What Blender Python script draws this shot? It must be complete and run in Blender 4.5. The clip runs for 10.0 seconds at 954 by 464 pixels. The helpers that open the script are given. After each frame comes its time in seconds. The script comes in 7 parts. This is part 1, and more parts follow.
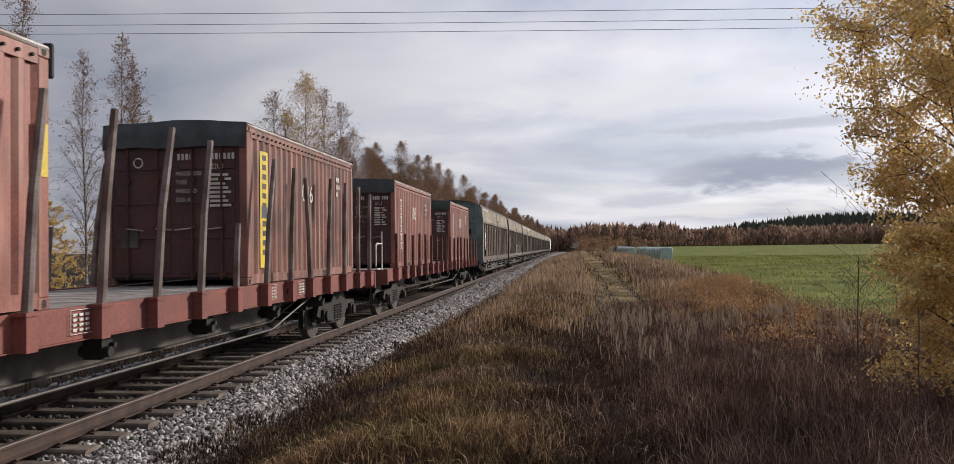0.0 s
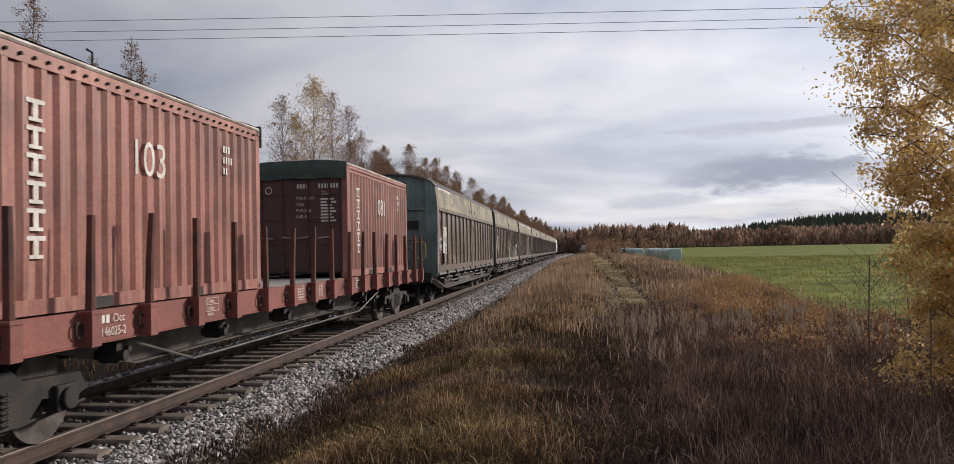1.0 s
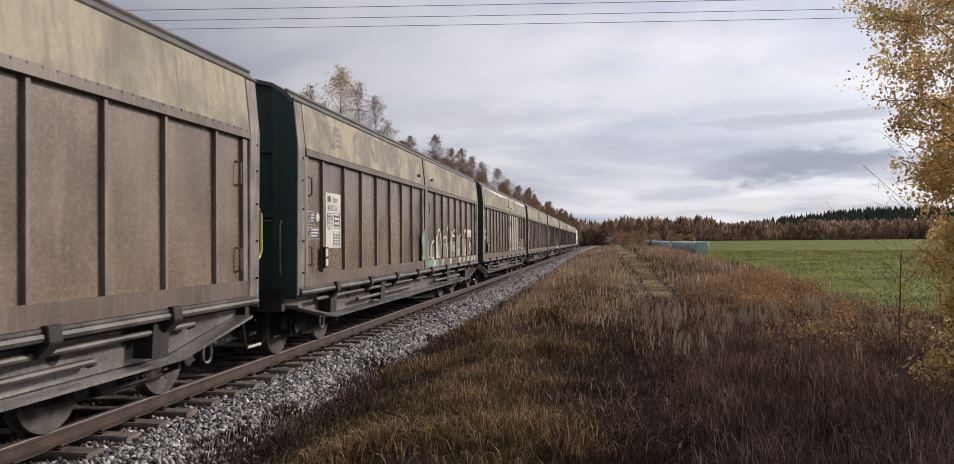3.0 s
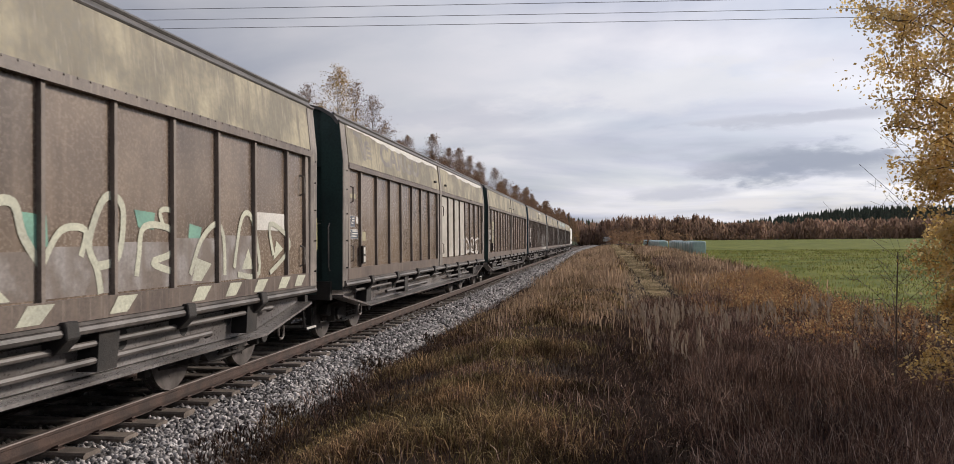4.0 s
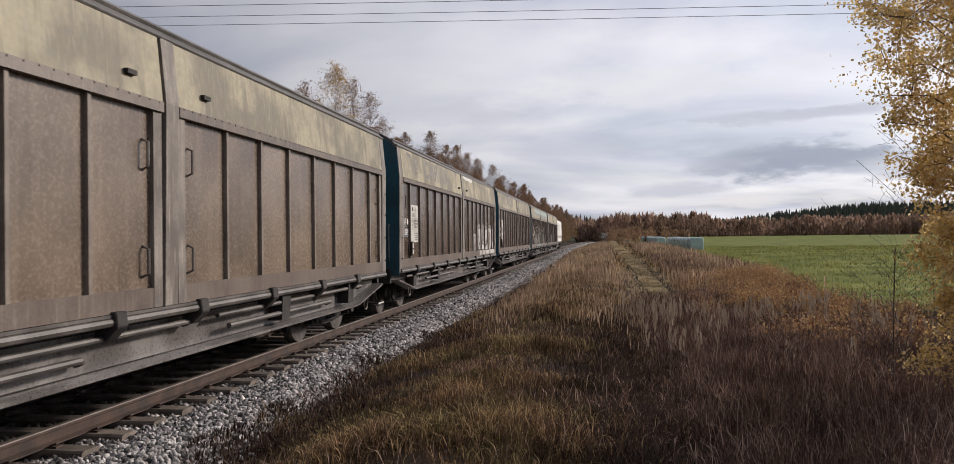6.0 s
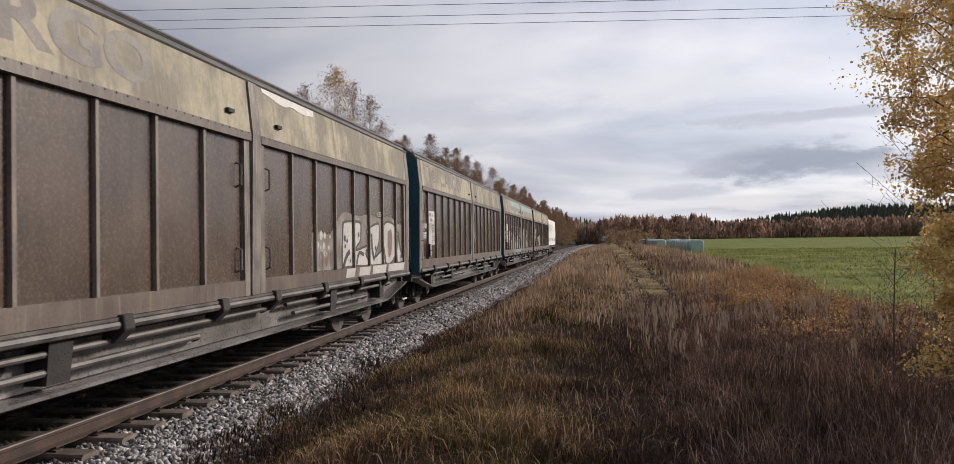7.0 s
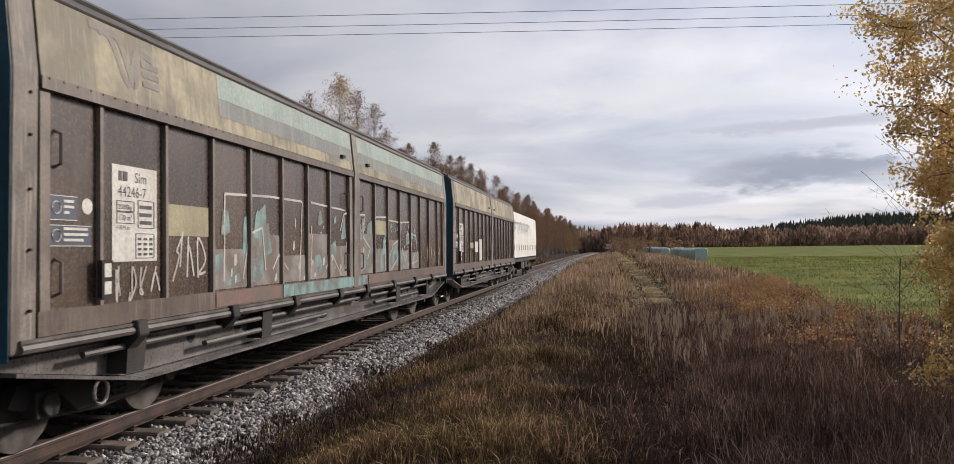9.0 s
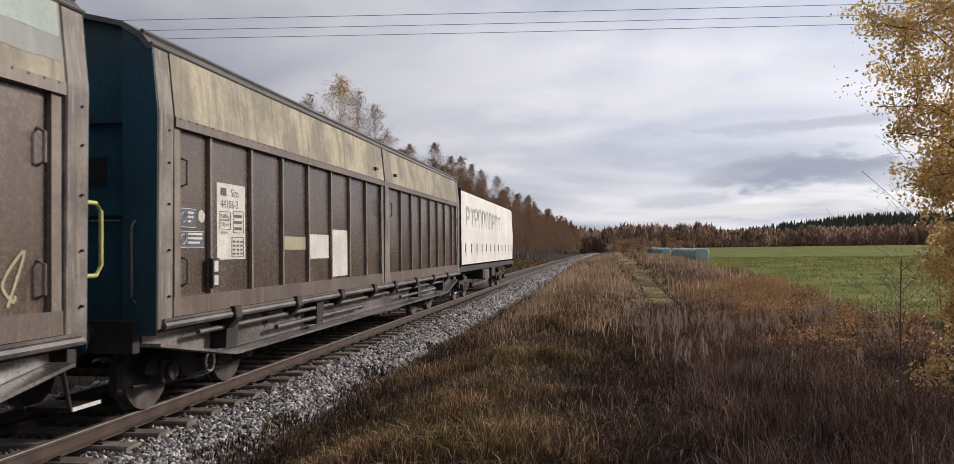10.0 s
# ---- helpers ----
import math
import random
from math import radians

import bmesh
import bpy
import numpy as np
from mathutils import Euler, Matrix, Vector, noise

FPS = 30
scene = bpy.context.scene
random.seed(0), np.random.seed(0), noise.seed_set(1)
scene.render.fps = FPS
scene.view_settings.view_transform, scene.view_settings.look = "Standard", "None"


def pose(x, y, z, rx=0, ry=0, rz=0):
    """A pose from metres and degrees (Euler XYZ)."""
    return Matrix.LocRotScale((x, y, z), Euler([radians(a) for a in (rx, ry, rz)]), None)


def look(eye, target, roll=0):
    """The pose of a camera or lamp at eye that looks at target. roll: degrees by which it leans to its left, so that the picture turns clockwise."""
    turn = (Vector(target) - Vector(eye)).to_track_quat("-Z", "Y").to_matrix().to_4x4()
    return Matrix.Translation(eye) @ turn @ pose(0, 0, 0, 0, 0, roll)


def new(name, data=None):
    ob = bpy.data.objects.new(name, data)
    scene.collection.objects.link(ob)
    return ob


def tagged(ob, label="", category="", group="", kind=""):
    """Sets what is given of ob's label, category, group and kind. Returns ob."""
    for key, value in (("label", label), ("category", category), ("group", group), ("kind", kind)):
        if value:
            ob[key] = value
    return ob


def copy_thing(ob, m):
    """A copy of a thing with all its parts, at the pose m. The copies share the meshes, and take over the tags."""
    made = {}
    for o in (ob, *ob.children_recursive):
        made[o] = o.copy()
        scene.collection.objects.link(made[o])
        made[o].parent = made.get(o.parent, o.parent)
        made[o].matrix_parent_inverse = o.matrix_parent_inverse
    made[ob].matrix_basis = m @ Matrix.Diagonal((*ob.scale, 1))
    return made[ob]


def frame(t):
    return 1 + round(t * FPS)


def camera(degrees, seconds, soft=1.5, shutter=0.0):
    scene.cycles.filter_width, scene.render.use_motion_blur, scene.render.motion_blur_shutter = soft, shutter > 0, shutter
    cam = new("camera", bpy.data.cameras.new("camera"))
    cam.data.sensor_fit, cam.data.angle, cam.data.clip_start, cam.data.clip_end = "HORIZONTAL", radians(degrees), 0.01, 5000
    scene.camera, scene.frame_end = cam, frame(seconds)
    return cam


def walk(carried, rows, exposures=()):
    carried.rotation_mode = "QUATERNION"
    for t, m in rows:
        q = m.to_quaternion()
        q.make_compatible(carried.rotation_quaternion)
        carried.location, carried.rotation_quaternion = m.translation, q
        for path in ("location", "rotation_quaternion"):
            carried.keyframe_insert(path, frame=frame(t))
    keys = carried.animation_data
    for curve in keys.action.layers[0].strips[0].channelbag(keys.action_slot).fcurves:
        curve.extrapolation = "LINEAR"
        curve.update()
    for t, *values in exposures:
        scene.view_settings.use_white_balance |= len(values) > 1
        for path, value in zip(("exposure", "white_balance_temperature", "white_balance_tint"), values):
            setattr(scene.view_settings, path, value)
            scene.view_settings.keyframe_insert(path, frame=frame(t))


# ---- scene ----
# Camera and its way: held in the hand, standing still beside the line.
EYE = (0.0, 0.0, 1.863)
cam = camera(63.78, 10.0, soft=0.55, shutter=0.04)
TURNS = [
    (0.0, 6.78, 1.21, 0.75),
    (0.5, 7.13, 1.38, 1.06),
    (1.0, 7.41, 1.40, 1.12),
    (1.5, 7.82, 1.04, 0.74),
    (2.0, 8.05, 0.75, 0.50),
    (2.2, 8.42, 0.76, 0.50),
    (2.4, 8.95, 0.77, 0.49),
    (2.5, 9.31, 0.77, 0.49),
    (4.0, 9.09, 0.71, 0.52),
    (4.5, 9.02, 0.74, 0.67),
    (5.0, 8.89, 0.81, 0.70),
    (5.5, 8.93, 0.46, 0.61),
    (7.0, 8.93, 0.68, 0.76),
    (7.5, 9.04, 0.98, 0.55),
    (8.0, 8.89, 1.29, 0.67),
    (8.5, 9.27, 1.24, 0.71),
    (9.0, 9.21, 1.28, 0.68),
    (9.5, 9.24, 1.26, 0.69),
    (10.0, 9.27, 1.32, 0.74),
]
walk(cam, [(t, pose(*EYE, 90 + p, r, y)) for t, y, p, r in TURNS], exposures=[(0.0, 0.0), (10.0, 0.0)])

# ---- light ----
SUN_AZ, SUN_EL = 52.0, 22.0      # degrees clockwise from +y, and above the horizon
sun_dir = Vector((math.sin(radians(SUN_AZ)) * math.cos(radians(SUN_EL)), math.cos(radians(SUN_AZ)) * math.cos(radians(SUN_EL)), math.sin(radians(SUN_EL))))
sun = new("sun", bpy.data.lights.new("sun", "SUN"))
sun.data.energy, sun.data.angle, sun.data.color = 3.9, radians(6.0), (1.0, 0.90, 0.80)
sun.matrix_world = look((40, 40, 40), Vector((40, 40, 40)) - sun_dir)


CLOUDS = [(14.5, 5.3, 5.2, 1.25, (0.42, 0.46, 0.57), 0.9), (9.0, 5.0, 2.4, 0.6, (0.55, 0.57, 0.67), 0.7), (14.0, 8.3, 7.0, 0.45, (0.56, 0.58, 0.68), 0.6),
          (6.5, 3.4, 3.5, 0.5, (0.60, 0.62, 0.71), 0.6), (10.0, 2.4, 2.2, 0.55, (0.95, 0.92, 0.93), 0.8), (-2.0, 6.5, 6.0, 0.6, (0.66, 0.68, 0.78), 0.5), (26.0, 4.0, 6.0, 1.0, (0.5, 0.53, 0.63), 0.7),
          (4.0, 11.0, 9.0, 1.6, (0.98, 0.97, 1.0), 0.5), (-14.0, 9.0, 8.0, 1.0, (0.60, 0.62, 0.72), 0.45)]


def make_world():
    w = bpy.data.worlds.new("sky")
    scene.world = w
    w.use_nodes = True
    nt = w.node_tree
    nt.nodes.clear()
    N, L = nt.nodes.new, nt.links.new
    out, bg = N("ShaderNodeOutputWorld"), N("ShaderNodeBackground")
    sky = N("ShaderNodeTexSky")
    sky.sky_type, sky.sun_disc = "NISHITA", False
    sky.sun_elevation, sky.sun_rotation = radians(SUN_EL), radians(SUN_AZ)
    tc, mp = N("ShaderNodeTexCoord"), N("ShaderNodeMapping")
    sep = N("ShaderNodeSeparateXYZ")
    L(tc.outputs["Generated"], sep.inputs[0])
    # clouds lie on a flat layer: divide the direction by its height
    zz = N("ShaderNodeMath"); zz.operation = "ADD"; zz.inputs[1].default_value = 0.10
    mx = N("ShaderNodeMath"); mx.operation = "MAXIMUM"; mx.inputs[1].default_value = 0.02
    L(sep.outputs["Z"], mx.inputs[0]); L(mx.outputs[0], zz.inputs[0])
    dv = N("ShaderNodeVectorMath"); dv.operation = "DIVIDE"
    cmb = N("ShaderNodeCombineXYZ")
    for i in range(3):
        L(zz.outputs[0], cmb.inputs[i])
    L(tc.outputs["Generated"], dv.inputs[0]); L(cmb.outputs[0], dv.inputs[1])
    L(dv.outputs[0], mp.inputs["Vector"])
    mp.inputs["Location"].default_value = (3.1, 1.7, 0.0)
    n1 = N("ShaderNodeTexNoise"); n1.inputs["Scale"].default_value = 0.62; n1.inputs["Detail"].default_value = 6; n1.inputs["Roughness"].default_value = 0.5; n1.inputs["Distortion"].default_value = 0.4
    n2 = N("ShaderNodeTexNoise"); n2.inputs["Scale"].default_value = 1.7; n2.inputs["Detail"].default_value = 5; n2.inputs["Roughness"].default_value = 0.5
    L(mp.outputs[0], n1.inputs["Vector"]); L(mp.outputs[0], n2.inputs["Vector"])
    r1 = N("ShaderNodeValToRGB")
    e = r1.color_ramp.elements
    e[0].position, e[0].color = 0.30, (0.34, 0.375, 0.47, 1)
    e[1].position, e[1].color = 0.63, (0.90, 0.885, 0.95, 1)
    m = e.new(0.46); m.color = (0.62, 0.64, 0.755, 1)
    L(n1.outputs["Fac"], r1.inputs[0])
    # thin veil that lets the blue of the sky through
    sc = N("ShaderNodeMixRGB"); sc.blend_type = "MULTIPLY"; sc.inputs[0].default_value = 1.0; sc.inputs[2].default_value = (0.12, 0.12, 0.12, 1)
    L(sky.outputs[0], sc.inputs[1])
    r2 = N("ShaderNodeMapRange"); r2.inputs[1].default_value = 0.35; r2.inputs[2].default_value = 0.7; r2.inputs[3].default_value = 0.80; r2.inputs[4].default_value = 1.0
    L(n2.outputs["Fac"], r2.inputs[0])
    mix = N("ShaderNodeMixRGB")
    L(r2.outputs[0], mix.inputs[0]); L(sc.outputs[0], mix.inputs[1]); L(r1.outputs[0], mix.inputs[2])
    # brighter cloud towards the sun
    dt = N("ShaderNodeVectorMath"); dt.operation = "DOT_PRODUCT"; dt.inputs[1].default_value = sun_dir
    L(tc.outputs["Generated"], dt.inputs[0])
    gl = N("ShaderNodeMapRange"); gl.interpolation_type = "SMOOTHSTEP"
    gl.inputs[1].default_value = 0.0; gl.inputs[2].default_value = 1.0; gl.inputs[3].default_value = 0.62; gl.inputs[4].default_value = 1.30
    L(dt.outputs["Value"], gl.inputs[0])
    mu = N("ShaderNodeMixRGB"); mu.blend_type = "MULTIPLY"; mu.inputs[0].default_value = 1.0
    L(mix.outputs[0], mu.inputs[1]); L(gl.outputs[0], mu.inputs[2])
    col = mu.outputs[0]
    # banks of cloud low over the field: azimuth, height, half width and half height in degrees, shade
    warp = N("ShaderNodeTexNoise"); warp.inputs["Scale"].default_value, warp.inputs["Detail"].default_value, warp.inputs["Roughness"].default_value = 14.0, 6, 0.6
    wm = N("ShaderNodeMapping"); wm.inputs["Scale"].default_value = (1.0, 1.0, 3.2)
    L(tc.outputs["Generated"], wm.inputs["Vector"]); L(wm.outputs[0], warp.inputs["Vector"])
    for az, el, half_w, half_h, shade, amount in CLOUDS:
        a, h = radians(az), radians(el)
        right = Vector((math.cos(a), -math.sin(a), 0.0))
        up = Vector((-math.sin(a) * math.sin(h), -math.cos(a) * math.sin(h), math.cos(h)))
        sq = []
        for axis, half in ((right, half_w), (up, half_h)):
            dp = N("ShaderNodeVectorMath"); dp.operation = "DOT_PRODUCT"; dp.inputs[1].default_value = axis / math.sin(radians(half))
            L(tc.outputs["Generated"], dp.inputs[0])
            w1 = N("ShaderNodeMath"); w1.operation = "MULTIPLY_ADD"; w1.inputs[1].default_value = 3.0
            L(warp.outputs["Fac"], w1.inputs[0])
            off = N("ShaderNodeMath"); off.operation = "SUBTRACT"; off.inputs[1].default_value = 1.5
            L(dp.outputs["Value"], off.inputs[0]); L(off.outputs[0], w1.inputs[2])
            pw = N("ShaderNodeMath"); pw.operation = "MULTIPLY"
            L(w1.outputs[0], pw.inputs[0]); L(w1.outputs[0], pw.inputs[1])
            sq.append(pw)
        rad = N("ShaderNodeMath"); rad.operation = "ADD"
        L(sq[0].outputs[0], rad.inputs[0]); L(sq[1].outputs[0], rad.inputs[1])
        mk = N("ShaderNodeMapRange"); mk.interpolation_type = "SMOOTHSTEP"
        mk.inputs[1].default_value, mk.inputs[2].default_value, mk.inputs[3].default_value, mk.inputs[4].default_value = 0.0, 1.7, amount, 0.0
        L(rad.outputs[0], mk.inputs[0])
        fd = N("ShaderNodeVectorMath"); fd.operation = "DOT_PRODUCT"; fd.inputs[1].default_value = (math.sin(a), math.cos(a), 0.0)
        L(tc.outputs["Generated"], fd.inputs[0])
        ahead = N("ShaderNodeMath"); ahead.operation = "GREATER_THAN"; ahead.inputs[1].default_value = 0.0
        L(fd.outputs["Value"], ahead.inputs[0])
        both = N("ShaderNodeMath"); both.operation = "MULTIPLY"
        L(mk.outputs[0], both.inputs[0]); L(ahead.outputs[0], both.inputs[1])
        cm = N("ShaderNodeMixRGB"); cm.inputs[2].default_value = (*shade, 1)
        L(both.outputs[0], cm.inputs[0]); L(col, cm.inputs[1])
        col = cm.outputs[0]
    L(col, bg.inputs["Color"])
    bg.inputs["Strength"].default_value = 0.85
    L(bg.outputs[0], out.inputs[0])


make_world()


# ---- materials ----
def mat(name, a, b=None, rough=0.7, metal=0.0, scale=3.0, fine=40.0, streak=0.0, streak_col=(0.05, 0.04, 0.03), bump=0.1, vary=0.0, island=0.0, stretch=(1, 1, 1), hi=0.62, lo=0.38, spec=0.4, drip=0.0, drip_col=(0.4, 0.36, 0.3)):
    """Surface of two tones mixed by noise at two scales, with runs of dirt, fine relief and a shift from piece to piece."""
    m = bpy.data.materials.new(name)
    m.use_nodes = True
    nt = m.node_tree
    N, L = nt.nodes.new, nt.links.new
    p = nt.nodes["Principled BSDF"]
    b = b or tuple(c * 0.75 for c in a)
    tc, mp = N("ShaderNodeTexCoord"), N("ShaderNodeMapping")
    mp.inputs["Scale"].default_value = stretch
    L(tc.outputs["Object"], mp.inputs["Vector"])
    big, small = N("ShaderNodeTexNoise"), N("ShaderNodeTexNoise")
    big.inputs["Scale"].default_value, big.inputs["Detail"].default_value = scale, 6
    small.inputs["Scale"].default_value, small.inputs["Detail"].default_value = fine, 4
    oi = N("ShaderNodeObjectInfo")
    add = N("ShaderNodeVectorMath"); add.operation = "ADD"
    k = N("ShaderNodeVectorMath"); k.operation = "SCALE"; k.inputs[0].default_value = (17, 31, 23)
    L(oi.outputs["Random"], k.inputs["Scale"])
    L(mp.outputs[0], add.inputs[0]); L(k.outputs[0], add.inputs[1])
    L(add.outputs[0], big.inputs["Vector"]); L(add.outputs[0], small.inputs["Vector"])
    mr = N("ShaderNodeMapRange"); mr.inputs[1].default_value, mr.inputs[2].default_value = lo, hi
    L(big.outputs["Fac"], mr.inputs[0])
    c1 = N("ShaderNodeMixRGB"); c1.inputs[1].default_value, c1.inputs[2].default_value = (*a, 1), (*b, 1)
    L(mr.outputs[0], c1.inputs[0])
    col = c1.outputs[0]
    fr = N("ShaderNodeMapRange"); fr.inputs[1].default_value, fr.inputs[2].default_value, fr.inputs[3].default_value, fr.inputs[4].default_value = 0.3, 0.7, 0.8, 1.2
    L(small.outputs["Fac"], fr.inputs[0])
    c2 = N("ShaderNodeMixRGB"); c2.blend_type = "MULTIPLY"; c2.inputs[0].default_value = 1.0
    L(col, c2.inputs[1]); L(fr.outputs[0], c2.inputs[2])
    col = c2.outputs[0]
    if streak:
        ms = N("ShaderNodeMapping"); ms.inputs["Scale"].default_value = (5.0, 5.0, 0.35)
        ns = N("ShaderNodeTexNoise"); ns.inputs["Scale"].default_value, ns.inputs["Detail"].default_value = 1.6, 5
        L(add.outputs[0], ms.inputs["Vector"]); L(ms.outputs[0], ns.inputs["Vector"])
        rs = N("ShaderNodeMapRange"); rs.inputs[1].default_value, rs.inputs[2].default_value, rs.inputs[4].default_value = 0.5, 0.72, streak
        L(ns.outputs["Fac"], rs.inputs[0])
        c3 = N("ShaderNodeMixRGB"); c3.inputs[2].default_value = (*streak_col, 1)
        L(rs.outputs[0], c3.inputs[0]); L(col, c3.inputs[1])
        col = c3.outputs[0]
    if drip:
        md = N("ShaderNodeMapping"); md.inputs["Scale"].default_value = (22.0, 22.0, 1.5)
        nd = N("ShaderNodeTexNoise"); nd.inputs["Scale"].default_value, nd.inputs["Detail"].default_value = 1.4, 3
        L(add.outputs[0], md.inputs["Vector"]); L(md.outputs[0], nd.inputs["Vector"])
        rd = N("ShaderNodeMapRange"); rd.inputs[1].default_value, rd.inputs[2].default_value, rd.inputs[4].default_value = 0.56, 0.70, drip
        L(nd.outputs["Fac"], rd.inputs[0])
        c5 = N("ShaderNodeMixRGB"); c5.inputs[2].default_value = (*drip_col, 1)
        L(rd.outputs[0], c5.inputs[0]); L(col, c5.inputs[1])
        col = c5.outputs[0]
    if vary or island:
        src = oi.outputs["Random"] if vary else N("ShaderNodeNewGeometry").outputs["Random Per Island"]
        amount = vary or island
        vr = N("ShaderNodeMapRange"); vr.inputs[3].default_value, vr.inputs[4].default_value = 1 - amount, 1 + amount
        L(src, vr.inputs[0])
        c4 = N("ShaderNodeMixRGB"); c4.blend_type = "MULTIPLY"; c4.inputs[0].default_value = 1.0
        L(col, c4.inputs[1]); L(vr.outputs[0], c4.inputs[2])
        col = c4.outputs[0]
    L(col, p.inputs["Base Color"])
    p.inputs["Metallic"].default_value = metal
    p.inputs["Specular IOR Level"].default_value = spec
    rr = N("ShaderNodeMapRange"); rr.inputs[3].default_value, rr.inputs[4].default_value = max(0.05, rough - 0.12), min(1.0, rough + 0.12)
    L(small.outputs["Fac"], rr.inputs[0]); L(rr.outputs[0], p.inputs["Roughness"])
    if bump:
        bp = N("ShaderNodeBump"); bp.inputs["Strength"].default_value, bp.inputs["Distance"].default_value = bump, 0.02
        L(small.outputs["Fac"], bp.inputs["Height"]); L(bp.outputs[0], p.inputs["Normal"])
    return m


def leafy(name, cols, through_light=0.35, patch_scale=0.0, patch_low=0.55, steps=False, hues=None):
    """Leaves and blades: a colour per island from a ramp, some light let through."""
    m = bpy.data.materials.new(name)
    m.use_nodes = True
    nt = m.node_tree
    N, L = nt.nodes.new, nt.links.new
    nt.nodes.clear()
    out = N("ShaderNodeOutputMaterial")
    d, tr, mx = N("ShaderNodeBsdfDiffuse"), N("ShaderNodeBsdfTranslucent"), N("ShaderNodeMixShader")
    g, rp = N("ShaderNodeNewGeometry"), N("ShaderNodeValToRGB")
    rp.color_ramp.interpolation = "CONSTANT" if steps else "LINEAR"
    e = rp.color_ramp.elements
    while len(e) < len(cols):
        e.new(0.5)
    for i, c in enumerate(cols):
        e[i].position, e[i].color = i / (len(cols) if steps else max(1, len(cols) - 1)), (*c, 1)
    L(g.outputs["Random Per Island"], rp.inputs[0])
    col = rp.outputs[0]
    if patch_scale:
        tc, nz, mr, mu = N("ShaderNodeTexCoord"), N("ShaderNodeTexNoise"), N("ShaderNodeMapRange"), N("ShaderNodeMixRGB")
        nz.inputs["Scale"].default_value, nz.inputs["Detail"].default_value = patch_scale, 4
        mr.inputs[1].default_value, mr.inputs[2].default_value, mr.inputs[3].default_value, mr.inputs[4].default_value = 0.35, 0.65, patch_low, 1.5
        mu.blend_type = "MULTIPLY"; mu.inputs[0].default_value = 1.0
        L(tc.outputs["Object"], nz.inputs["Vector"]); L(nz.outputs["Fac"], mr.inputs[0]); L(col, mu.inputs[1]); L(mr.outputs[0], mu.inputs[2])
        col = mu.outputs[0]
    if hues:
        tc, nz, mr, hm, mu = N("ShaderNodeTexCoord"), N("ShaderNodeTexNoise"), N("ShaderNodeMapRange"), N("ShaderNodeMixRGB"), N("ShaderNodeMixRGB")
        nz.inputs["Scale"].default_value, nz.inputs["Detail"].default_value = 0.8, 3
        mr.inputs[1].default_value, mr.inputs[2].default_value = 0.42, 0.58
        hm.inputs[1].default_value, hm.inputs[2].default_value = (*hues[0], 1), (*hues[1], 1)
        mu.blend_type = "MULTIPLY"; mu.inputs[0].default_value = 1.0
        L(tc.outputs["Object"], nz.inputs["Vector"]); L(nz.outputs["Fac"], mr.inputs[0]); L(mr.outputs[0], hm.inputs[0])
        L(col, mu.inputs[1]); L(hm.outputs[0], mu.inputs[2])
        col = mu.outputs[0]
    L(col, d.inputs[0]); L(col, tr.inputs[0])
    mx.inputs[0].default_value = through_light
    L(d.outputs[0], mx.inputs[1]); L(tr.outputs[0], mx.inputs[2]); L(mx.outputs[0], out.inputs[0])
    return m


M_ballast = mat("ballast_stone", (0.35, 0.33, 0.32), (0.16, 0.147, 0.143), 0.9, 0, 8, 60, island=0.92, bump=0.3)
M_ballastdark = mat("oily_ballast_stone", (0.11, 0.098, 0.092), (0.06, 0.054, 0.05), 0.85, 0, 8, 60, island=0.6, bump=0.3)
M_bed = mat("ballast_bed", (0.26, 0.245, 0.238), (0.085, 0.078, 0.075), 0.95, 0, 12, 90, bump=0.6)
M_railtop = mat("worn_rail_steel", (0.15, 0.125, 0.115), (0.10, 0.08, 0.072), 0.6, 0.3, 3, 80, bump=0.05)
M_rail = mat("rusty_rail", (0.085, 0.055, 0.045), (0.05, 0.036, 0.032), 0.8, 0.2, 4, 60, bump=0.3)
M_sleeper = mat("weathered_sleeper", (0.19, 0.155, 0.13), (0.11, 0.09, 0.077), 0.9, 0, 5, 50, vary=0.2, bump=0.4)
M_red = mat("weathered_red_paint", (0.315, 0.125, 0.098), (0.19, 0.078, 0.064), 0.5, 0, 1.3, 30, streak=0.55, streak_col=(0.40, 0.25, 0.20), bump=0.08, vary=0.12)
# container red darkened to carry the shade of the backlit door ends
M_redshaded = mat("shaded_red_door_paint", (0.092, 0.040, 0.038), (0.055, 0.03, 0.030), 0.6, 0, 1.3, 30, streak=0.3, streak_col=(0.06, 0.03, 0.025), bump=0.08)
M_sill = mat("red_oxide_steel", (0.235, 0.078, 0.062), (0.17, 0.06, 0.05), 0.6, 0, 1.0, 30, streak=0.25, streak_col=(0.12, 0.06, 0.05), bump=0.08)
M_rust = mat("rusted_stake_steel", (0.13, 0.05, 0.036), (0.07, 0.035, 0.03), 0.75, 0.2, 4, 50, bump=0.2)
M_greytop = mat("bare_top_rail", (0.42, 0.40, 0.38), (0.26, 0.2, 0.17), 0.5, 0.4, 3, 40, bump=0.1)
M_tarp = mat("grey_tarpaulin", (0.06, 0.068, 0.072), (0.035, 0.04, 0.045), 0.6, 0, 3, 30, bump=0.15)
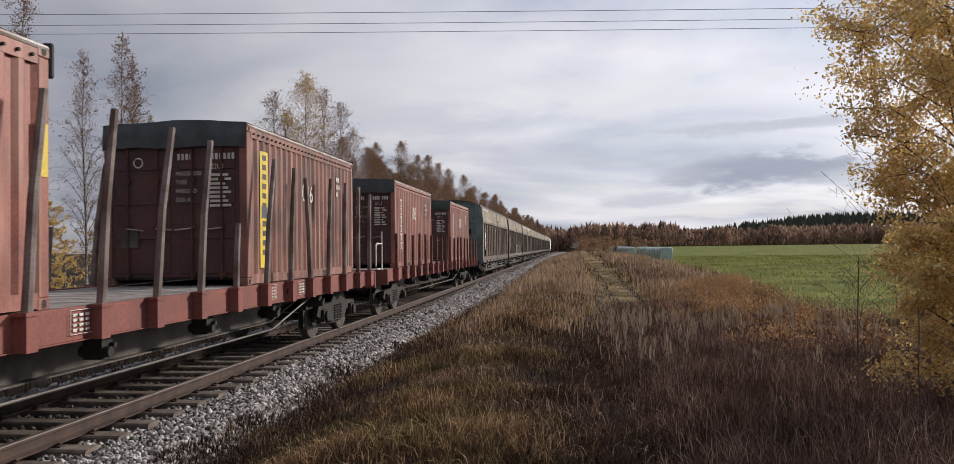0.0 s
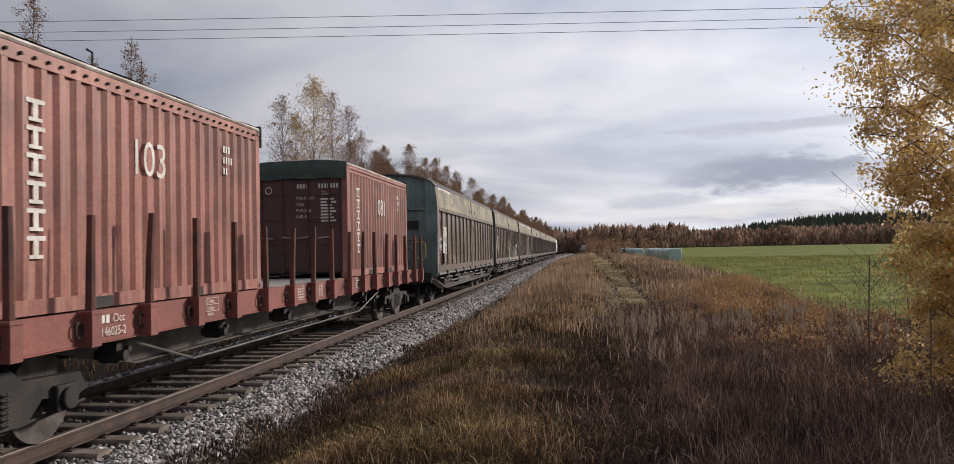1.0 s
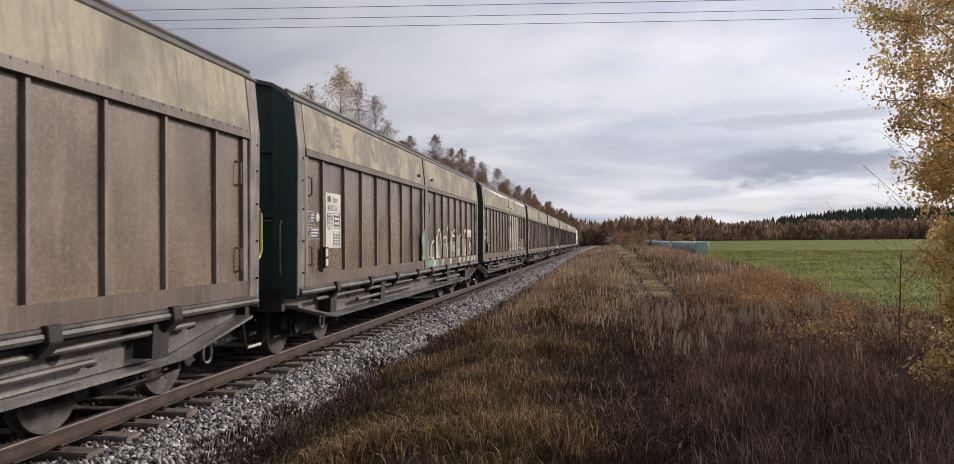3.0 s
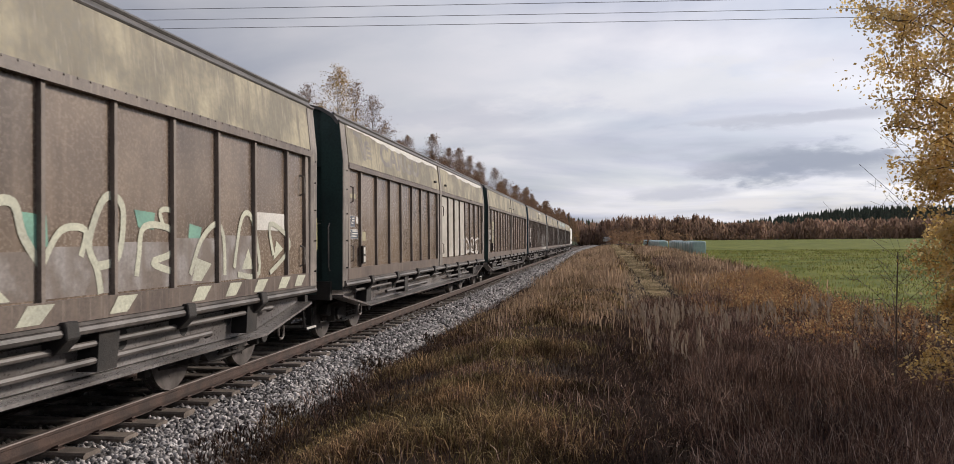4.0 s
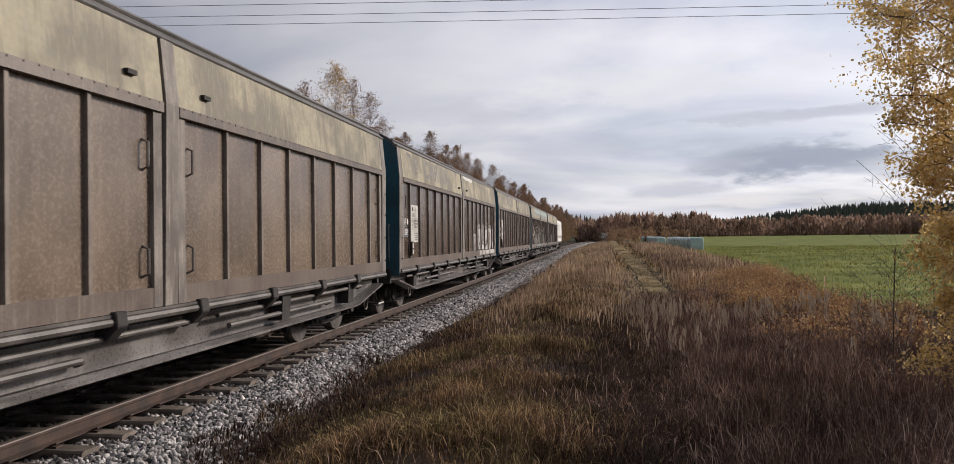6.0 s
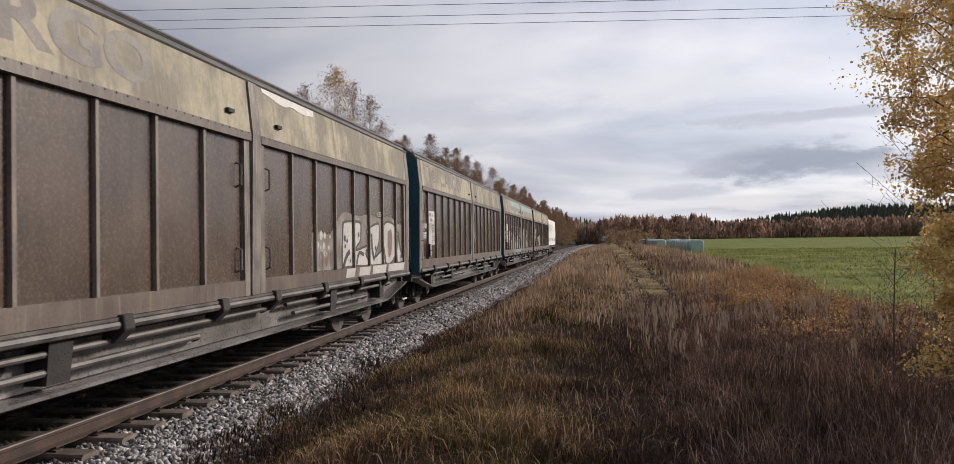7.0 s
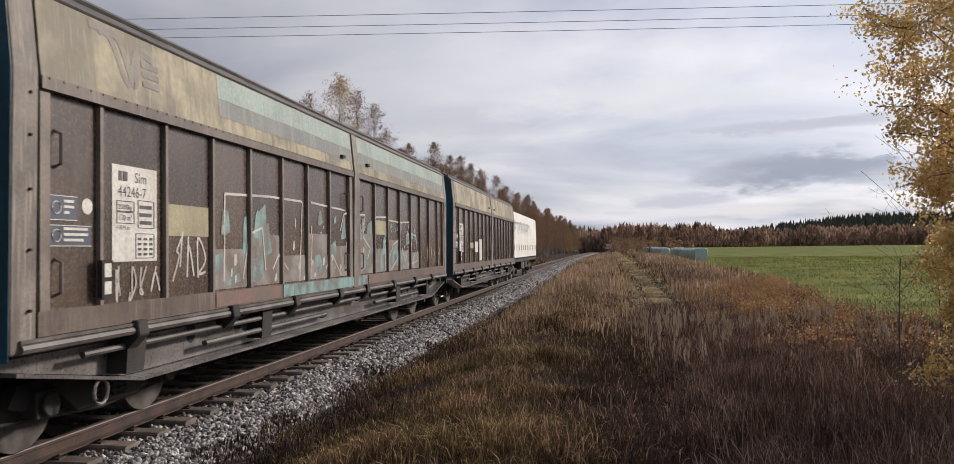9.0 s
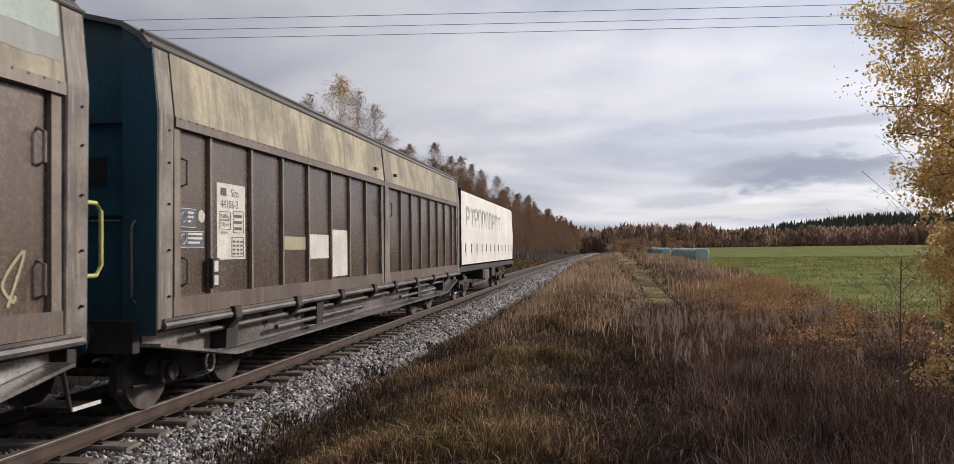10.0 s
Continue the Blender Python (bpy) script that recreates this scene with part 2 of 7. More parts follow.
M_tarpgreen = mat("green_tarpaulin", (0.042, 0.064, 0.052), (0.026, 0.04, 0.034), 0.6, 0, 3, 30, bump=0.15)
M_deck = mat("worn_wood_deck", (0.34, 0.32, 0.30), (0.2, 0.18, 0.17), 0.85, 0, 3, 40, vary=0.2, bump=0.3)
M_under = mat("grimy_underframe", (0.034, 0.029, 0.026), (0.015, 0.0135, 0.013), 0.75, 0.1, 3, 40, bump=0.3)
M_sideframe = mat("dusty_grey_steel", (0.125, 0.11, 0.102), (0.056, 0.049, 0.046), 0.5, 0.0, 2, 30, spec=0.4, streak=0.4, bump=0.15)
M_wheel = mat("wheel_steel", (0.12, 0.105, 0.10), (0.06, 0.052, 0.048), 0.6, 0.5, 5, 40, bump=0.1)
M_tread = mat("bright_tread", (0.45, 0.43, 0.42), (0.3, 0.28, 0.27), 0.3, 0.9, 5, 40, bump=0.02)
M_panel = mat("brown_grime_panel", (0.19, 0.143, 0.107), (0.112, 0.082, 0.063), 0.26, 0, 0.8, 30, spec=0.55, streak=0.55, streak_col=(0.25, 0.192, 0.148), bump=0.0, vary=0.10, drip=0.22, drip_col=(0.30, 0.24, 0.20))
M_upper = mat("faded_upper_sheet", (0.30, 0.262, 0.175), (0.15, 0.13, 0.09), 0.6, 0, 1.3, 14, streak=0.85, streak_col=(0.12, 0.098, 0.066), bump=0.06, vary=0.14, hi=0.58, lo=0.42, drip=0.3, drip_col=(0.42, 0.38, 0.30))
M_sillgrey = mat("pale_dusty_sill", (0.20, 0.184, 0.179), (0.088, 0.08, 0.077), 0.30, 0.0, 1.5, 30, spec=0.7, streak=0.6, streak_col=(0.10, 0.085, 0.08), bump=0.1)
M_stakegrey = mat("weathered_grey_stake", (0.22, 0.185, 0.175), (0.10, 0.07, 0.06), 0.7, 0.2, 2.5, 50, bump=0.2)
M_post = mat("dusty_frame_post", (0.205, 0.178, 0.155), (0.105, 0.088, 0.078), 0.6, 0, 2, 30, streak=0.9, streak_col=(0.085, 0.068, 0.058), bump=0.08, drip=0.65, drip_col=(0.34, 0.29, 0.25))
M_doorrail = mat("streaked_brown_rail", (0.135, 0.105, 0.087), (0.085, 0.064, 0.055), 0.45, 0, 1.2, 30, streak=0.6, streak_col=(0.17, 0.128, 0.10), bump=0.06, drip=0.3, drip_col=(0.32, 0.27, 0.225))
M_paneldark = mat("dark_brown_grime_panel", (0.096, 0.067, 0.051), (0.055, 0.039, 0.032), 0.26, 0, 0.8, 30, spec=0.6, streak=0.5, streak_col=(0.128, 0.092, 0.071), bump=0.0, vary=0.10, drip=0.25, drip_col=(0.20, 0.155, 0.13))
M_panelpost = mat("grimy_brown_post", (0.20, 0.165, 0.14), (0.13, 0.105, 0.09), 0.6, 0, 2, 30, streak=0.4, streak_col=(0.24, 0.2, 0.17), bump=0.08)
M_roof = mat("dark_wagon_roof", (0.13, 0.12, 0.115), (0.08, 0.075, 0.07), 0.5, 0.2, 1.5, 20, bump=0.08)
M_endblue = mat("blue_green_end_paint", (0.022, 0.085, 0.125), (0.02, 0.055, 0.075), 0.45, 0, 1.0, 25, streak=0.4, streak_col=(0.03, 0.03, 0.03), bump=0.06)
M_endgreen = mat("dark_green_end_paint", (0.03, 0.06, 0.055), (0.02, 0.035, 0.035), 0.5, 0, 1.0, 25, streak=0.4, streak_col=(0.03, 0.03, 0.03), bump=0.06)
M_endgrey = mat("grey_green_end_paint", (0.16, 0.235, 0.23), (0.09, 0.135, 0.138), 0.5, 0, 1.0, 25, streak=0.4, streak_col=(0.04, 0.04, 0.04), bump=0.06)
M_black = mat("black_rubber", (0.02, 0.02, 0.02), (0.012, 0.012, 0.012), 0.7, 0, 3, 40)
M_yellow = mat("yellow_green_rail_paint", (0.50, 0.50, 0.13), (0.40, 0.38, 0.13), 0.5, 0, 3, 40, bump=0.05)
M_yellowsign = mat("yellow_vinyl", (0.68, 0.52, 0.05), (0.55, 0.42, 0.06), 0.5, 0, 3, 40, bump=0.03)
M_teal = mat("washed_teal_band", (0.26, 0.33, 0.295), (0.20, 0.255, 0.235), 0.55, 0, 1.2, 20, streak=0.5, streak_col=(0.34, 0.36, 0.31), bump=0.03)
M_greyband = mat("washed_grey_band", (0.17, 0.18, 0.17), (0.13, 0.14, 0.135), 0.55, 0, 1.2, 20, streak=0.6, streak_col=(0.30, 0.30, 0.26), bump=0.03)
M_white = mat("white_lettering", (0.62, 0.60, 0.56), (0.48, 0.45, 0.41), 0.6, 0, 6, 50, bump=0.03)
M_plate = mat("pale_data_panel", (0.60, 0.58, 0.54), (0.50, 0.48, 0.44), 0.5, 0, 2, 30, streak=0.2, streak_col=(0.3, 0.26, 0.22), bump=0.03)
M_repaint = mat("creamy_repainted_steel", (0.47, 0.435, 0.38), (0.40, 0.365, 0.315), 0.4, 0, 0.9, 5, streak=0.2, streak_col=(0.34, 0.30, 0.25), bump=0.0, spec=0.5)
M_plateold = mat("yellowed_data_panel", (0.34, 0.31, 0.19), (0.26, 0.23, 0.15), 0.6, 0, 2, 30, streak=0.3, streak_col=(0.2, 0.16, 0.11), bump=0.03)
M_ink = mat("dark_lettering", (0.05, 0.045, 0.05), (0.09, 0.08, 0.08), 0.6, 0, 6, 50, bump=0.0)
M_bluesign = mat("blue_notice", (0.07, 0.085, 0.12), (0.05, 0.06, 0.085), 0.5, 0, 4, 40, bump=0.0)
M_ghost = mat("ghost_lettering", (0.125, 0.11, 0.104), (0.20, 0.178, 0.152), 0.6, 0, 3, 30, bump=0.0)
M_spray = mat("pale_spray_paint", (0.50, 0.48, 0.45), (0.36, 0.33, 0.30), 0.6, 0, 2, 30, bump=0.0)
M_spraywhite = mat("white_spray_paint", (0.50, 0.482, 0.46), (0.40, 0.38, 0.36), 0.55, 0, 1.5, 30, streak=0.2, streak_col=(0.35, 0.31, 0.28), bump=0.0)
M_sprayyellow = mat("pale_yellow_spray", (0.46, 0.46, 0.36), (0.36, 0.36, 0.29), 0.6, 0, 2, 30, bump=0.0)
M_washgrey = mat("washed_grey_spray", (0.24, 0.22, 0.21), (0.14, 0.112, 0.095), 0.5, 0, 2.5, 30, streak=0.75, streak_col=(0.15, 0.12, 0.10), bump=0.0, hi=0.58, lo=0.42)
M_washteal = mat("washed_turquoise_spray", (0.20, 0.33, 0.33), (0.145, 0.16, 0.15), 0.5, 0, 3.0, 30, streak=0.6, streak_col=(0.14, 0.11, 0.095), bump=0.0, hi=0.6, lo=0.42)
M_washred = mat("washed_red_spray", (0.20, 0.115, 0.10), (0.145, 0.11, 0.092), 0.5, 0, 2.5, 30, streak=0.7, streak_col=(0.15, 0.12, 0.10), bump=0.0, hi=0.58, lo=0.42)
M_redbrown = mat("rust_brown_paint", (0.25, 0.108, 0.085), (0.125, 0.062, 0.052), 0.55, 0, 1.3, 30, streak=0.6, streak_col=(0.40, 0.26, 0.21), bump=0.08)
M_spraydark = mat("dark_spray_paint", (0.035, 0.03, 0.03), (0.06, 0.05, 0.045), 0.6, 0, 2, 30, bump=0.0)
M_spraygreen = mat("green_spray_paint", (0.16, 0.33, 0.25), (0.10, 0.22, 0.18), 0.6, 0, 2, 30, bump=0.0)
M_whitetarp = mat("white_curtain_side", (0.74, 0.73, 0.70), (0.64, 0.62, 0.58), 0.5, 0, 0.7, 20, streak=0.15, streak_col=(0.45, 0.42, 0.37), bump=0.06)
M_greylogo = mat("grey_green_print", (0.34, 0.38, 0.36), (0.42, 0.45, 0.43), 0.55, 0, 3, 30, bump=0.0)
M_soil = mat("dry_grass_soil", (0.058, 0.042, 0.031), (0.028, 0.022, 0.019), 0.95, 0, 1.2, 25, bump=0.6, spec=0.05)
M_wire = mat("aluminium_wire", (0.30, 0.30, 0.32), (0.22, 0.22, 0.24), 0.6, 0.1, 3, 30, bump=0)
M_bark = mat("birch_bark", (0.40, 0.38, 0.35), (0.08, 0.07, 0.065), 0.85, 0, 6, 40, stretch=(1, 1, 2.5), bump=0.3)
M_twig = mat("dark_twig_bark", (0.13, 0.095, 0.08), (0.08, 0.06, 0.052), 0.85, 0, 6, 40, bump=0.2)
M_bale = mat("pale_green_bale_wrap", (0.36, 0.47, 0.45), (0.27, 0.37, 0.36), 0.32, 0, 2, 20, bump=0.15, vary=0.1)
M_grass = leafy("autumn_grass", [(0.095, 0.062, 0.044), (0.23, 0.155, 0.088), (0.08, 0.062, 0.04), (0.52, 0.375, 0.235), (0.10, 0.064, 0.05), (0.18, 0.13, 0.068), (0.38, 0.265, 0.15), (0.13, 0.085, 0.06)], 0.3, 0.9, 0.38, True, ((1.0, 0.93, 0.88), (0.86, 0.93, 0.78)))
M_pale = leafy("pale_reed_grass", [(0.27, 0.185, 0.125), (0.46, 0.33, 0.22), (0.18, 0.12, 0.085), (0.58, 0.43, 0.30)], 0.3, 0.6)
M_weed = leafy("dead_weed_stalk", [(0.085, 0.055, 0.048), (0.19, 0.118, 0.09), (0.06, 0.042, 0.039), (0.42, 0.31, 0.25), (0.115, 0.07, 0.056), (0.07, 0.05, 0.045), (0.30, 0.19, 0.14), (0.14, 0.08, 0.06)], 0.2, 0.8, 0.5, True)
M_litter = leafy("dark_dead_litter", [(0.045, 0.032, 0.027), (0.07, 0.047, 0.037), (0.03, 0.023, 0.021), (0.10, 0.068, 0.052)], 0.15, 0.9, 0.5)
M_seed = leafy("pale_seed_head", [(0.24, 0.185, 0.14), (0.33, 0.265, 0.21)], 0.3)
M_orange = leafy("rusty_orange_leaf", [(0.32, 0.145, 0.075), (0.42, 0.24, 0.105), (0.20, 0.095, 0.06), (0.60, 0.43, 0.20), (0.15, 0.09, 0.062), (0.34, 0.22, 0.12)], 0.45)
M_gold = leafy("golden_birch_leaf", [(0.66, 0.45, 0.14), (0.84, 0.64, 0.28), (0.46, 0.30, 0.10), (0.86, 0.70, 0.42), (0.62, 0.44, 0.17)], 0.6)
M_straw = leafy("pale_gold_leaf", [(0.54, 0.36, 0.15), (0.36, 0.235, 0.11), (0.62, 0.43, 0.17)], 0.45)
M_brown = leafy("brown_autumn_twigs", [(0.22, 0.135, 0.09), (0.34, 0.215, 0.135), (0.15, 0.098, 0.074)], 0.35)
M_spruce = leafy("dark_spruce", [(0.058, 0.074, 0.06), (0.08, 0.09, 0.065), (0.065, 0.078, 0.068)], 0.25)
M_field = None


# ---- builders ----
def box(bm, x0, x1, y0, y1, z0, z1):
    v = [bm.verts.new((x, y, z)) for z in (z0, z1) for y in (y0, y1) for x in (x0, x1)]
    for a in ((0, 2, 3, 1), (4, 5, 7, 6), (0, 1, 5, 4), (2, 6, 7, 3), (0, 4, 6, 2), (1, 3, 7, 5)):
        bm.faces.new([v[i] for i in a])
    return v


def tube(bm, pts, r, n=8, r2=None, cap=True):
    """A round bar along a line of points, tapering from r to r2."""
    pts = [Vector(p) for p in pts]
    r2 = r if r2 is None else r2
    rings = []
    for i, p in enumerate(pts):
        d = (pts[min(i + 1, len(pts) - 1)] - pts[max(i - 1, 0)]).normalized()
        u = d.orthogonal().normalized() if abs(d.z) > 0.9 else d.cross(Vector((0, 0, 1))).normalized()
        w = d.cross(u)
        rad = r + (r2 - r) * i / max(1, len(pts) - 1)
        rings.append([bm.verts.new(p + rad * (u * math.cos(2 * math.pi * k / n) + w * math.sin(2 * math.pi * k / n))) for k in range(n)])
    for a, b in zip(rings, rings[1:]):
        for k in range(n):
            bm.faces.new((a[k], a[(k + 1) % n], b[(k + 1) % n], b[k]))
    if cap:
        bm.faces.new(rings[0][::-1])
        bm.faces.new(rings[-1])


def prism(bm, prof, y0, y1, axis="y"):
    """A profile of (x, z) drawn out along y, or of (y, z) along x."""
    put = (lambda p, t: (p[0], t, p[1])) if axis == "y" else (lambda p, t: (t, p[0], p[1]))
    a = [bm.verts.new(put(p, y0)) for p in prof]
    b = [bm.verts.new(put(p, y1)) for p in prof]
    n = len(prof)
    for i in range(n):
        bm.faces.new((a[i], a[(i + 1) % n], b[(i + 1) % n], b[i]))
    bm.faces.new(a[::-1])
    bm.faces.new(b)


def disc(bm, x0, x1, y, z, r, n=28):
    """A round plate with its axis along x."""
    prism(bm, [(y + r * math.cos(2 * math.pi * k / n), z + r * math.sin(2 * math.pi * k / n)) for k in range(n)], x0, x1, "x")


def quad_yz(bm, x, y0, y1, z0, z1):
    """A thin plate that faces +x."""
    box(bm, x - 0.002, x + 0.003, y0, y1, z0, z1)


def mesh_of(name, bm, material, smooth=False, bevel=0.0):
    bmesh.ops.recalc_face_normals(bm, faces=bm.faces)
    if bevel:
        bmesh.ops.bevel(bm, geom=bm.edges[:], offset=bevel, segments=1, affect="EDGES", clamp_overlap=True)
    me = bpy.data.meshes.new(name)
    bm.to_mesh(me)
    bm.free()
    me.materials.append(material)
    if smooth:
        for p in me.polygons:
            p.use_smooth = True
    return me


def part(name, bm, material, parent, label="", smooth=False, bevel=0.0):
    ob = new(name, mesh_of(name, bm, material, smooth, bevel))
    ob.parent = parent
    if label:
        tagged(ob, label)
    return ob


def stuff(ob):
    return tagged(ob, kind="stuff")


def piece(name, me, parent, m=None):
    ob = new(name, me)
    ob.parent = parent
    if m is not None:
        ob.matrix_basis = m
    return ob


def lettering(name, text, size, material, parent, m, label="", align="LEFT", squash=1.0, bold=0.0):
    """Built-in letters made into a flat mesh, lying in the local xy plane of m."""
    cu = bpy.data.curves.new(name, "FONT")
    cu.body, cu.size, cu.align_x, cu.extrude, cu.resolution_u = text, size, align, 0.0, 3
    cu.offset = bold
    tmp = bpy.data.objects.new(name, cu)
    scene.collection.objects.link(tmp)
    me = bpy.data.meshes.new_from_object(tmp.evaluated_get(bpy.context.evaluated_depsgraph_get()))
    bpy.data.objects.remove(tmp)
    bpy.data.curves.remove(cu)
    me.transform(Matrix.Diagonal((squash, 1, 1, 1)))
    me.materials.clear()
    me.materials.append(material)
    ob = new(name, me)
    ob.parent = parent
    ob.matrix_basis = m
    if label:
        tagged(ob, label)
    return ob


SIDE = Matrix(((0, 0, 1, 0), (1, 0, 0, 0), (0, 1, 0, 0), (0, 0, 0, 1)))   # letters on a side that faces +x
ENDF = Matrix(((1, 0, 0, 0), (0, 0, -1, 0), (0, 1, 0, 0), (0, 0, 0, 1)))  # letters on an end that faces -y


def side_at(x, y, z, down=False):
    m = Matrix.Translation((x, y, z)) @ SIDE
    return m @ pose(0, 0, 0, 0, 0, -90) if down else m


def end_at(x, y, z):
    return Matrix.Translation((x, y, z)) @ ENDF


def raw_mesh(name, verts, faces, material, label="", category="", kind="stuff"):
    me = bpy.data.meshes.new(name)
    verts = np.asarray(verts, dtype=np.float32)
    faces = np.asarray(faces, dtype=np.int32)
    me.vertices.add(len(verts))
    me.vertices.foreach_set("co", verts.ravel())
    k = faces.shape[1]
    me.loops.add(faces.size)
    me.loops.foreach_set("vertex_index", faces.ravel())
    me.polygons.add(len(faces))
    me.polygons.foreach_set("loop_start", np.arange(0, faces.size, k, dtype=np.int32))
    me.polygons.foreach_set("loop_total", np.full(len(faces), k, dtype=np.int32))
    me.update(calc_edges=True)
    me.validate()
    me.materials.append(material)
    if not label:
        return me
    return tagged(new(name, me), label, category, kind=kind)


# ---- lie of the land ----
D = 6.296          # the line's middle lies this far to the left of the eye


def track_x(y):
    return -D + (8.5e-5 * (y - 140.0) ** 2 if y > 140 else 0.0)


def smooth(a, b, t):
    t = min(1.0, max(0.0, (t - a) / (b - a)))
    return t * t * (3 - 2 * t)


def ground_z(x, y):
    u = x - track_x(y) if y > 140 else x + D
    formation = -0.62
    right = formation + 0.62 * smooth(1.5, 4.7, u) + 0.16 * smooth(9.0, 12.8, u)
    left = formation - 0.3 * smooth(3.0, 7.0, -u) + 0.8 * smooth(8, 30, -u)
    right -= 0.20 * smooth(6.4, 7.4, u) * (1 - smooth(11.6, 12.8, u)) * (1 - smooth(26, 45, y))
    z = right if u > 0 else left
    bumps = 0.10 * noise.noise((x * 0.35, y * 0.35, 0.3)) + 0.05 * noise.noise((x * 1.1, y * 1.1, 4.0))
    z += bumps * smooth(3.4, 5.0, abs(u))
    far = smooth(25, 75, y) * 0.45 + smooth(80, 300, y) * 0.85
    z += far * smooth(4.0, 9.0, abs(u))
    # low swell that carries the farm track
    z += 0.55 * math.exp(-((x - 1.2) / 3.5) ** 2) * smooth(25, 70, y) * (1 - smooth(140, 220, y))
    # low wooded hill far off
    z += 22.0 * math.exp(-((x - 300) / 170) ** 2 - ((y - 860) / 150) ** 2) + 6.0 * math.exp(-((x - 620) / 300) ** 2 - ((y - 800) / 180) ** 2)
    return z


def axis_steps(a, b, centre, fine, grow):
    out, s, c = [centre], fine, centre
    while c < b:
        c += s; s *= grow; out.append(min(c, b))
    s, c, lo = fine, centre, []
    while c > a:
        c -= s; s *= grow; lo.append(max(c, a))
    return lo[::-1] + out


def field_material():
    m = mat("winter_crop_field", (0.185, 0.195, 0.055), (0.105, 0.128, 0.036), 0.9, 0, 0.35, 5.0, bump=0.5, spec=0.03, hi=0.6, lo=0.4)
    return m


M_field = field_material()


def field_edge(y):
    """x at which the crop begins, by the distance along the line."""
    return 6.4 + 0.5 * math.sin(y * 0.21) + min(0.8, max(0.0, (y - 16) * 0.02))


def build_ground():
    xs = axis_steps(-900, 1500, 0.0, 0.45, 1.06)
    ys = axis_steps(-60, 2500, 8.0, 0.5, 1.05)
    verts = [(x, y, ground_z(x, y)) for y in ys for x in xs]
    nx = len(xs)
    faces = [(j * nx + i, j * nx + i + 1, (j + 1) * nx + i + 1, (j + 1) * nx + i) for j in range(len(ys) - 1) for i in range(nx - 1)]
    me = bpy.data.meshes.new("ground")
    me.from_pydata(verts, [], faces)
    me.materials.append(M_soil)
    me.materials.append(M_field)
    for p in me.polygons:
        c = p.center
        p.use_smooth = True
        if c.x > field_edge(c.y) and 5 < c.y < 520:
            p.material_index = 1
    tagged(new("ground", me), "rough dry grass verge with a green crop field", "ground", kind="structure")


build_ground()


# ---- the line ----
def build_track():
    track = tagged(new("railway_track"), "single railway line on grey ballast with rusty rails", "railway track", kind="structure")
    ys = [-30 + 5 * i for i in range(94)]
    # formation of ballast
    bm = bmesh.new()
    prof = [(-3.1, -0.75), (-2.0, -0.30), (-1.75, -0.26), (-0.95, -0.262), (0.0, -0.262), (0.95, -0.262), (1.75, -0.26), (2.1, -0.33), (2.85, -0.80)]
    rows = [[bm.verts.new((track_x(y) + px, y, pz)) for px, pz in prof] for y in ys]
    for a, b in zip(rows, rows[1:]):
        for i in range(len(prof) - 1):
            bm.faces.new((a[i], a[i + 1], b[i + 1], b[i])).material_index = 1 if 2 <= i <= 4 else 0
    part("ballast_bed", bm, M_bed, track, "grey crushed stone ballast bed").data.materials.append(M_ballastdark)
    head = [(-0.036, -0.012), (-0.030, 0.0), (0.030, 0.0), (0.036, -0.012), (0.036, -0.040), (0.010, -0.052), (0.010, -0.140), (0.070, -0.158), (0.070, -0.172), (-0.070, -0.172), (-0.070, -0.158), (-0.010, -0.140), (-0.010, -0.052), (-0.036, -0.040)]
    for side in (-1, 1):
        bm = bmesh.new()
        rows = [[bm.verts.new((track_x(y) + side * 0.798 + px, y, pz)) for px, pz in head] for y in ys]
        for a, b in zip(rows, rows[1:]):
            for i in range(len(head)):
                f = bm.faces.new((a[i], a[(i + 1) % len(head)], b[(i + 1) % len(head)], b[i]))
                f.material_index = 1 if i in (0, 1, 2) else 0
        r = part("rail", bm, M_rail, track, "rusty steel rail with a worn bright head")
        r.data.materials.append(M_railtop)
    bm = bmesh.new()
    prism(bm, [(-0.13, -0.22), (0.13, -0.22), (0.13, -0.02), (0.10, 0.0), (-0.10, 0.0), (-0.13, -0.02)], -1.3, 1.3, "x")
    me = mesh_of("sleeper", bm, M_sleeper)
    bm = bmesh.new()
    for s in (-1, 1):
        for q in (-1, 1):
            box(bm, s * 0.798 + q * 0.12 - 0.045, s * 0.798 + q * 0.12 + 0.045, -0.05, 0.05, -0.006, 0.018)
            tube(bm, [(s * 0.798 + q * 0.085, -0.04, 0.02), (s * 0.798 + q * 0.15, -0.03, 0.045), (s * 0.798 + q * 0.15, 0.03, 0.045), (s * 0.798 + q * 0.085, 0.04, 0.02)], 0.011, 6)
    clip = mesh_of("rail_clips", bm, M_rail)
    y = -1.0
    n = 0
    while y < 175:
        s = piece("sleeper", me, track, pose(track_x(y), y + random.uniform(-0.02, 0.02), -0.178, 0, 0, random.uniform(-0.7, 0.7)))
        if y < 45:
            piece("rail_clips", clip, s)
        y += 0.61
        n += 1
    return track


track = build_track()


# ---- the train ----
SPEED = 16.425     # metres a second, towards the eye
WHEEL_R = 0.46
SPIN = []          # wheelsets: (object, y, z) in their wagon's space
TRAIN = []         # wagons: (object, y of the origin at the start, length)


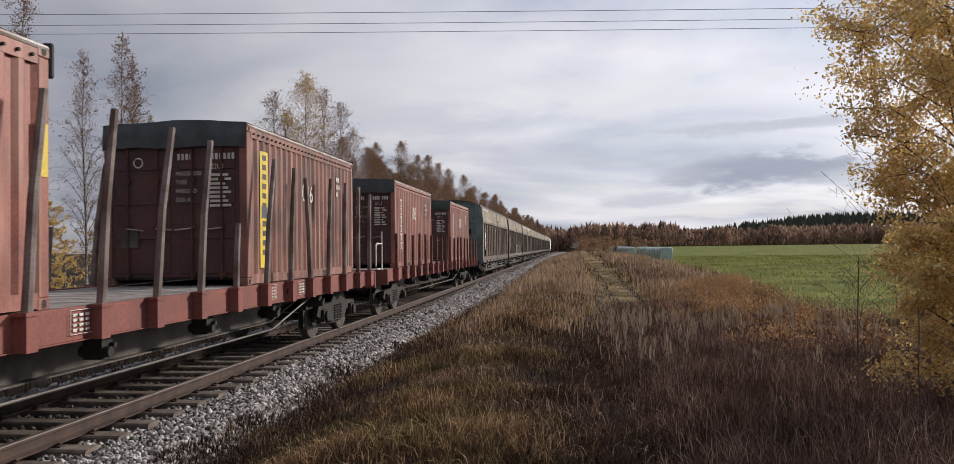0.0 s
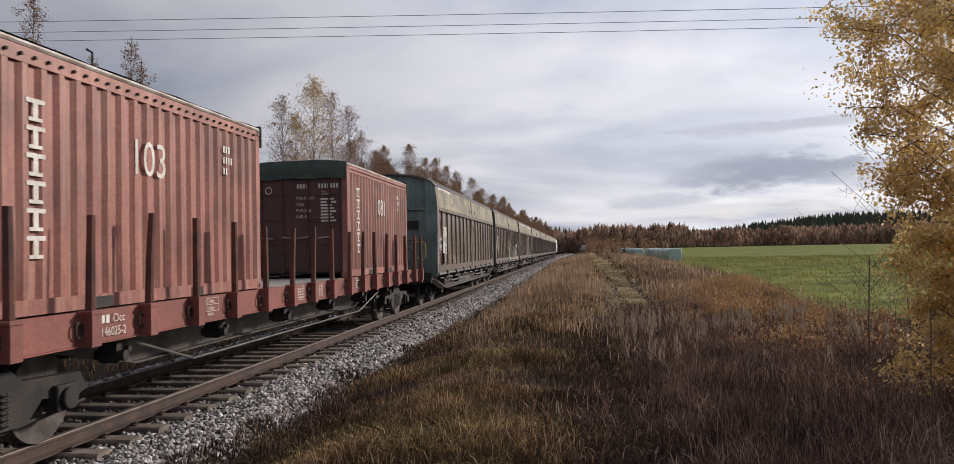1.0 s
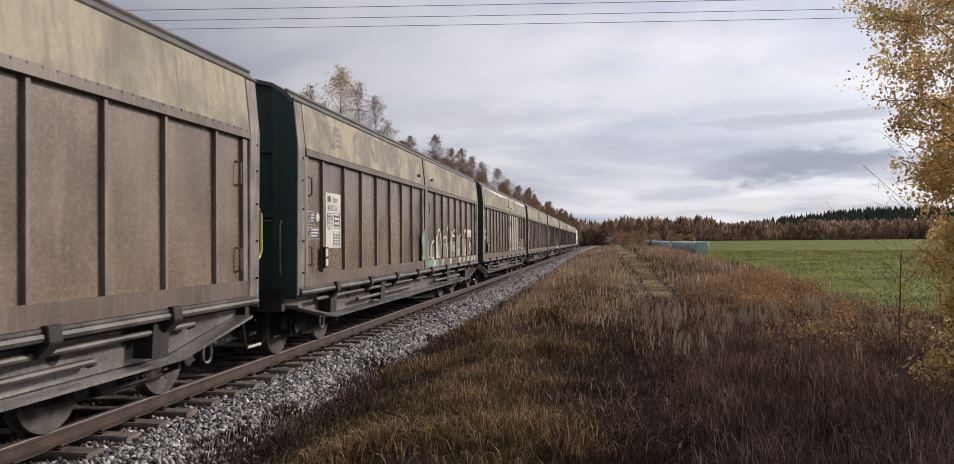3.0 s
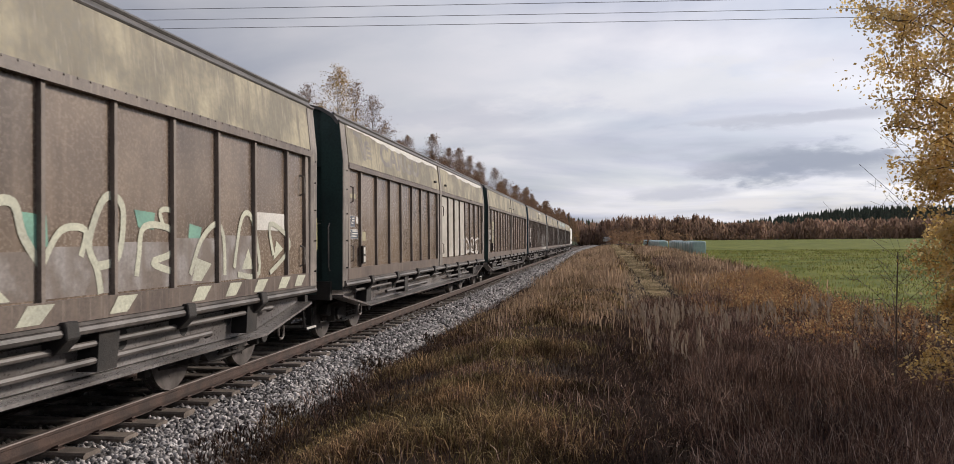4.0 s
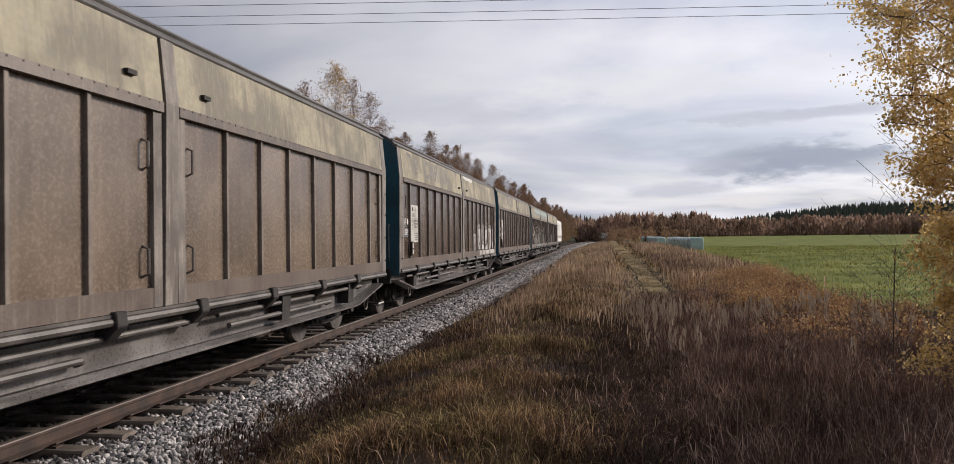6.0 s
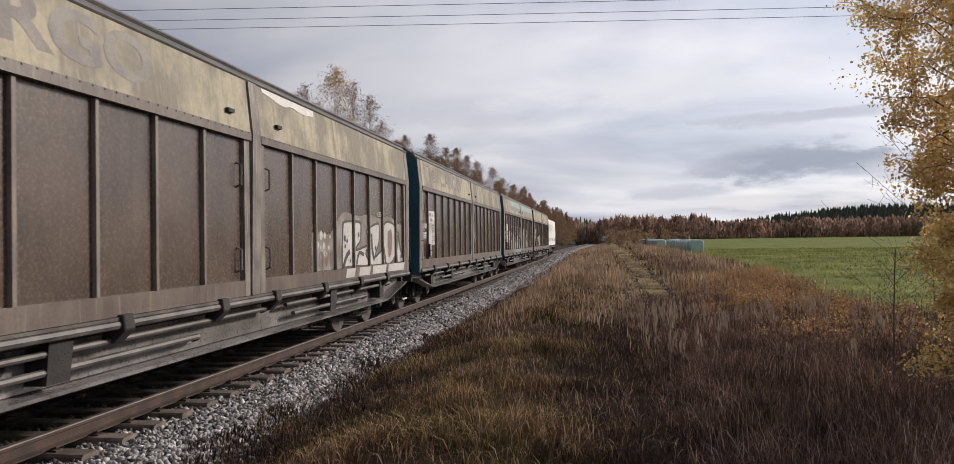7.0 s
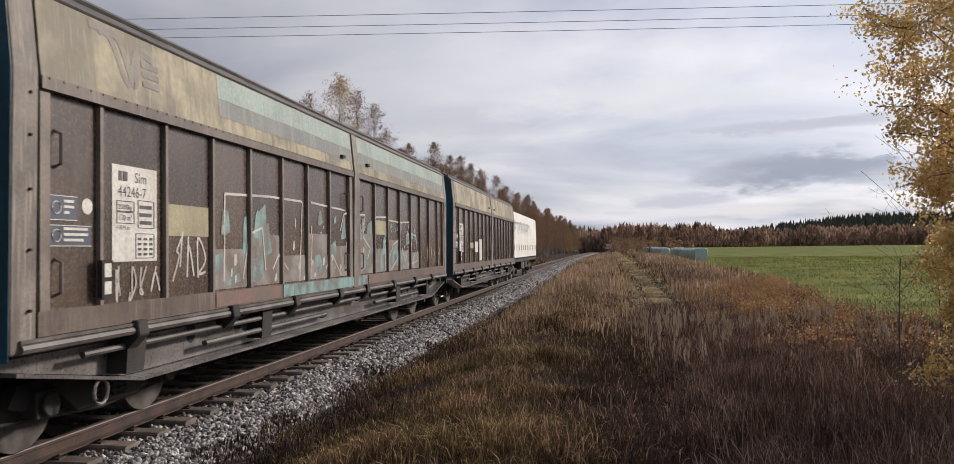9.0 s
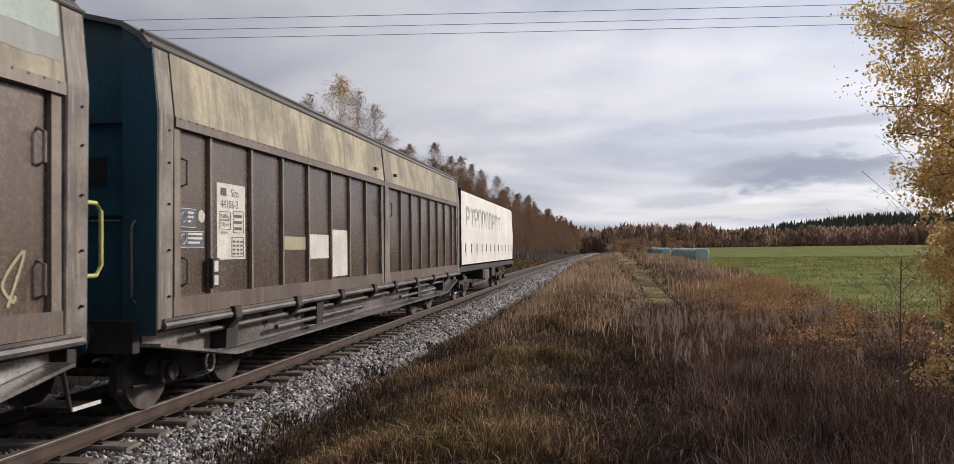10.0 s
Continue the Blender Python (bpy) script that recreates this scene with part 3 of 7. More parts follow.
def wheelset_mesh():
    bm = bmesh.new()
    tube(bm, [(-1.05, 0, 0), (1.05, 0, 0)], 0.08, 10)
    for s in (-1, 1):
        a, b = sorted((s * 0.735, s * 0.865))
        disc(bm, a, b, 0, 0, WHEEL_R - 0.004, 32)
        a, b = sorted((s * 0.715, s * 0.745))
        disc(bm, a, b, 0, 0, WHEEL_R + 0.026, 32)
        a, b = sorted((s * 0.865, s * 0.90))
        disc(bm, a, b, 0, 0, 0.14, 16)
        a, b = sorted((s * 0.865, s * 0.871))
        for k in range(4):
            ang = k * math.pi / 2
            disc(bm, a, b, 0.26 * math.cos(ang), 0.26 * math.sin(ang), 0.035, 8)
    me = mesh_of("wheelset", bm, M_wheel)
    me.materials.append(M_tread)
    for p in me.polygons:
        c = p.center
        if abs(p.normal.x) < 0.3 and math.hypot(c.y, c.z) > 0.42:
            p.material_index = 1
        elif abs(p.normal.x) > 0.9 and p.area > 0.3:
            p.material_index = 0
    return me


WHEELSET = wheelset_mesh()


def bogie(parent, yc, base=2.0, heavy=True):
    """A two-axle bogie: side frames, springs, axle boxes, bolster and wheelsets."""
    b = new("bogie", bpy.data.meshes.new("bogie"))
    bm = bmesh.new()
    for s in (-1, 1):
        x0, x1 = sorted((s * 0.98, s * 1.10))
        h = base / 2
        prism(bm, [(yc - h - 0.42, 0.50), (yc - h - 0.30, 0.68), (yc - 0.45, 0.72), (yc - 0.30, 0.84), (yc + 0.30, 0.84), (yc + 0.45, 0.72), (yc + h + 0.30, 0.68), (yc + h + 0.42, 0.50),
                   (yc + h + 0.25, 0.44), (yc + h - 0.28, 0.50), (yc + 0.50, 0.30), (yc - 0.50, 0.30), (yc - h + 0.28, 0.50), (yc - h - 0.25, 0.44)], x0, x1, "x")
    box(bm, -1.05, 1.05, yc - 0.22, yc + 0.22, 0.50, 0.90)
    b.data = mesh_of("bogie", bm, M_under)
    b.parent = parent
    for s in (-1, 1):
        for q in (-1, 1):
            bm = bmesh.new()
            a0, a1 = sorted((s * 1.0, s * 1.17))
            box(bm, a0, a1, yc + q * base / 2 - 0.15, yc + q * base / 2 + 0.15, 0.34, 0.60)
            a0, a1 = sorted((s * 1.17, s * 1.22))
            disc(bm, a0, a1, yc + q * base / 2, WHEEL_R, 0.115, 14)
            part("axle_box", bm, M_under, b, bevel=0.012)
        bm = bmesh.new()
        for k in (-0.2, 0.0, 0.2):
            for z in range(6):
                pts = [(s * 1.08 + 0.06 * math.cos(a), yc + k + 0.06 * math.sin(a), 0.36 + z * 0.055) for a in [i * math.pi / 4 for i in range(9)]]
                tube(bm, pts, 0.016, 5)
        stuff(part("coil_springs", bm, M_under, b))
    bm = bmesh.new()
    for s in (-1, 1):
        for q in (-1, 1):
            yy = yc + q * (base / 2 + 0.50)
            box(bm, s * 0.80 - 0.05, s * 0.80 + 0.05, yy - 0.06, yy + 0.06, 0.25, 0.62)
            tube(bm, [(s * 1.0, yy, 0.35), (s * 1.0, yc, 0.24)], 0.02, 6)
    stuff(part("brake_gear", bm, M_under, b))
    for q in (-1, 1):
        w = piece("wheelset", WHEELSET, b, pose(0, yc + q * base / 2, WHEEL_R))
        SPIN.append((w, yc + q * base / 2, WHEEL_R))
    return b


def buffers(parent, y_end, out):
    """Two sprung buffers and a screw coupling at a wagon's end; out is -1 or +1 along y."""
    for s in (-1, 1):
        bm = bmesh.new()
        tube(bm, [(s * 0.9, y_end - out * 0.1, 1.02), (s * 0.9, y_end + out * 0.38, 1.02)], 0.12, 14)
        tube(bm, [(s * 0.9, y_end + out * 0.38, 1.02), (s * 0.9, y_end + out * 0.58, 1.02)], 0.085, 14)
        tube(bm, [(s * 0.9, y_end + out * 0.58, 1.02), (s * 0.9, y_end + out * 0.62, 1.02)], 0.25, 20, 0.235)
        part("buffer", bm, M_under, parent)
    bm = bmesh.new()
    tube(bm, [(0, y_end, 0.98), (0, y_end + out * 0.35, 0.96), (0, y_end + out * 0.45, 0.80), (0, y_end + out * 0.55, 0.72)], 0.045, 8)
    part("coupling_hook", bm, M_under, parent)


SIM_L = 17.35
POSTS = [1.15, 2.25, 3.27, 4.28, 5.33, 6.32, 7.33]
DOOR_END = 8.36
SHIFT = [0.0, 0.1, 0.15, 0.2, 0.22, 0.25, 0.15, 0.03]   # uneven slack in the couplings
HW, HB, HS = 1.655, 1.68, 1.61          # half widths at the doors, the belt and the shoulder
Z_SILL, Z_DOOR, Z_PTOP, Z_BELT, Z_SH = 1.17, 1.38, 3.26, 3.37, 4.08


def hoop(bm, x, y, z0, z1, reach, r=0.016, out=1):
    """A U-shaped grab handle standing off a side."""
    tube(bm, [(x, y, z0), (x + reach, y, z0 + 0.02), (x + reach, y + 0.0, z1 - 0.02), (x, y, z1)], r, 6)


def sliding_wall_wagon():
    w = new("sliding_wall_wagon")
    L = SIM_L
    roofprof = [(-HS, Z_SH), (-1.50, 4.22), (-1.27, 4.36), (-0.78, 4.48), (0, 4.54), (0.78, 4.48), (1.27, 4.36), (1.50, 4.22), (HS, Z_SH)]
    bm = bmesh.new()
    prism(bm, roofprof + [(x * 0.975, z - 0.05) for x, z in roofprof[::-1]], -0.03, L + 0.03)
    part("roof", bm, M_roof, w, "dark grey curved sheet roof", smooth=False)
    bm = bmesh.new()
    for s in (-1, 1):
        tube(bm, [(s * 1.50, -0.02, 4.235), (s * 1.50, L + 0.02, 4.235)], 0.03, 6)
        tube(bm, [(s * (HS - 0.005), -0.02, 4.10), (s * (HS - 0.005), L + 0.02, 4.10)], 0.022, 6)
    part("roof_gutter", bm, M_roof, w)
    # inner core that closes the wagon
    bm = bmesh.new()
    box(bm, -1.50, 1.50, 0.20, L - 0.20, 1.0, 4.12)
    part("inner_wall", bm, M_under, w)
    for s in (-1, 1):
        for h in (0, 1):
            d = new("sliding_door", bpy.data.meshes.new("sliding_door"))
            y0, y1 = 0.32, L / 2 - 0.16
            mir = (lambda y, h=h: y if h == 0 else L - y)
            # upper inclined sheet
            bm = bmesh.new()
            prof = [(s * HB, Z_BELT), (s * HS, Z_SH), (s * (HS - 0.05), Z_SH), (s * (HB - 0.06), Z_BELT)]
            a, b = sorted((mir(y0), mir(y1)))
            prism(bm, prof, a, b)
            d.data = mesh_of("sliding_door", bm, M_upper)
            d.parent = w
            # belt and bottom rail
            bm = bmesh.new()
            a, b = sorted((mir(y0), mir(y1)))
            x0, x1 = sorted((s * (HB - 0.10), s * (HB + 0.012)))
            box(bm, x0, x1, a, b, Z_PTOP, Z_BELT)
            x0, x1 = sorted((s * (HW - 0.10), s * HW))
            box(bm, x0, x1, a, b, Z_SILL, Z_DOOR)
            for k in range(46):
                yy = a + (b - a) * (k + 0.5) / 46
                tube(bm, [(s * (HB + 0.010), yy, Z_BELT - 0.012), (s * (HB + 0.02), yy, Z_BELT - 0.012)], 0.012, 5)
            part("door_rail", bm, M_doorrail, d)
            ends = [0.40] + POSTS + [DOOR_END]
            for i in range(8):
                bm = bmesh.new()
                a, b = sorted((mir(ends[i]), mir(ends[i + 1])))
                x0, x1 = sorted((s * (HW - 0.105), s * (HW - 0.05)))
                box(bm, x0, x1, a, b, Z_DOOR - 0.01, Z_PTOP + 0.01)
                part("panel", bm, M_panel, d, "brown grimy steel panel" if i == 0 else "")
            bm = bmesh.new()
            a, b = sorted((mir(DOOR_END), mir(y1)))
            box(bm, *sorted((s * (HW - 0.12), s * (HW + 0.004))), a, b, Z_SILL, Z_PTOP + 0.02)
            part("end_frame", bm, M_post, d)
            for i in range(8):
                bm = bmesh.new()
                yy = mir(ends[i])
                wd = 0.024 if 0 < i < 8 else 0.06
                x0, x1 = sorted((s * (HW - 0.095), s * HW))
                box(bm, x0, x1, yy - wd, yy + wd, Z_DOOR, Z_PTOP)
                part("post", bm, M_panelpost, d)
            for yy in (ends[0] + 0.17, ends[8] - 0.13):
                for z0 in (2.62, 1.50):
                    bm = bmesh.new()
                    x = s * (HW - 0.05)
                    tube(bm, [(x, mir(yy), z0), (x + s * 0.07, mir(yy), z0 + 0.03), (x + s * 0.07, mir(yy), z0 + 0.29), (x, mir(yy), z0 + 0.32)], 0.017, 6)
                    part("grab_handle", bm, M_post, d)
        # corner frames
        for h in (0, 1):
            y0 = 0.0 if h == 0 else L - 0.30
            bm = bmesh.new()
            prism(bm, [(s * HW, 1.05), (s * HB, Z_BELT), (s * HS, Z_SH), (s * (HS - 0.35), 4.05), (s * (HB - 0.35), Z_BELT), (s * (HW - 0.35), 1.05)], y0, y0 + 0.30)
            part("corner_post", bm, M_post, w, bevel=0.015)
            bm = bmesh.new()
            for z in (1.4, 1.9, 2.4, 2.85, 3.2):
                tube(bm, [(s * HW, y0 + 0.2, z), (s * (HB + 0.012), y0 + 0.2, z)], 0.014, 6)
            stuff(part("bolts", bm, M_under, w))
        # middle post
        bm = bmesh.new()
        prism(bm, [(s * (HW + 0.015), Z_SILL), (s * (HB + 0.02), Z_BELT), (s * (HS + 0.02), Z_SH), (s * (HS - 0.1), Z_SH), (s * (HB - 0.1), Z_BELT), (s * (HW - 0.1), Z_SILL)], L / 2 - 0.125, L / 2 + 0.125)
        part("middle_post", bm, M_post, w)
        for yy in (L / 2 - 0.75, L / 2 + 0.75):
            bm = bmesh.new()
            box(bm, *sorted((s * (HS + 0.02), s * (HS + 0.10))), yy - 0.08, yy + 0.08, 3.55, 3.60)
            part("door_stop", bm, M_under, w)
        # runners for the doors
        bm = bmesh.new()
        tube(bm, [(s * 1.66, 0.10, 1.09), (s * 1.66, L - 0.10, 1.09)], 0.045, 8)
        box(bm, *sorted((s * 1.55, s * 1.68)), 0.10, L - 0.10, 1.135, 1.165)
        part("door_runner", bm, M_sideframe, w)
        for yy in (1.7, 3.7, 5.7, 7.7, 9.3, 11.3, 13.3, 15.2):
            bm = bmesh.new()
            prism(bm, [(s * 1.72, 1.19), (s * 1.74, 1.04), (s * 1.60, 0.90), (s * 1.48, 0.90), (s * 1.48, 1.19)], yy - 0.09, yy + 0.09)
            part("runner_bracket", bm, M_under, w, bevel=0.012)
        # side sill: a plate that deepens towards the middle, with a flange along its foot
        bm = bmesh.new()
        plate = [(0.15, 1.08), (0.15, 0.90), (1.85, 0.60), (L - 1.85, 0.60), (L - 0.15, 0.90), (L - 0.15, 1.08)]
        x0, x1 = sorted((s * 1.36, s * 1.38))
        prism(bm, plate, x0, x1, "x")
        part("side_sill", bm, M_sillgrey, w, "dusty grey steel side sill")
        bm = bmesh.new()
        foot = [(0.12, 0.90), (1.85, 0.59), (L - 1.85, 0.59), (L - 0.12, 0.90)]
        prism(bm, foot + [(y, z - 0.035) for y, z in foot[::-1]], *sorted((s * 1.34, s * 1.62)), axis="x")
        part("sill_flange", bm, M_sillgrey, w, "pale worn flange")
        bm = bmesh.new()
        for yy in (2.2, 3.2, 4.4, 12.5, 13.7, 14.8):
            pts = [(yy + 0.10 * math.cos(a), 0.90 + 0.13 * math.sin(a)) for a in [i * math.pi / 6 for i in range(12)]]
            prism(bm, pts, *sorted((s * 1.375, s * 1.386)), axis="x")
        for yy in (2.7, 5.2, 6.4, 7.2, 8.9, 9.8, 10.6, 11.7, 14.2):
            box(bm, *sorted((s * 1.375, s * 1.386)), yy - 0.10, yy + 0.10, 0.99, 1.07)
        stuff(part("sill_holes", bm, M_black, w))
        for a, b, z, r in ((1.0, 9.2, 0.93, 0.032), (3.2, 7.3, 0.77, 0.036), (9.9, 15.8, 0.93, 0.032), (10.2, 14.0, 0.77, 0.036)):
            bm = bmesh.new()
            tube(bm, [(s * 1.56, a, z), (s * 1.56, b, z), (s * 1.52, b + 0.08, z - 0.02), (s * 1.44, b + 0.09, z - 0.05)], r, 8)
            part("door_lever_tube", bm, M_sideframe, w)
        for yy in (1.8, 4.9, 12.0, 15.1):
            bm = bmesh.new()
            prism(bm, [(yy - 0.16, 1.05), (yy + 0.16, 1.05), (yy + 0.10, 0.66), (yy - 0.20, 0.66)], *sorted((s * 1.38, s * 1.60)), axis="x")
            part("sill_bracket", bm, M_under, w)
        for yy in (1.25, L - 1.25):
            bm = bmesh.new()
            pts = [(s * 1.57, yy + 0.10 * math.sin(a), 0.55 + 0.12 * math.cos(a)) for a in [i * math.pi / 6 for i in range(13)]]
            tube(bm, pts, 0.018, 6)
            part("tow_ring", bm, M_post, w, "pale painted tow ring")
    # ends
    for h in (0, 1):
        yo, yi = (0.0, 0.16) if h == 0 else (L, L - 0.16)
        out = -1 if h == 0 else 1
        a, b = sorted((yi, yi + out * 0.05))
        e = new("end_wall", bpy.data.meshes.new("end_wall"))
        bm = bmesh.new()
        prism(bm, [(-1.32, 1.0), (1.32, 1.0), (1.32, 3.4), (1.27, 4.34), (0.78, 4.46), (0, 4.52), (-0.78, 4.46), (-1.27, 4.34), (-1.32, 3.4)], a, b)
        e.data = mesh_of("end_wall", bm, M_endblue)
        e.parent = w
        for s in (-1, 1):
            bm = bmesh.new()
            a, b = sorted((yo - out * 0.002, yo + out * 0.004))
            prism(bm, [(s * (HW - 0.01), 1.0), (s * (HB - 0.01), Z_BELT), (s * (HS - 0.005), Z_SH), (s * 1.49, 4.22), (s * 1.26, 4.35), (s * 1.26, 1.0)], a, b)
            part("corner_plate", bm, M_endblue, e)
            bm = bmesh.new()
            a, b = sorted((yo, yi))
            box(bm, *sorted((s * 1.26, s * 1.28)), a, b, 1.0, 4.33)
            part("corner_return", bm, M_endblue, e)
        bm = bmesh.new()
        a, b = sorted((yi + out * 0.05, yi + out * 0.13))
        box(bm, -1.26, 1.26, a, b, 3.28, 3.36)
        box(bm, -1.26, 1.26, a, b, 2.28, 2.36)
        box(bm, -0.05, 0.05, a, b, 2.36, 4.45)
        part("end_beam", bm, M_endblue, e)
        bm = bmesh.new()
        box(bm, 0.62, 1.0, *sorted((yi + out * 0.05, yi + out * 0.07)), 2.62, 2.92)
        part("vent", bm, M_black, e, "small black square vent")
        bm = bmesh.new()
        box(bm, -1.45, 1.45, *sorted((yo, yo + out * 0.12)), 0.82, 1.16)
        part("headstock", bm, M_under, w)
        bm = bmesh.new()
        yy = yo + out * 0.03
        tube(bm, [(1.42, yy, 1.35), (1.42, yy + out * 0.06, 1.42), (1.42, yy + out * 0.06, 2.15), (1.42, yy, 2.22)], 0.014, 6)
        tube(bm, [(-1.2, yy, 2.22), (1.25, yy, 2.22)], 0.012, 6)
        part("end_grab_rail", bm, M_post, w)
        bm = bmesh.new()
        pts = [(0.75, yi + out * 0.20, 1.75)]
        pts = [(0.55 + 0.26 * math.cos(i * math.pi / 8), yi + out * 0.20, 1.75 + 0.26 * math.sin(i * math.pi / 8)) for i in range(17)]
        tube(bm, pts, 0.014, 6)
        tube(bm, [(0.55, yi, 1.75), (0.55, yi + out * 0.2, 1.75)], 0.02, 6)
        part("brake_wheel", bm, M_under, e)
        buffers(w, yo + out * 0.12, out)
    # handrail and step at the rear
    bm = bmesh.new()
    tube(bm, [(1.48, L, 2.36), (1.48, L + 0.36, 2.36), (1.48, L + 0.44, 2.28), (1.48, L + 0.44, 1.76), (1.48, L + 0.36, 1.66), (1.48, L, 1.66)], 0.022, 8)
    part("handrail", bm, M_yellow, w, "yellow-green bent tube handrail")
    bm = bmesh.new()
    for k in range(7):
        box(bm, 0.95, 1.45, L + 0.08 + k * 0.05, L + 0.10 + k * 0.05, 0.42, 0.45)
    box(bm, 0.95, 0.97, L + 0.05, L + 0.45, 0.40, 0.45)
    tube(bm, [(1.40, L + 0.1, 0.43), (1.40, L - 0.02, 0.9)], 0.02, 6)
    stuff(part("step", bm, M_under, w))
    bm = bmesh.new()
    box(bm, 1.45, 1.47, L + 0.05, L + 0.45, 0.42, 0.455)
    part("step_edge", bm, M_plate, w, "dull pale step edge")
    # floor frame, brake cylinder
    bm = bmesh.new()
    box(bm, -1.34, 1.34, 0.1, L - 0.1, 0.98, 1.08)
    box(bm, -0.3, 0.3, 0.1, L - 0.1, 0.62, 0.98)
    tube(bm, [(0.6, 6.5, 0.62), (0.6, 7.6, 0.62)], 0.2, 12)
    part("underframe", bm, M_under, w)
    bogie(w, 2.05)
    bogie(w, L - 2.05)
    # lamp bracket box on the first post, notices
    bm = bmesh.new()
    box(bm, HW, HW + 0.05, 1.08, 1.24, 1.45, 1.80)
    part("tail_lamp_bracket", bm, M_under, w)
    bm = bmesh.new()
    box(bm, HW + 0.05, HW + 0.056, 1.11, 1.21, 1.48, 1.60)
    box(bm, HW + 0.05, HW + 0.056, 1.11, 1.21, 1.64, 1.77)
    part("reflector", bm, M_plate, w)
    return w


XP = HW - 0.05     # face of the sunken panels


def notices(w, dy=0.0):
    for (y0, y1, z0, z1) in ((0.50, 0.86, 2.16, 2.38), (0.50, 1.05, 1.93, 2.12)):
        bm = bmesh.new()
        quad_yz(bm, XP + 0.004, y0, y1, z0, z1)
        b = part("notice", bm, M_bluesign, w, "dark blue notice with white bars for its print")
        bm = bmesh.new()
        zc = (z0 + z1) / 2
        pts = [(XP + 0.009, y0 + 0.09 + 0.055 * math.cos(i * math.pi / 6), zc + 0.055 * math.sin(i * math.pi / 6)) for i in range(13)]
        tube(bm, pts, 0.007, 4)
        for k in range(3):
            quad_yz(bm, XP + 0.009, y0 + 0.18, y1 - 0.05 - 0.06 * (k == 2), zc + 0.05 - k * 0.05, zc + 0.075 - k * 0.05)
        for z in (z0, z1 - 0.008):
            quad_yz(bm, XP + 0.008, y0, y1, z, z + 0.008)
        part("notice_print", bm, M_white, b)
    bm = bmesh.new()
    disc(bm, XP, XP + 0.005, 1.00, 2.30, 0.075, 18)
    part("round_label", bm, M_plate, w, "round pale label")


def data_panel(w, number, material=M_plate):
    y0, y1, z0, z1 = 1.36, 2.12, 1.78, 2.74
    bm = bmesh.new()
    quad_yz(bm, XP + 0.004, y0, y1, z0, z1)
    b = part("data_panel", bm, material, w, "pale data panel with dark lettering")
    x = XP + 0.009
    bm = bmesh.new()   # the maker's mark as bars
    quad_yz(bm, x, y0 + 0.10, y0 + 0.15, z1 - 0.155, z1 - 0.06)
    quad_yz(bm, x, y0 + 0.17, y0 + 0.24, z1 - 0.155, z1 - 0.06)
    part("mark", bm, M_ink, b)
    lettering("type_letters", "Sim", 0.15, M_ink, b, side_at(x, y0 + 0.36, z1 - 0.16))
    lettering("wagon_number", number, 0.15, M_ink, b, side_at(x, y0 + 0.09, z1 - 0.31), squash=0.95)
    lettering("weight", "25800kg", 0.075, M_ink, b, side_at(x, y0 + 0.09, z1 - 0.44), squash=0.9)
    lettering("volume", "170 m\u00b3", 0.085, M_ink, b, side_at(x, y0 + 0.10, z1 - 0.55), squash=0.9)
    lettering("length_mark", "l-18.04 m", 0.06, M_ink, b, side_at(x, y0 + 0.07, z1 - 0.64), squash=0.9)
    bm = bmesh.new()
    for (a, c, e, f) in ((0.07, 0.35, 0.36, 0.46), (0.07, 0.35, 0.47, 0.58), (0.42, 0.70, 0.34, 0.62), (0.38, 0.70, 0.68, 0.93)):
        for z in (z1 - e, z1 - f):
            quad_yz(bm, x, y0 + a, y0 + c, z, z + 0.006)
        for y in (y0 + a, y0 + c):
            quad_yz(bm, x, y, y + 0.006, z1 - f, z1 - e)
    for k in range(4):
        for q in (0.42, 0.52, 0.62):
            quad_yz(bm, x, y0 + q, y0 + q + 0.055, z1 - 0.90 + k * 0.052, z1 - 0.875 + k * 0.052)
    for k in range(3):
        quad_yz(bm, x, y0 + 0.45, y0 + 0.66, z1 - 0.58 + k * 0.08, z1 - 0.545 + k * 0.08)
    stuff(part("small_print", bm, M_ink, b))


def stroke(bm, pts, width, x):
    """A sprayed line on a side: rounded ribbon through points of (y, z)."""
    P = [Vector((0, p[0], p[1])) for p in pts]
    sm = []
    n = len(P)
    for i in range(n - 1):
        a, b, c, d = P[max(i - 1, 0)], P[i], P[i + 1], P[min(i + 2, n - 1)]
        for k in range(5):
            t = k / 5
            sm.append(0.5 * ((2 * b) + (c - a) * t + (2 * a - 5 * b + 4 * c - d) * t * t + (3 * b - a - 3 * c + d) * t ** 3))
    sm.append(P[-1])
    prev = None
    for i, p in enumerate(sm):
        d = (sm[min(i + 1, len(sm) - 1)] - sm[max(i - 1, 0)]).normalized()
        nn = Vector((0, -d.z, d.y)) * width / 2
        cur = [bm.verts.new((x, q.y, q.z)) for q in (p + nn, p - nn)]
        if prev:
            bm.faces.new((prev[0], prev[1], cur[1], cur[0]))
        prev = cur


def blob(bm, pts, x):
    bm.faces.new([bm.verts.new((x, y, z)) for y, z in pts])


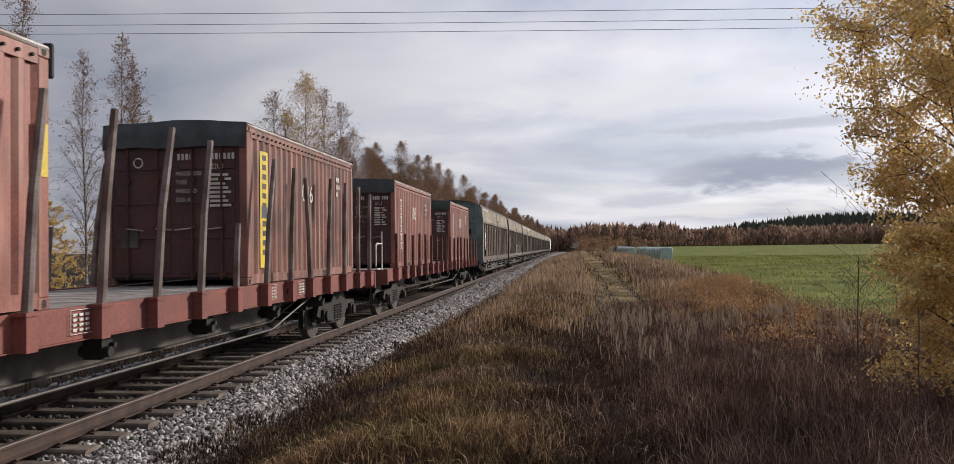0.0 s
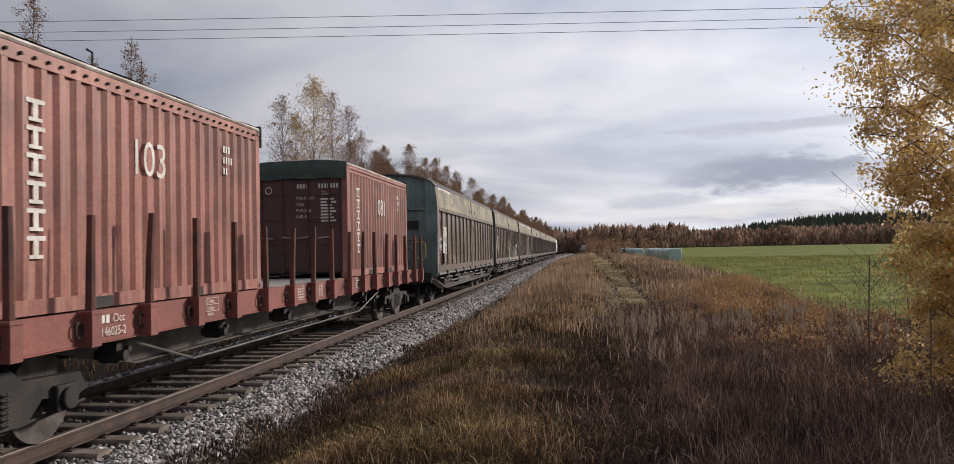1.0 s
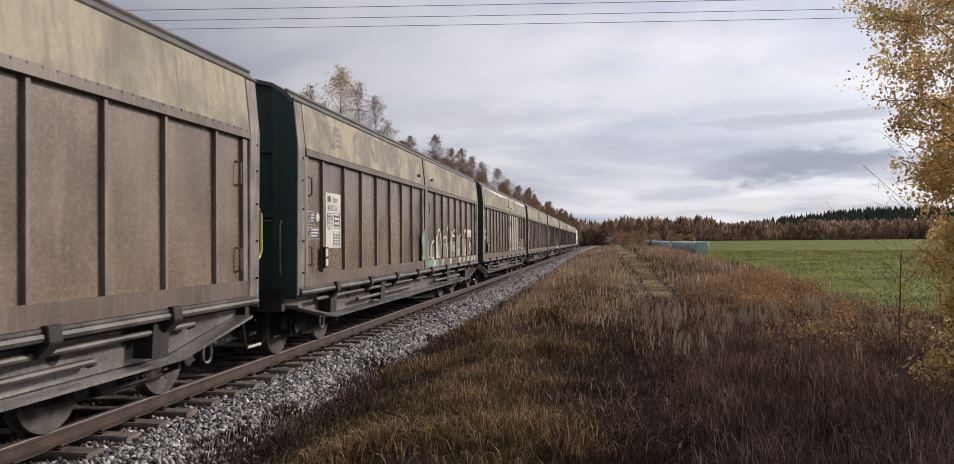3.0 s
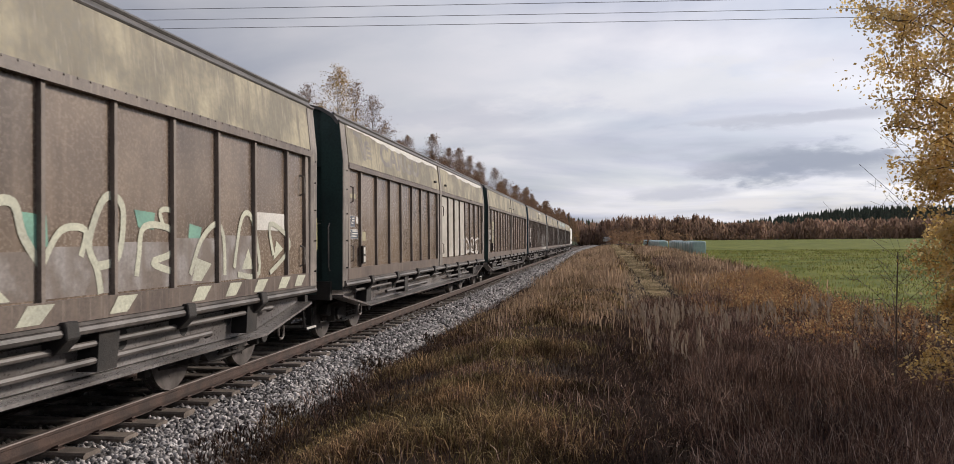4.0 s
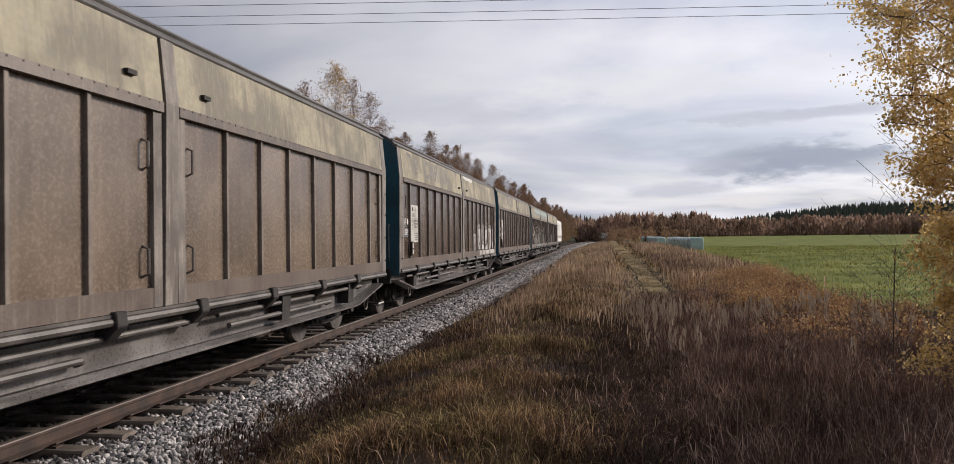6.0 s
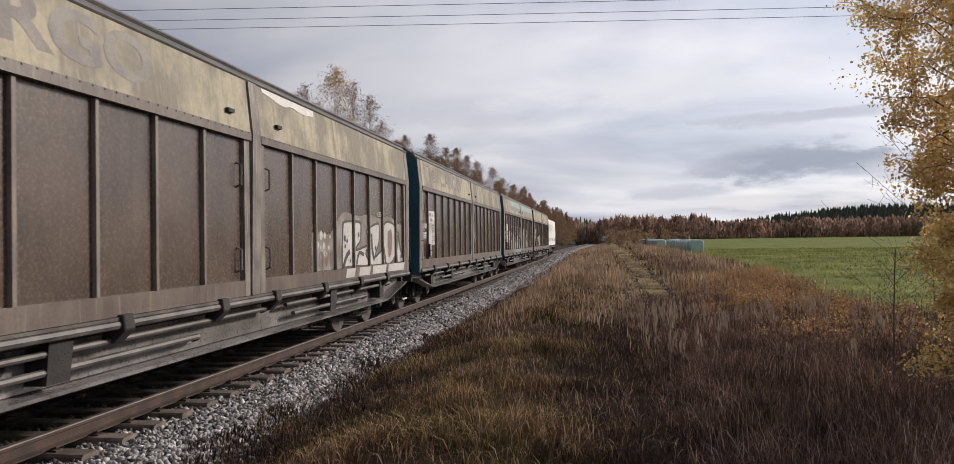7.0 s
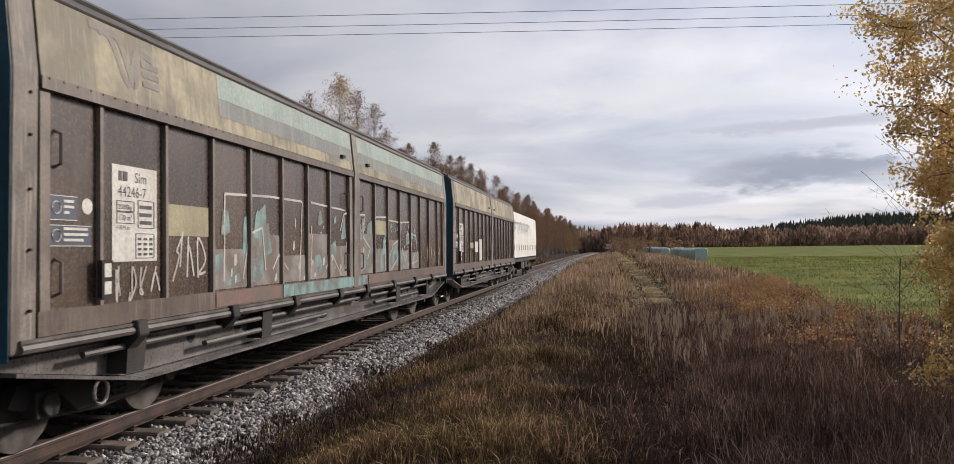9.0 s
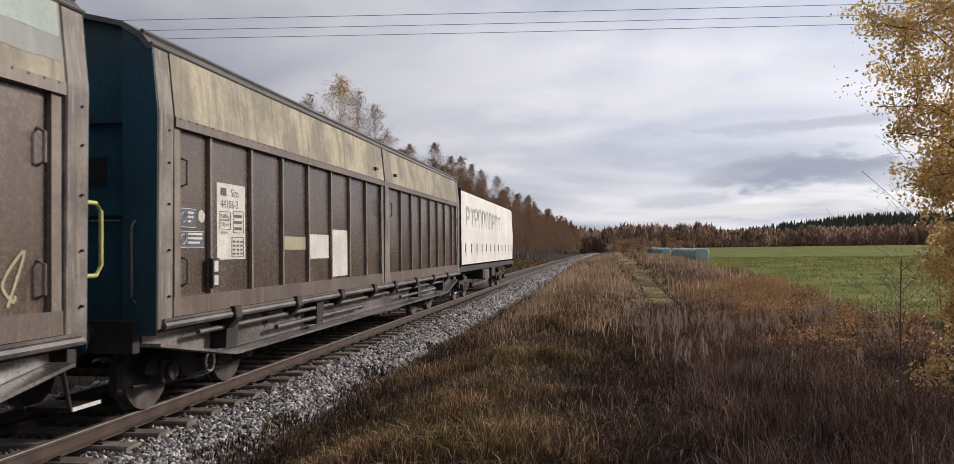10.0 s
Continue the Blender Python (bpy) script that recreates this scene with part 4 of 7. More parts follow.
def scribble(w, y0, y1, z0, z1, material, seed, width=0.03, letters=6, label="sprayed scrawl"):
    """Loose sprayed strokes that spell nothing."""
    rnd = random.Random(seed)
    bm = bmesh.new()
    step = (y1 - y0) / letters
    for i in range(letters):
        y = y0 + i * step
        h = z1 - z0
        pts = [(y + step * rnd.uniform(0, 0.9), z0 + h * q + rnd.uniform(-0.12, 0.12) * h) for q in rnd.choice(([0, 1, 0.5, 0, 0.2], [1, 0, 0.8, 0.1], [0.2, 0.9, 1, 0.5, 0.4, 0], [0.9, 0.1, 0.0, 0.5, 1.0]))]
        stroke(bm, pts, width, XP + 0.006 + 0.0004 * i)
    return stuff(part("graffiti", bm, material, w, label))


def throw_up(w, y0, y1, z0, z1, seed, fill=M_spray, edge=M_spraydark, letters=4):
    """Fat rounded sprayed shapes with dark outlines."""
    rnd = random.Random(seed)
    step = (y1 - y0) / letters
    f, e = bmesh.new(), bmesh.new()
    for i in range(letters):
        yc, zc = y0 + (i + 0.5) * step, (z0 + z1) / 2
        pts = []
        for k in range(26):
            a = 2 * math.pi * k / 26
            ca, sa = math.cos(a), math.sin(a)
            rr = 1 / max(abs(ca), abs(sa)) ** 0.6
            q = 1 + 0.16 * math.sin(3 * a + rnd.uniform(0, 0.6) + i * 1.7) + rnd.uniform(-0.03, 0.03)
            pts.append((yc + step * 0.47 * ca * rr * q, zc + (z1 - z0) * 0.43 * sa * rr * q))
        blob(f, pts, XP + 0.004 + 0.0006 * i)
        stroke(e, pts + pts[:1], 0.075, XP + 0.009 + 0.0006 * i)
        stroke(e, [(yc - step * 0.1, zc + 0.15 * (z1 - z0)), (yc + step * 0.05, zc - 0.02), (yc - step * 0.05, zc - 0.22 * (z1 - z0))], 0.09, XP + 0.012)
        for _ in range(3):
            stroke(e, [(yc + rnd.uniform(-0.35, 0.35) * step, zc - rnd.uniform(0.1, 0.35) * (z1 - z0)), (yc + rnd.uniform(-0.3, 0.3) * step, zc - rnd.uniform(0.2, 0.4) * (z1 - z0))], 0.06, XP + 0.012)
    stuff(part("graffiti", f, fill, w, "fat pale sprayed shapes"))
    stuff(part("graffiti_outline", e, edge, w, "dark sprayed outline"))


def big_letters(w):
    """Fat sprayed shapes, pale inside and dark along their edges, over a grey cloud of spray, with spots."""
    shapes = [[(12.45, 1.40), (12.44, 1.64), (12.49, 2.14), (12.60, 2.26), (13.35, 2.28), (13.58, 2.22), (13.54, 1.92), (13.31, 1.79), (13.31, 1.72), (14.01, 1.79), (13.90, 1.63), (14.16, 1.40), (13.27, 1.40)],
              [(13.94, 2.11), (14.39, 2.22), (14.82, 2.27), (14.88, 2.17), (14.85, 1.88), (14.55, 1.57), (14.85, 1.63), (15.20, 1.70), (15.32, 1.40), (14.20, 1.40), (14.16, 1.78)],
              [(16.40, 2.10), (16.52, 2.05), (16.66, 1.72), (16.98, 1.40), (16.42, 1.40)],
              [(15.09, 1.99), (15.34, 2.29), (15.87, 2.31), (16.35, 2.16), (16.36, 1.67), (15.85, 1.40), (15.41, 1.40), (15.30, 1.69)]]
    rnd = random.Random(9)
    cloud, f, e, g = bmesh.new(), bmesh.new(), bmesh.new(), bmesh.new()
    n = 46
    prev = None
    for i in range(n + 1):
        y = 10.9 + 5.9 * i / n
        top = 2.02 + 0.40 * smooth(11.6, 12.6, y) - 0.12 * smooth(15.8, 16.8, y) + 0.03 * math.sin(y * 4.1) + rnd.uniform(-0.008, 0.008)
        cur = [cloud.verts.new((XP + 0.002, y, 1.39)), cloud.verts.new((XP + 0.002, y, top))]
        if prev:
            cloud.faces.new((prev[0], cur[0], cur[1], prev[1]))
        prev = cur
    for i, pts in enumerate(shapes):
        blob(f, pts, XP + 0.004 + 0.0005 * i)
        stroke(e, pts + pts[:1], 0.05, XP + 0.008 + 0.0005 * i)
    blob(g, [(15.57, 2.11), (15.86, 2.17), (15.97, 2.0), (15.86, 1.6), (15.64, 1.49), (15.54, 1.76)], XP + 0.0075)
    for y, z, r in ((12.58, 1.95, 0.05), (12.72, 1.9, 0.035), (12.6, 1.8, 0.03), (13.05, 1.60, 0.055), (13.15, 1.48, 0.05), (13.42, 2.02, 0.04), (12.9, 1.52, 0.03), (14.6, 1.75, 0.04), (15.15, 1.78, 0.03)):
        blob(e, [(y + r * math.cos(a), z + 1.3 * r * math.sin(a)) for a in [k * 0.785 for k in range(8)]], XP + 0.0125)
    for pts, wd in (([(12.5, 1.42), (12.66, 1.6), (12.86, 1.7)], 0.10), ([(13.28, 1.44), (13.45, 1.66), (13.75, 1.62)], 0.07), ([(14.3, 2.05), (14.36, 1.7), (14.5, 1.5)], 0.09), ([(16.45, 2.05), (16.62, 1.75), (16.95, 1.42)], 0.05)):
        stroke(e, pts, wd, XP + 0.0128)
    for pts in ([(11.25, 1.45), (11.28, 1.68), (11.42, 1.66), (11.42, 1.45)], [(11.55, 1.72), (11.60, 1.48), (11.72, 1.70)], [(11.80, 1.46), (11.86, 1.72), (11.98, 1.60), (11.9, 1.5)]):
        stroke(g, pts, 0.05, XP + 0.006)
    for k in range(14):
        y, z, r = rnd.uniform(11.0, 12.3), rnd.uniform(1.45, 2.0), rnd.uniform(0.03, 0.08)
        blob(f, [(y + r * math.cos(a), z + r * math.sin(a)) for a in [q * 0.628 for q in range(10)]], XP + 0.0031 + 0.0001 * k)
    stroke(e, [(16.72 + 0.07 * math.cos(a), 1.47 + 0.085 * math.sin(a)) for a in [k * 0.5 for k in range(13)]], 0.025, XP + 0.0134)
    stuff(part("graffiti_cloud", cloud, M_washgrey, w, "thin grey cloud of spray"))
    stuff(part("graffiti", f, M_spraywhite, w, "fat white sprayed shapes"))
    stuff(part("graffiti_shade", g, M_washred, w, "dull purple sprayed shading"))
    stuff(part("graffiti_outline", e, M_spraydark, w, "dark sprayed outline"))
    bm = bmesh.new()
    for a, b in ((12.5, 13.1), (13.3, 14.1), (14.2, 15.3), (15.4, 16.9)):
        blob(bm, [(a, 1.21), (b - 0.1, 1.20), (b, 1.37), (a + 0.06, 1.375)], HW + 0.003)
    stuff(part("graffiti_foot", bm, M_spraywhite, w, "pale sprayed foot of the shapes"))


def looping_letters(w):
    """Pale looping sprayed letters over green washes."""
    lines = [([(9.97, 1.42), (9.70, 1.40), (9.58, 1.56), (9.62, 1.79), (10.05, 1.94), (10.41, 2.02), (10.49, 2.19), (10.74, 2.21), (10.85, 1.94), (11.04, 1.71)], 0.09),
             ([(11.04, 1.65), (11.29, 1.99), (11.62, 2.0), (11.56, 1.76)], 0.07), ([(11.84, 1.40), (11.79, 1.63), (11.67, 1.88), (11.85, 2.26), (12.03, 2.34), (12.19, 2.2), (12.11, 1.75), (11.79, 1.66)], 0.085),
             ([(12.41, 1.54), (12.45, 1.74), (12.55, 2.05), (13.06, 2.02), (13.06, 1.77), (12.69, 1.67), (13.13, 1.55)], 0.075), ([(12.91, 2.05), (12.84, 2.22), (13.06, 2.23), (13.09, 2.05)], 0.06),
             ([(13.45, 1.51), (13.70, 1.91), (14.06, 2.11), (14.25, 1.95), (14.28, 1.47)], 0.075), ([(14.53, 1.55), (14.75, 2.2), (15.06, 2.19), (15.27, 1.46), (14.63, 1.46)], 0.075),
             ([(15.62, 1.44), (16.25, 1.73), (16.25, 1.96), (15.63, 2.14), (15.74, 1.69)], 0.075)]
    bm = bmesh.new()
    for k, (pts, wd) in enumerate(lines):
        stroke(bm, pts, wd, XP + 0.008 + 0.0005 * k)
    for pts in ([(10.05, 1.83), (10.40, 1.98), (10.46, 1.62), (10.71, 1.41), (10.12, 1.40), (10.2, 1.63), (9.97, 1.69)], [(13.5, 1.44), (13.7, 1.42), (13.95, 1.62), (13.6, 1.7)], [(14.75, 1.52), (15.1, 1.52), (14.95, 1.8)], [(15.75, 1.62), (16.1, 1.78), (15.85, 1.9)]):
        blob(bm, pts, XP + 0.006)
    stuff(part("graffiti", bm, M_sprayyellow, w, "pale looping sprayed letters"))
    bm = bmesh.new()
    for pts in ([(9.05, 1.40), (9.6, 1.40), (9.55, 1.7), (9.25, 1.9), (9.02, 2.05)], [(9.75, 1.42), (10.05, 1.42), (9.98, 1.72), (9.72, 1.75)], [(10.75, 2.15), (11.12, 2.12), (11.16, 1.68), (10.95, 1.75)], [(12.38, 2.22), (12.75, 2.2), (12.72, 2.02), (12.45, 2.04)], [(13.4, 1.8), (13.65, 1.78), (13.72, 2.06), (13.45, 2.1)], [(11.3, 1.42), (11.6, 1.42), (11.55, 1.7), (11.35, 1.66)]):
        blob(bm, pts, XP + 0.004)
    stuff(part("graffiti_wash", bm, M_spraygreen, w, "washed green sprayed patches"))
    bm = bmesh.new()
    blob(bm, [(8.6, 1.19), (10.4, 1.19), (10.3, 1.37), (8.6, 1.375)], HW + 0.0035)
    blob(bm, [(8.2, 1.4), (8.56, 1.4), (8.56, 2.2), (8.2, 2.05)], HW + 0.022)
    stuff(part("sprayed_sill", bm, M_spraygreen, w, "green spray on the rail"))
    for y in (9.6, 10.7, 11.9, 13.4, 14.2, 15.0, 15.8, 16.4):
        bm = bmesh.new()
        blob(bm, [(y, 1.20), (y + 0.28, 1.20), (y + 0.46, 1.36), (y + 0.14, 1.365)], HW + 0.006)
        part("sprayed_sill", bm, M_sprayyellow, w, "pale sprayed blot on the rail")


def outlined_letters(w):
    """Thin white outlines of tall square letters over washed colours."""
    lines = [[(3.6, 1.5), (3.62, 2.6), (4.93, 2.65)], [(4.93, 2.65), (5.37, 2.65), (6.16, 2.65), (6.04, 1.40)], [(6.51, 1.40), (6.58, 2.13)], [(6.52, 2.66), (7.4, 2.63), (8.26, 2.61)], [(7.2, 1.56), (7.52, 1.8), (7.99, 1.42)],
             [(7.95, 2.23), (8.15, 2.54), (8.33, 2.56)], [(8.99, 2.56), (9.43, 2.58), (9.3, 2.13), (9.77, 1.91), (9.59, 1.69)], [(10.12, 1.44), (10.18, 2.56), (10.95, 2.59), (10.88, 1.42)], [(11.17, 2.53), (12.13, 2.51), (13.02, 2.55), (12.8, 2.2)],
             [(11.26, 1.74), (11.57, 2.0), (11.99, 2.09), (12.04, 1.72), (11.37, 1.43)], [(13.25, 2.26), (13.72, 2.22), (13.87, 1.59), (13.23, 1.51)], [(5.04, 1.61), (5.25, 1.82), (5.6, 1.58)], [(4.1, 1.5), (4.3, 2.1), (4.7, 2.2), (4.8, 1.6)], [(12.3, 1.9), (12.6, 1.6), (12.9, 1.9)]]
    bm = bmesh.new()
    for k, pts in enumerate(lines):
        for p, q in zip(pts, pts[1:]):
            stroke(bm, [p, q], 0.034, XP + 0.008 + 0.0003 * k)
    stuff(part("graffiti", bm, M_spray, w, "thin white sprayed outlines of square letters"))
    rnd = random.Random(31)
    for material, label, count in ((M_washteal, "washed turquoise drips of spray", 46), (M_spray, "flecks of pale spray", 60)):
        bm = bmesh.new()
        for k in range(count):
            y, z = rnd.uniform(3.4, 13.8), 1.42 + 0.95 * rnd.random() ** 1.6
            a, h = (rnd.uniform(0.05, 0.22), rnd.uniform(0.12, 0.5)) if material is M_washteal else (rnd.uniform(0.01, 0.05), rnd.uniform(0.02, 0.14))
            h = min(h, 2.55 - z)
            blob(bm, [(y - a, z), (y - a * 0.2, z - 0.02), (y + a, z + 0.03), (y + a * rnd.uniform(0.3, 0.9), z + h), (y - a * rnd.uniform(0.2, 0.8), z + h * rnd.uniform(0.7, 1.0))], XP + 0.005 + 0.00003 * k)
        stuff(part("graffiti_wash", bm, material, w, label))


def tilted(w, y, z, material, scale=1.0, cargo=True):
    """The operator's faded mark as a plain winged shape, and the faded word after it, on the inclined sheet."""
    m = Matrix.Translation((HB + 0.0015, 0, Z_BELT)) @ pose(0, 0, 0, 0, -math.degrees(math.atan2(HB - HS, Z_SH - Z_BELT)), 0)
    bm = bmesh.new()
    s = scale
    for k in range(2):
        stroke(bm, [(y + 0.14 * k * s, z + 0.42 * s - 0.03 * k), (y + (0.30 + 0.14 * k) * s, z + 0.38 * s), (y + (0.55 + 0.10 * k) * s, z - 0.05 * s), (y + (0.72 + 0.05 * k) * s, z + 0.30 * s), (y + 1.0 * s, z + 0.30 * s)], 0.075 * s, 0.0015 + 0.0007 * k)
    for k in range(3):
        stroke(bm, [(y + 0.80 * s, z + (0.22 - 0.1 * k) * s), (y + 1.10 * s, z + (0.22 - 0.1 * k) * s)], 0.06 * s, 0.003)
    ob = stuff(part("faded_mark", bm, material, w, "faded winged mark"))
    ob.matrix_basis = m
    if cargo:
        lettering("faded_word", "CARGO", 0.66 * s, material, w, m @ side_at(0.001, y + 1.75 * s, z - 0.02), squash=1.55, bold=0.022)


SLOPE = Matrix.Translation((HB + 0.003, 0, Z_BELT)) @ pose(0, 0, 0, 0, -math.degrees(math.atan2(HB - HS, Z_SH - Z_BELT)), 0)


def slope_band(w, y0, y1, v0, v1, material, label):
    """A painted band on the inclined sheet, ragged along its lower edge."""
    rnd = random.Random(int(y0 * 100 + v0 * 1000))
    bm = bmesh.new()
    n = 40
    prev = None
    for i in range(n + 1):
        y = y0 + (y1 - y0) * i / n
        cur = [bm.verts.new((0, y, v0 + rnd.uniform(-0.012, 0.012))), bm.verts.new((0, y, v1))]
        if prev:
            bm.faces.new((prev[0], cur[0], cur[1], prev[1]))
        prev = cur
    part("painted_band", bm, material, w, label).matrix_basis = SLOPE


def torn_edge(w, y0, y1, seed):
    """Pale torn film along the top of the inclined sheet."""
    rnd = random.Random(seed)
    bm = bmesh.new()
    n = int((y1 - y0) / 0.16)
    prev = None
    low = 0.04
    for i in range(n + 1):
        y = y0 + (y1 - y0) * i / n
        low = min(0.13, max(0.015, low + rnd.uniform(-0.035, 0.035)))
        cur = [bm.verts.new((0.003, y, 0.70 - low)), bm.verts.new((0.003, y, 0.705))]
        if prev:
            bm.faces.new((prev[0], cur[0], cur[1], prev[1]))
        prev = cur
    part("torn_film", bm, M_plate, w, "pale torn film along the roof edge").matrix_basis = SLOPE


def tint(w, name, material):
    for o in w.children_recursive:
        if o.name.split(".")[0] == name:
            o.material_slots[0].link = "OBJECT"
            o.material_slots[0].material = material


def patch(w, i, z0, z1, material, second=False, label="pale repainted patch"):
    ends = [0.40] + POSTS + [DOOR_END]
    a, b = ends[i] + 0.05, ends[i + 1] - 0.05
    if second:
        a, b = SIM_L - b, SIM_L - a
    bm = bmesh.new()
    quad_yz(bm, XP + 0.002, a, b, z0, z1)
    part("patch", bm, material, w, label)


def wash(w, i, z0, z1, material, second=False):
    """Thin washed spray over one sunken panel."""
    patch(w, i, z0, z1, material, second, "washed-out sprayed colour")


def build_sims():
    base = sliding_wall_wagon()
    made = [base]
    spun = list(SPIN)
    SPIN.clear()
    y_last = 171.7
    for j in range(8):
        w = base if j == 0 else copy_thing(base, Matrix())
        if j:
            made.append(w)
    for w in made:
        sets = [o for o in w.children_recursive if o.name.split(".")[0] == "wheelset"]
        for o in sets:
            SPIN.append((o, o.matrix_basis.translation.y, WHEEL_R))
    grp = "sliding-wall wagons of the train"
    labels = ["brown covered bogie wagon, blue end, pale patches", "brown covered wagon, blue end, teal-streaked upper sheet, graffiti", "brown covered bogie wagon with a blue end, clean panels", "brown covered wagon with large white graffiti at its rear",
              "brown covered wagon with a dark green end, yellowed data panel", "brown covered wagon with white repainted panels and faded mark", "brown covered wagon with green and white graffiti", "brown covered wagon with a grey-green end, behind the flat wagon"]
    ends = [M_endblue, M_endblue, M_endblue, M_endblue, M_endgreen, M_endgreen, M_endgreen, M_endgrey]
    nums = ["44106-3", "44246-7", "44040-4", "43838-2", "43988-2", "44226-1", "44132-5", "44032-1"]
    for j, w in enumerate(made):
        tagged(w, labels[j], "railway wagon", grp)
        for n in ("end_wall", "corner_plate", "corner_return", "end_beam"):
            tint(w, n, ends[j])
        if j < 4:
            tint(w, "panel", M_paneldark)
        notices(w)
        if j != 5:
            data_panel(w, nums[j], M_plateold if j == 4 else M_plate)
        TRAIN.append((w, y_last - 18.56 * j + SHIFT[j], SIM_L))
    s0, s1, s2, s3, s4, s5, s6, s7 = made
    # the operator's mark on the grey-green end, as a plain shape
    bm = bmesh.new()
    for k, pts in enumerate(([(-0.72, 4.02), (-0.50, 4.0), (-0.30, 3.78), (-0.16, 4.0), (0.22, 4.0), (0.28, 3.92), (0.20, 3.86), (0.0, 3.86)], [(-0.62, 3.93), (-0.48, 3.92), (-0.30, 3.72), (-0.16, 3.90)], [(-0.08, 3.74), (0.0, 3.86), (0.10, 3.86), (0.26, 3.72)])):
        stroke(bm, pts, 0.085, 0.0005 * k)
    bmesh.ops.transform(bm, matrix=Matrix.Translation((0, 0.05, 1.16)) @ Matrix.Diagonal((1, 0.72, 0.70, 1)), verts=bm.verts)
    stuff(part("end_mark", bm, M_ink, s7, "dark plain winged mark on the end")).matrix_basis = Matrix(((0, 1, 0, 0), (-1, 0, 0, 0.106), (0, 0, 1, 0), (0, 0, 0, 1)))
    patch(s0, 4, 1.75, 2.15, M_plate); patch(s0, 5, 1.42, 2.25, M_plate); patch(s0, 3, 1.9, 2.1, M_plateold)
    # second wagon from the rear: washed teal and red sprays
    slope_band(s1, 3.4, SIM_L / 2 - 0.2, 0.40, 0.70, M_teal, "washed pale teal band")
    slope_band(s1, 3.4, SIM_L / 2 - 0.2, 0.17, 0.40, M_greyband, "washed grey band")
    slope_band(s1, SIM_L / 2 + 0.2, SIM_L - 0.35, 0.40, 0.70, M_teal, "washed pale teal band")
    slope_band(s1, SIM_L / 2 + 0.2, SIM_L - 0.35, 0.17, 0.40, M_greyband, "washed grey band")
    torn_edge(s5, 0.4, 8.4, 3); torn_edge(s5, 9.0, 16.9, 4); torn_edge(s3, 9.0, 11.0, 5); torn_edge(s7, 0.5, 3.0, 6)
    bm = bmesh.new()
    tube(bm, [(0.85, 0.1, 2.2), (0.85, -0.25, 2.2), (1.22, -0.25, 2.2), (1.30, -0.25, 2.12), (1.30, -0.25, 1.68), (1.22, -0.25, 1.60), (1.02, -0.25, 1.66), (1.02, 0.1, 1.66)], 0.02, 8)
    part("front_handrail", bm, M_yellow, s7, "yellow-green bent tube handrail")
    tilted(s1, 1.0, 0.22, M_ghost, 1.0, cargo=False)
    scribble(s1, 2.4, 3.2, 1.55, 2.1, M_spray, 5, 0.03, 3)
    scribble(s1, 1.4, 2.2, 1.42, 1.75, M_spray, 8, 0.025, 4)
    for i, z in ((3, 1.9), (4, 2.1), (5, 1.8), (6, 2.15), (7, 1.95)):
        wash(s1, i, 1.40, z, M_washgrey)
    for i, z in ((7, 2.2), (6, 1.9), (5, 2.1), (4, 1.85), (3, 1.8)):
        wash(s1, i, 1.40, z, M_washgrey, True)
    outlined_letters(s1)
    scribble(s1, 15.0, 16.7, 1.45, 1.95, M_plateold, 15, 0.03, 5)
    for y0, y1, m in ((3.3, 5.2, M_washred), (5.3, 9.4, M_washteal), (9.5, 11.0, M_washred)):
        bm = bmesh.new()
        quad_yz(bm, HW + 0.007, y0, y1, 1.19, 1.37)
        part("sprayed_sill", bm, m, s1, "washed sprayed colour on the rail")
    patch(s1, 2, 2.05, 2.4, M_plateold)
    patch(s1, 6, 2.2, 2.5, M_plateold, True)
    big_letters(s3)
    lettering("wagon_number", "43838-2", 0.15, M_white, s3, side_at(XP + 0.006, 14.75, 2.42))
    for i in range(4, 8):
        patch(s5, i, 1.40, 3.24, M_repaint, True, "white repainted panel")
    throw_up(s5, 11.8, 16.2, 1.42, 2.0, 33, fill=M_panel, edge=M_spray, letters=4)
    for y0, y1, z0, z1 in ((1.3, 1.54, 1.9, 2.08), (0.5, 0.9, 2.72, 2.80)):
        bm = bmesh.new()
        quad_yz(bm, XP + 0.004, y0, y1, z0, z1)
        part("label", bm, M_plateold, s5, "small faded label")
    tilted(s5, 0.75, 0.2, M_ghost)
    tilted(s7, 1.0, 0.2, M_ghost)
    tilted(s6, 1.0, 0.2, M_ghost)
    tilted(s3, 0.9, 0.2, M_ghost)
    tilted(s2, 1.0, 0.2, M_ghost)
    scribble(s7, 2.5, 4.5, 1.45, 1.75, M_spray, 41, 0.02, 5)
    for i in (7, 6, 5, 4, 3, 2):
        wash(s6, i, 1.40, 2.05 - 0.04 * i, M_washgrey, True)
    looping_letters(s6)
    patch(s6, 1, 2.05, 2.3, M_plate, True)
    scribble(s2, 9.0, 10.2, 1.9, 2.2, M_spray, 61, 0.02, 3)


build_sims()


# ---- flat wagons with containers ----
C_L, C_W, C_H = 6.058, 2.438, 2.591


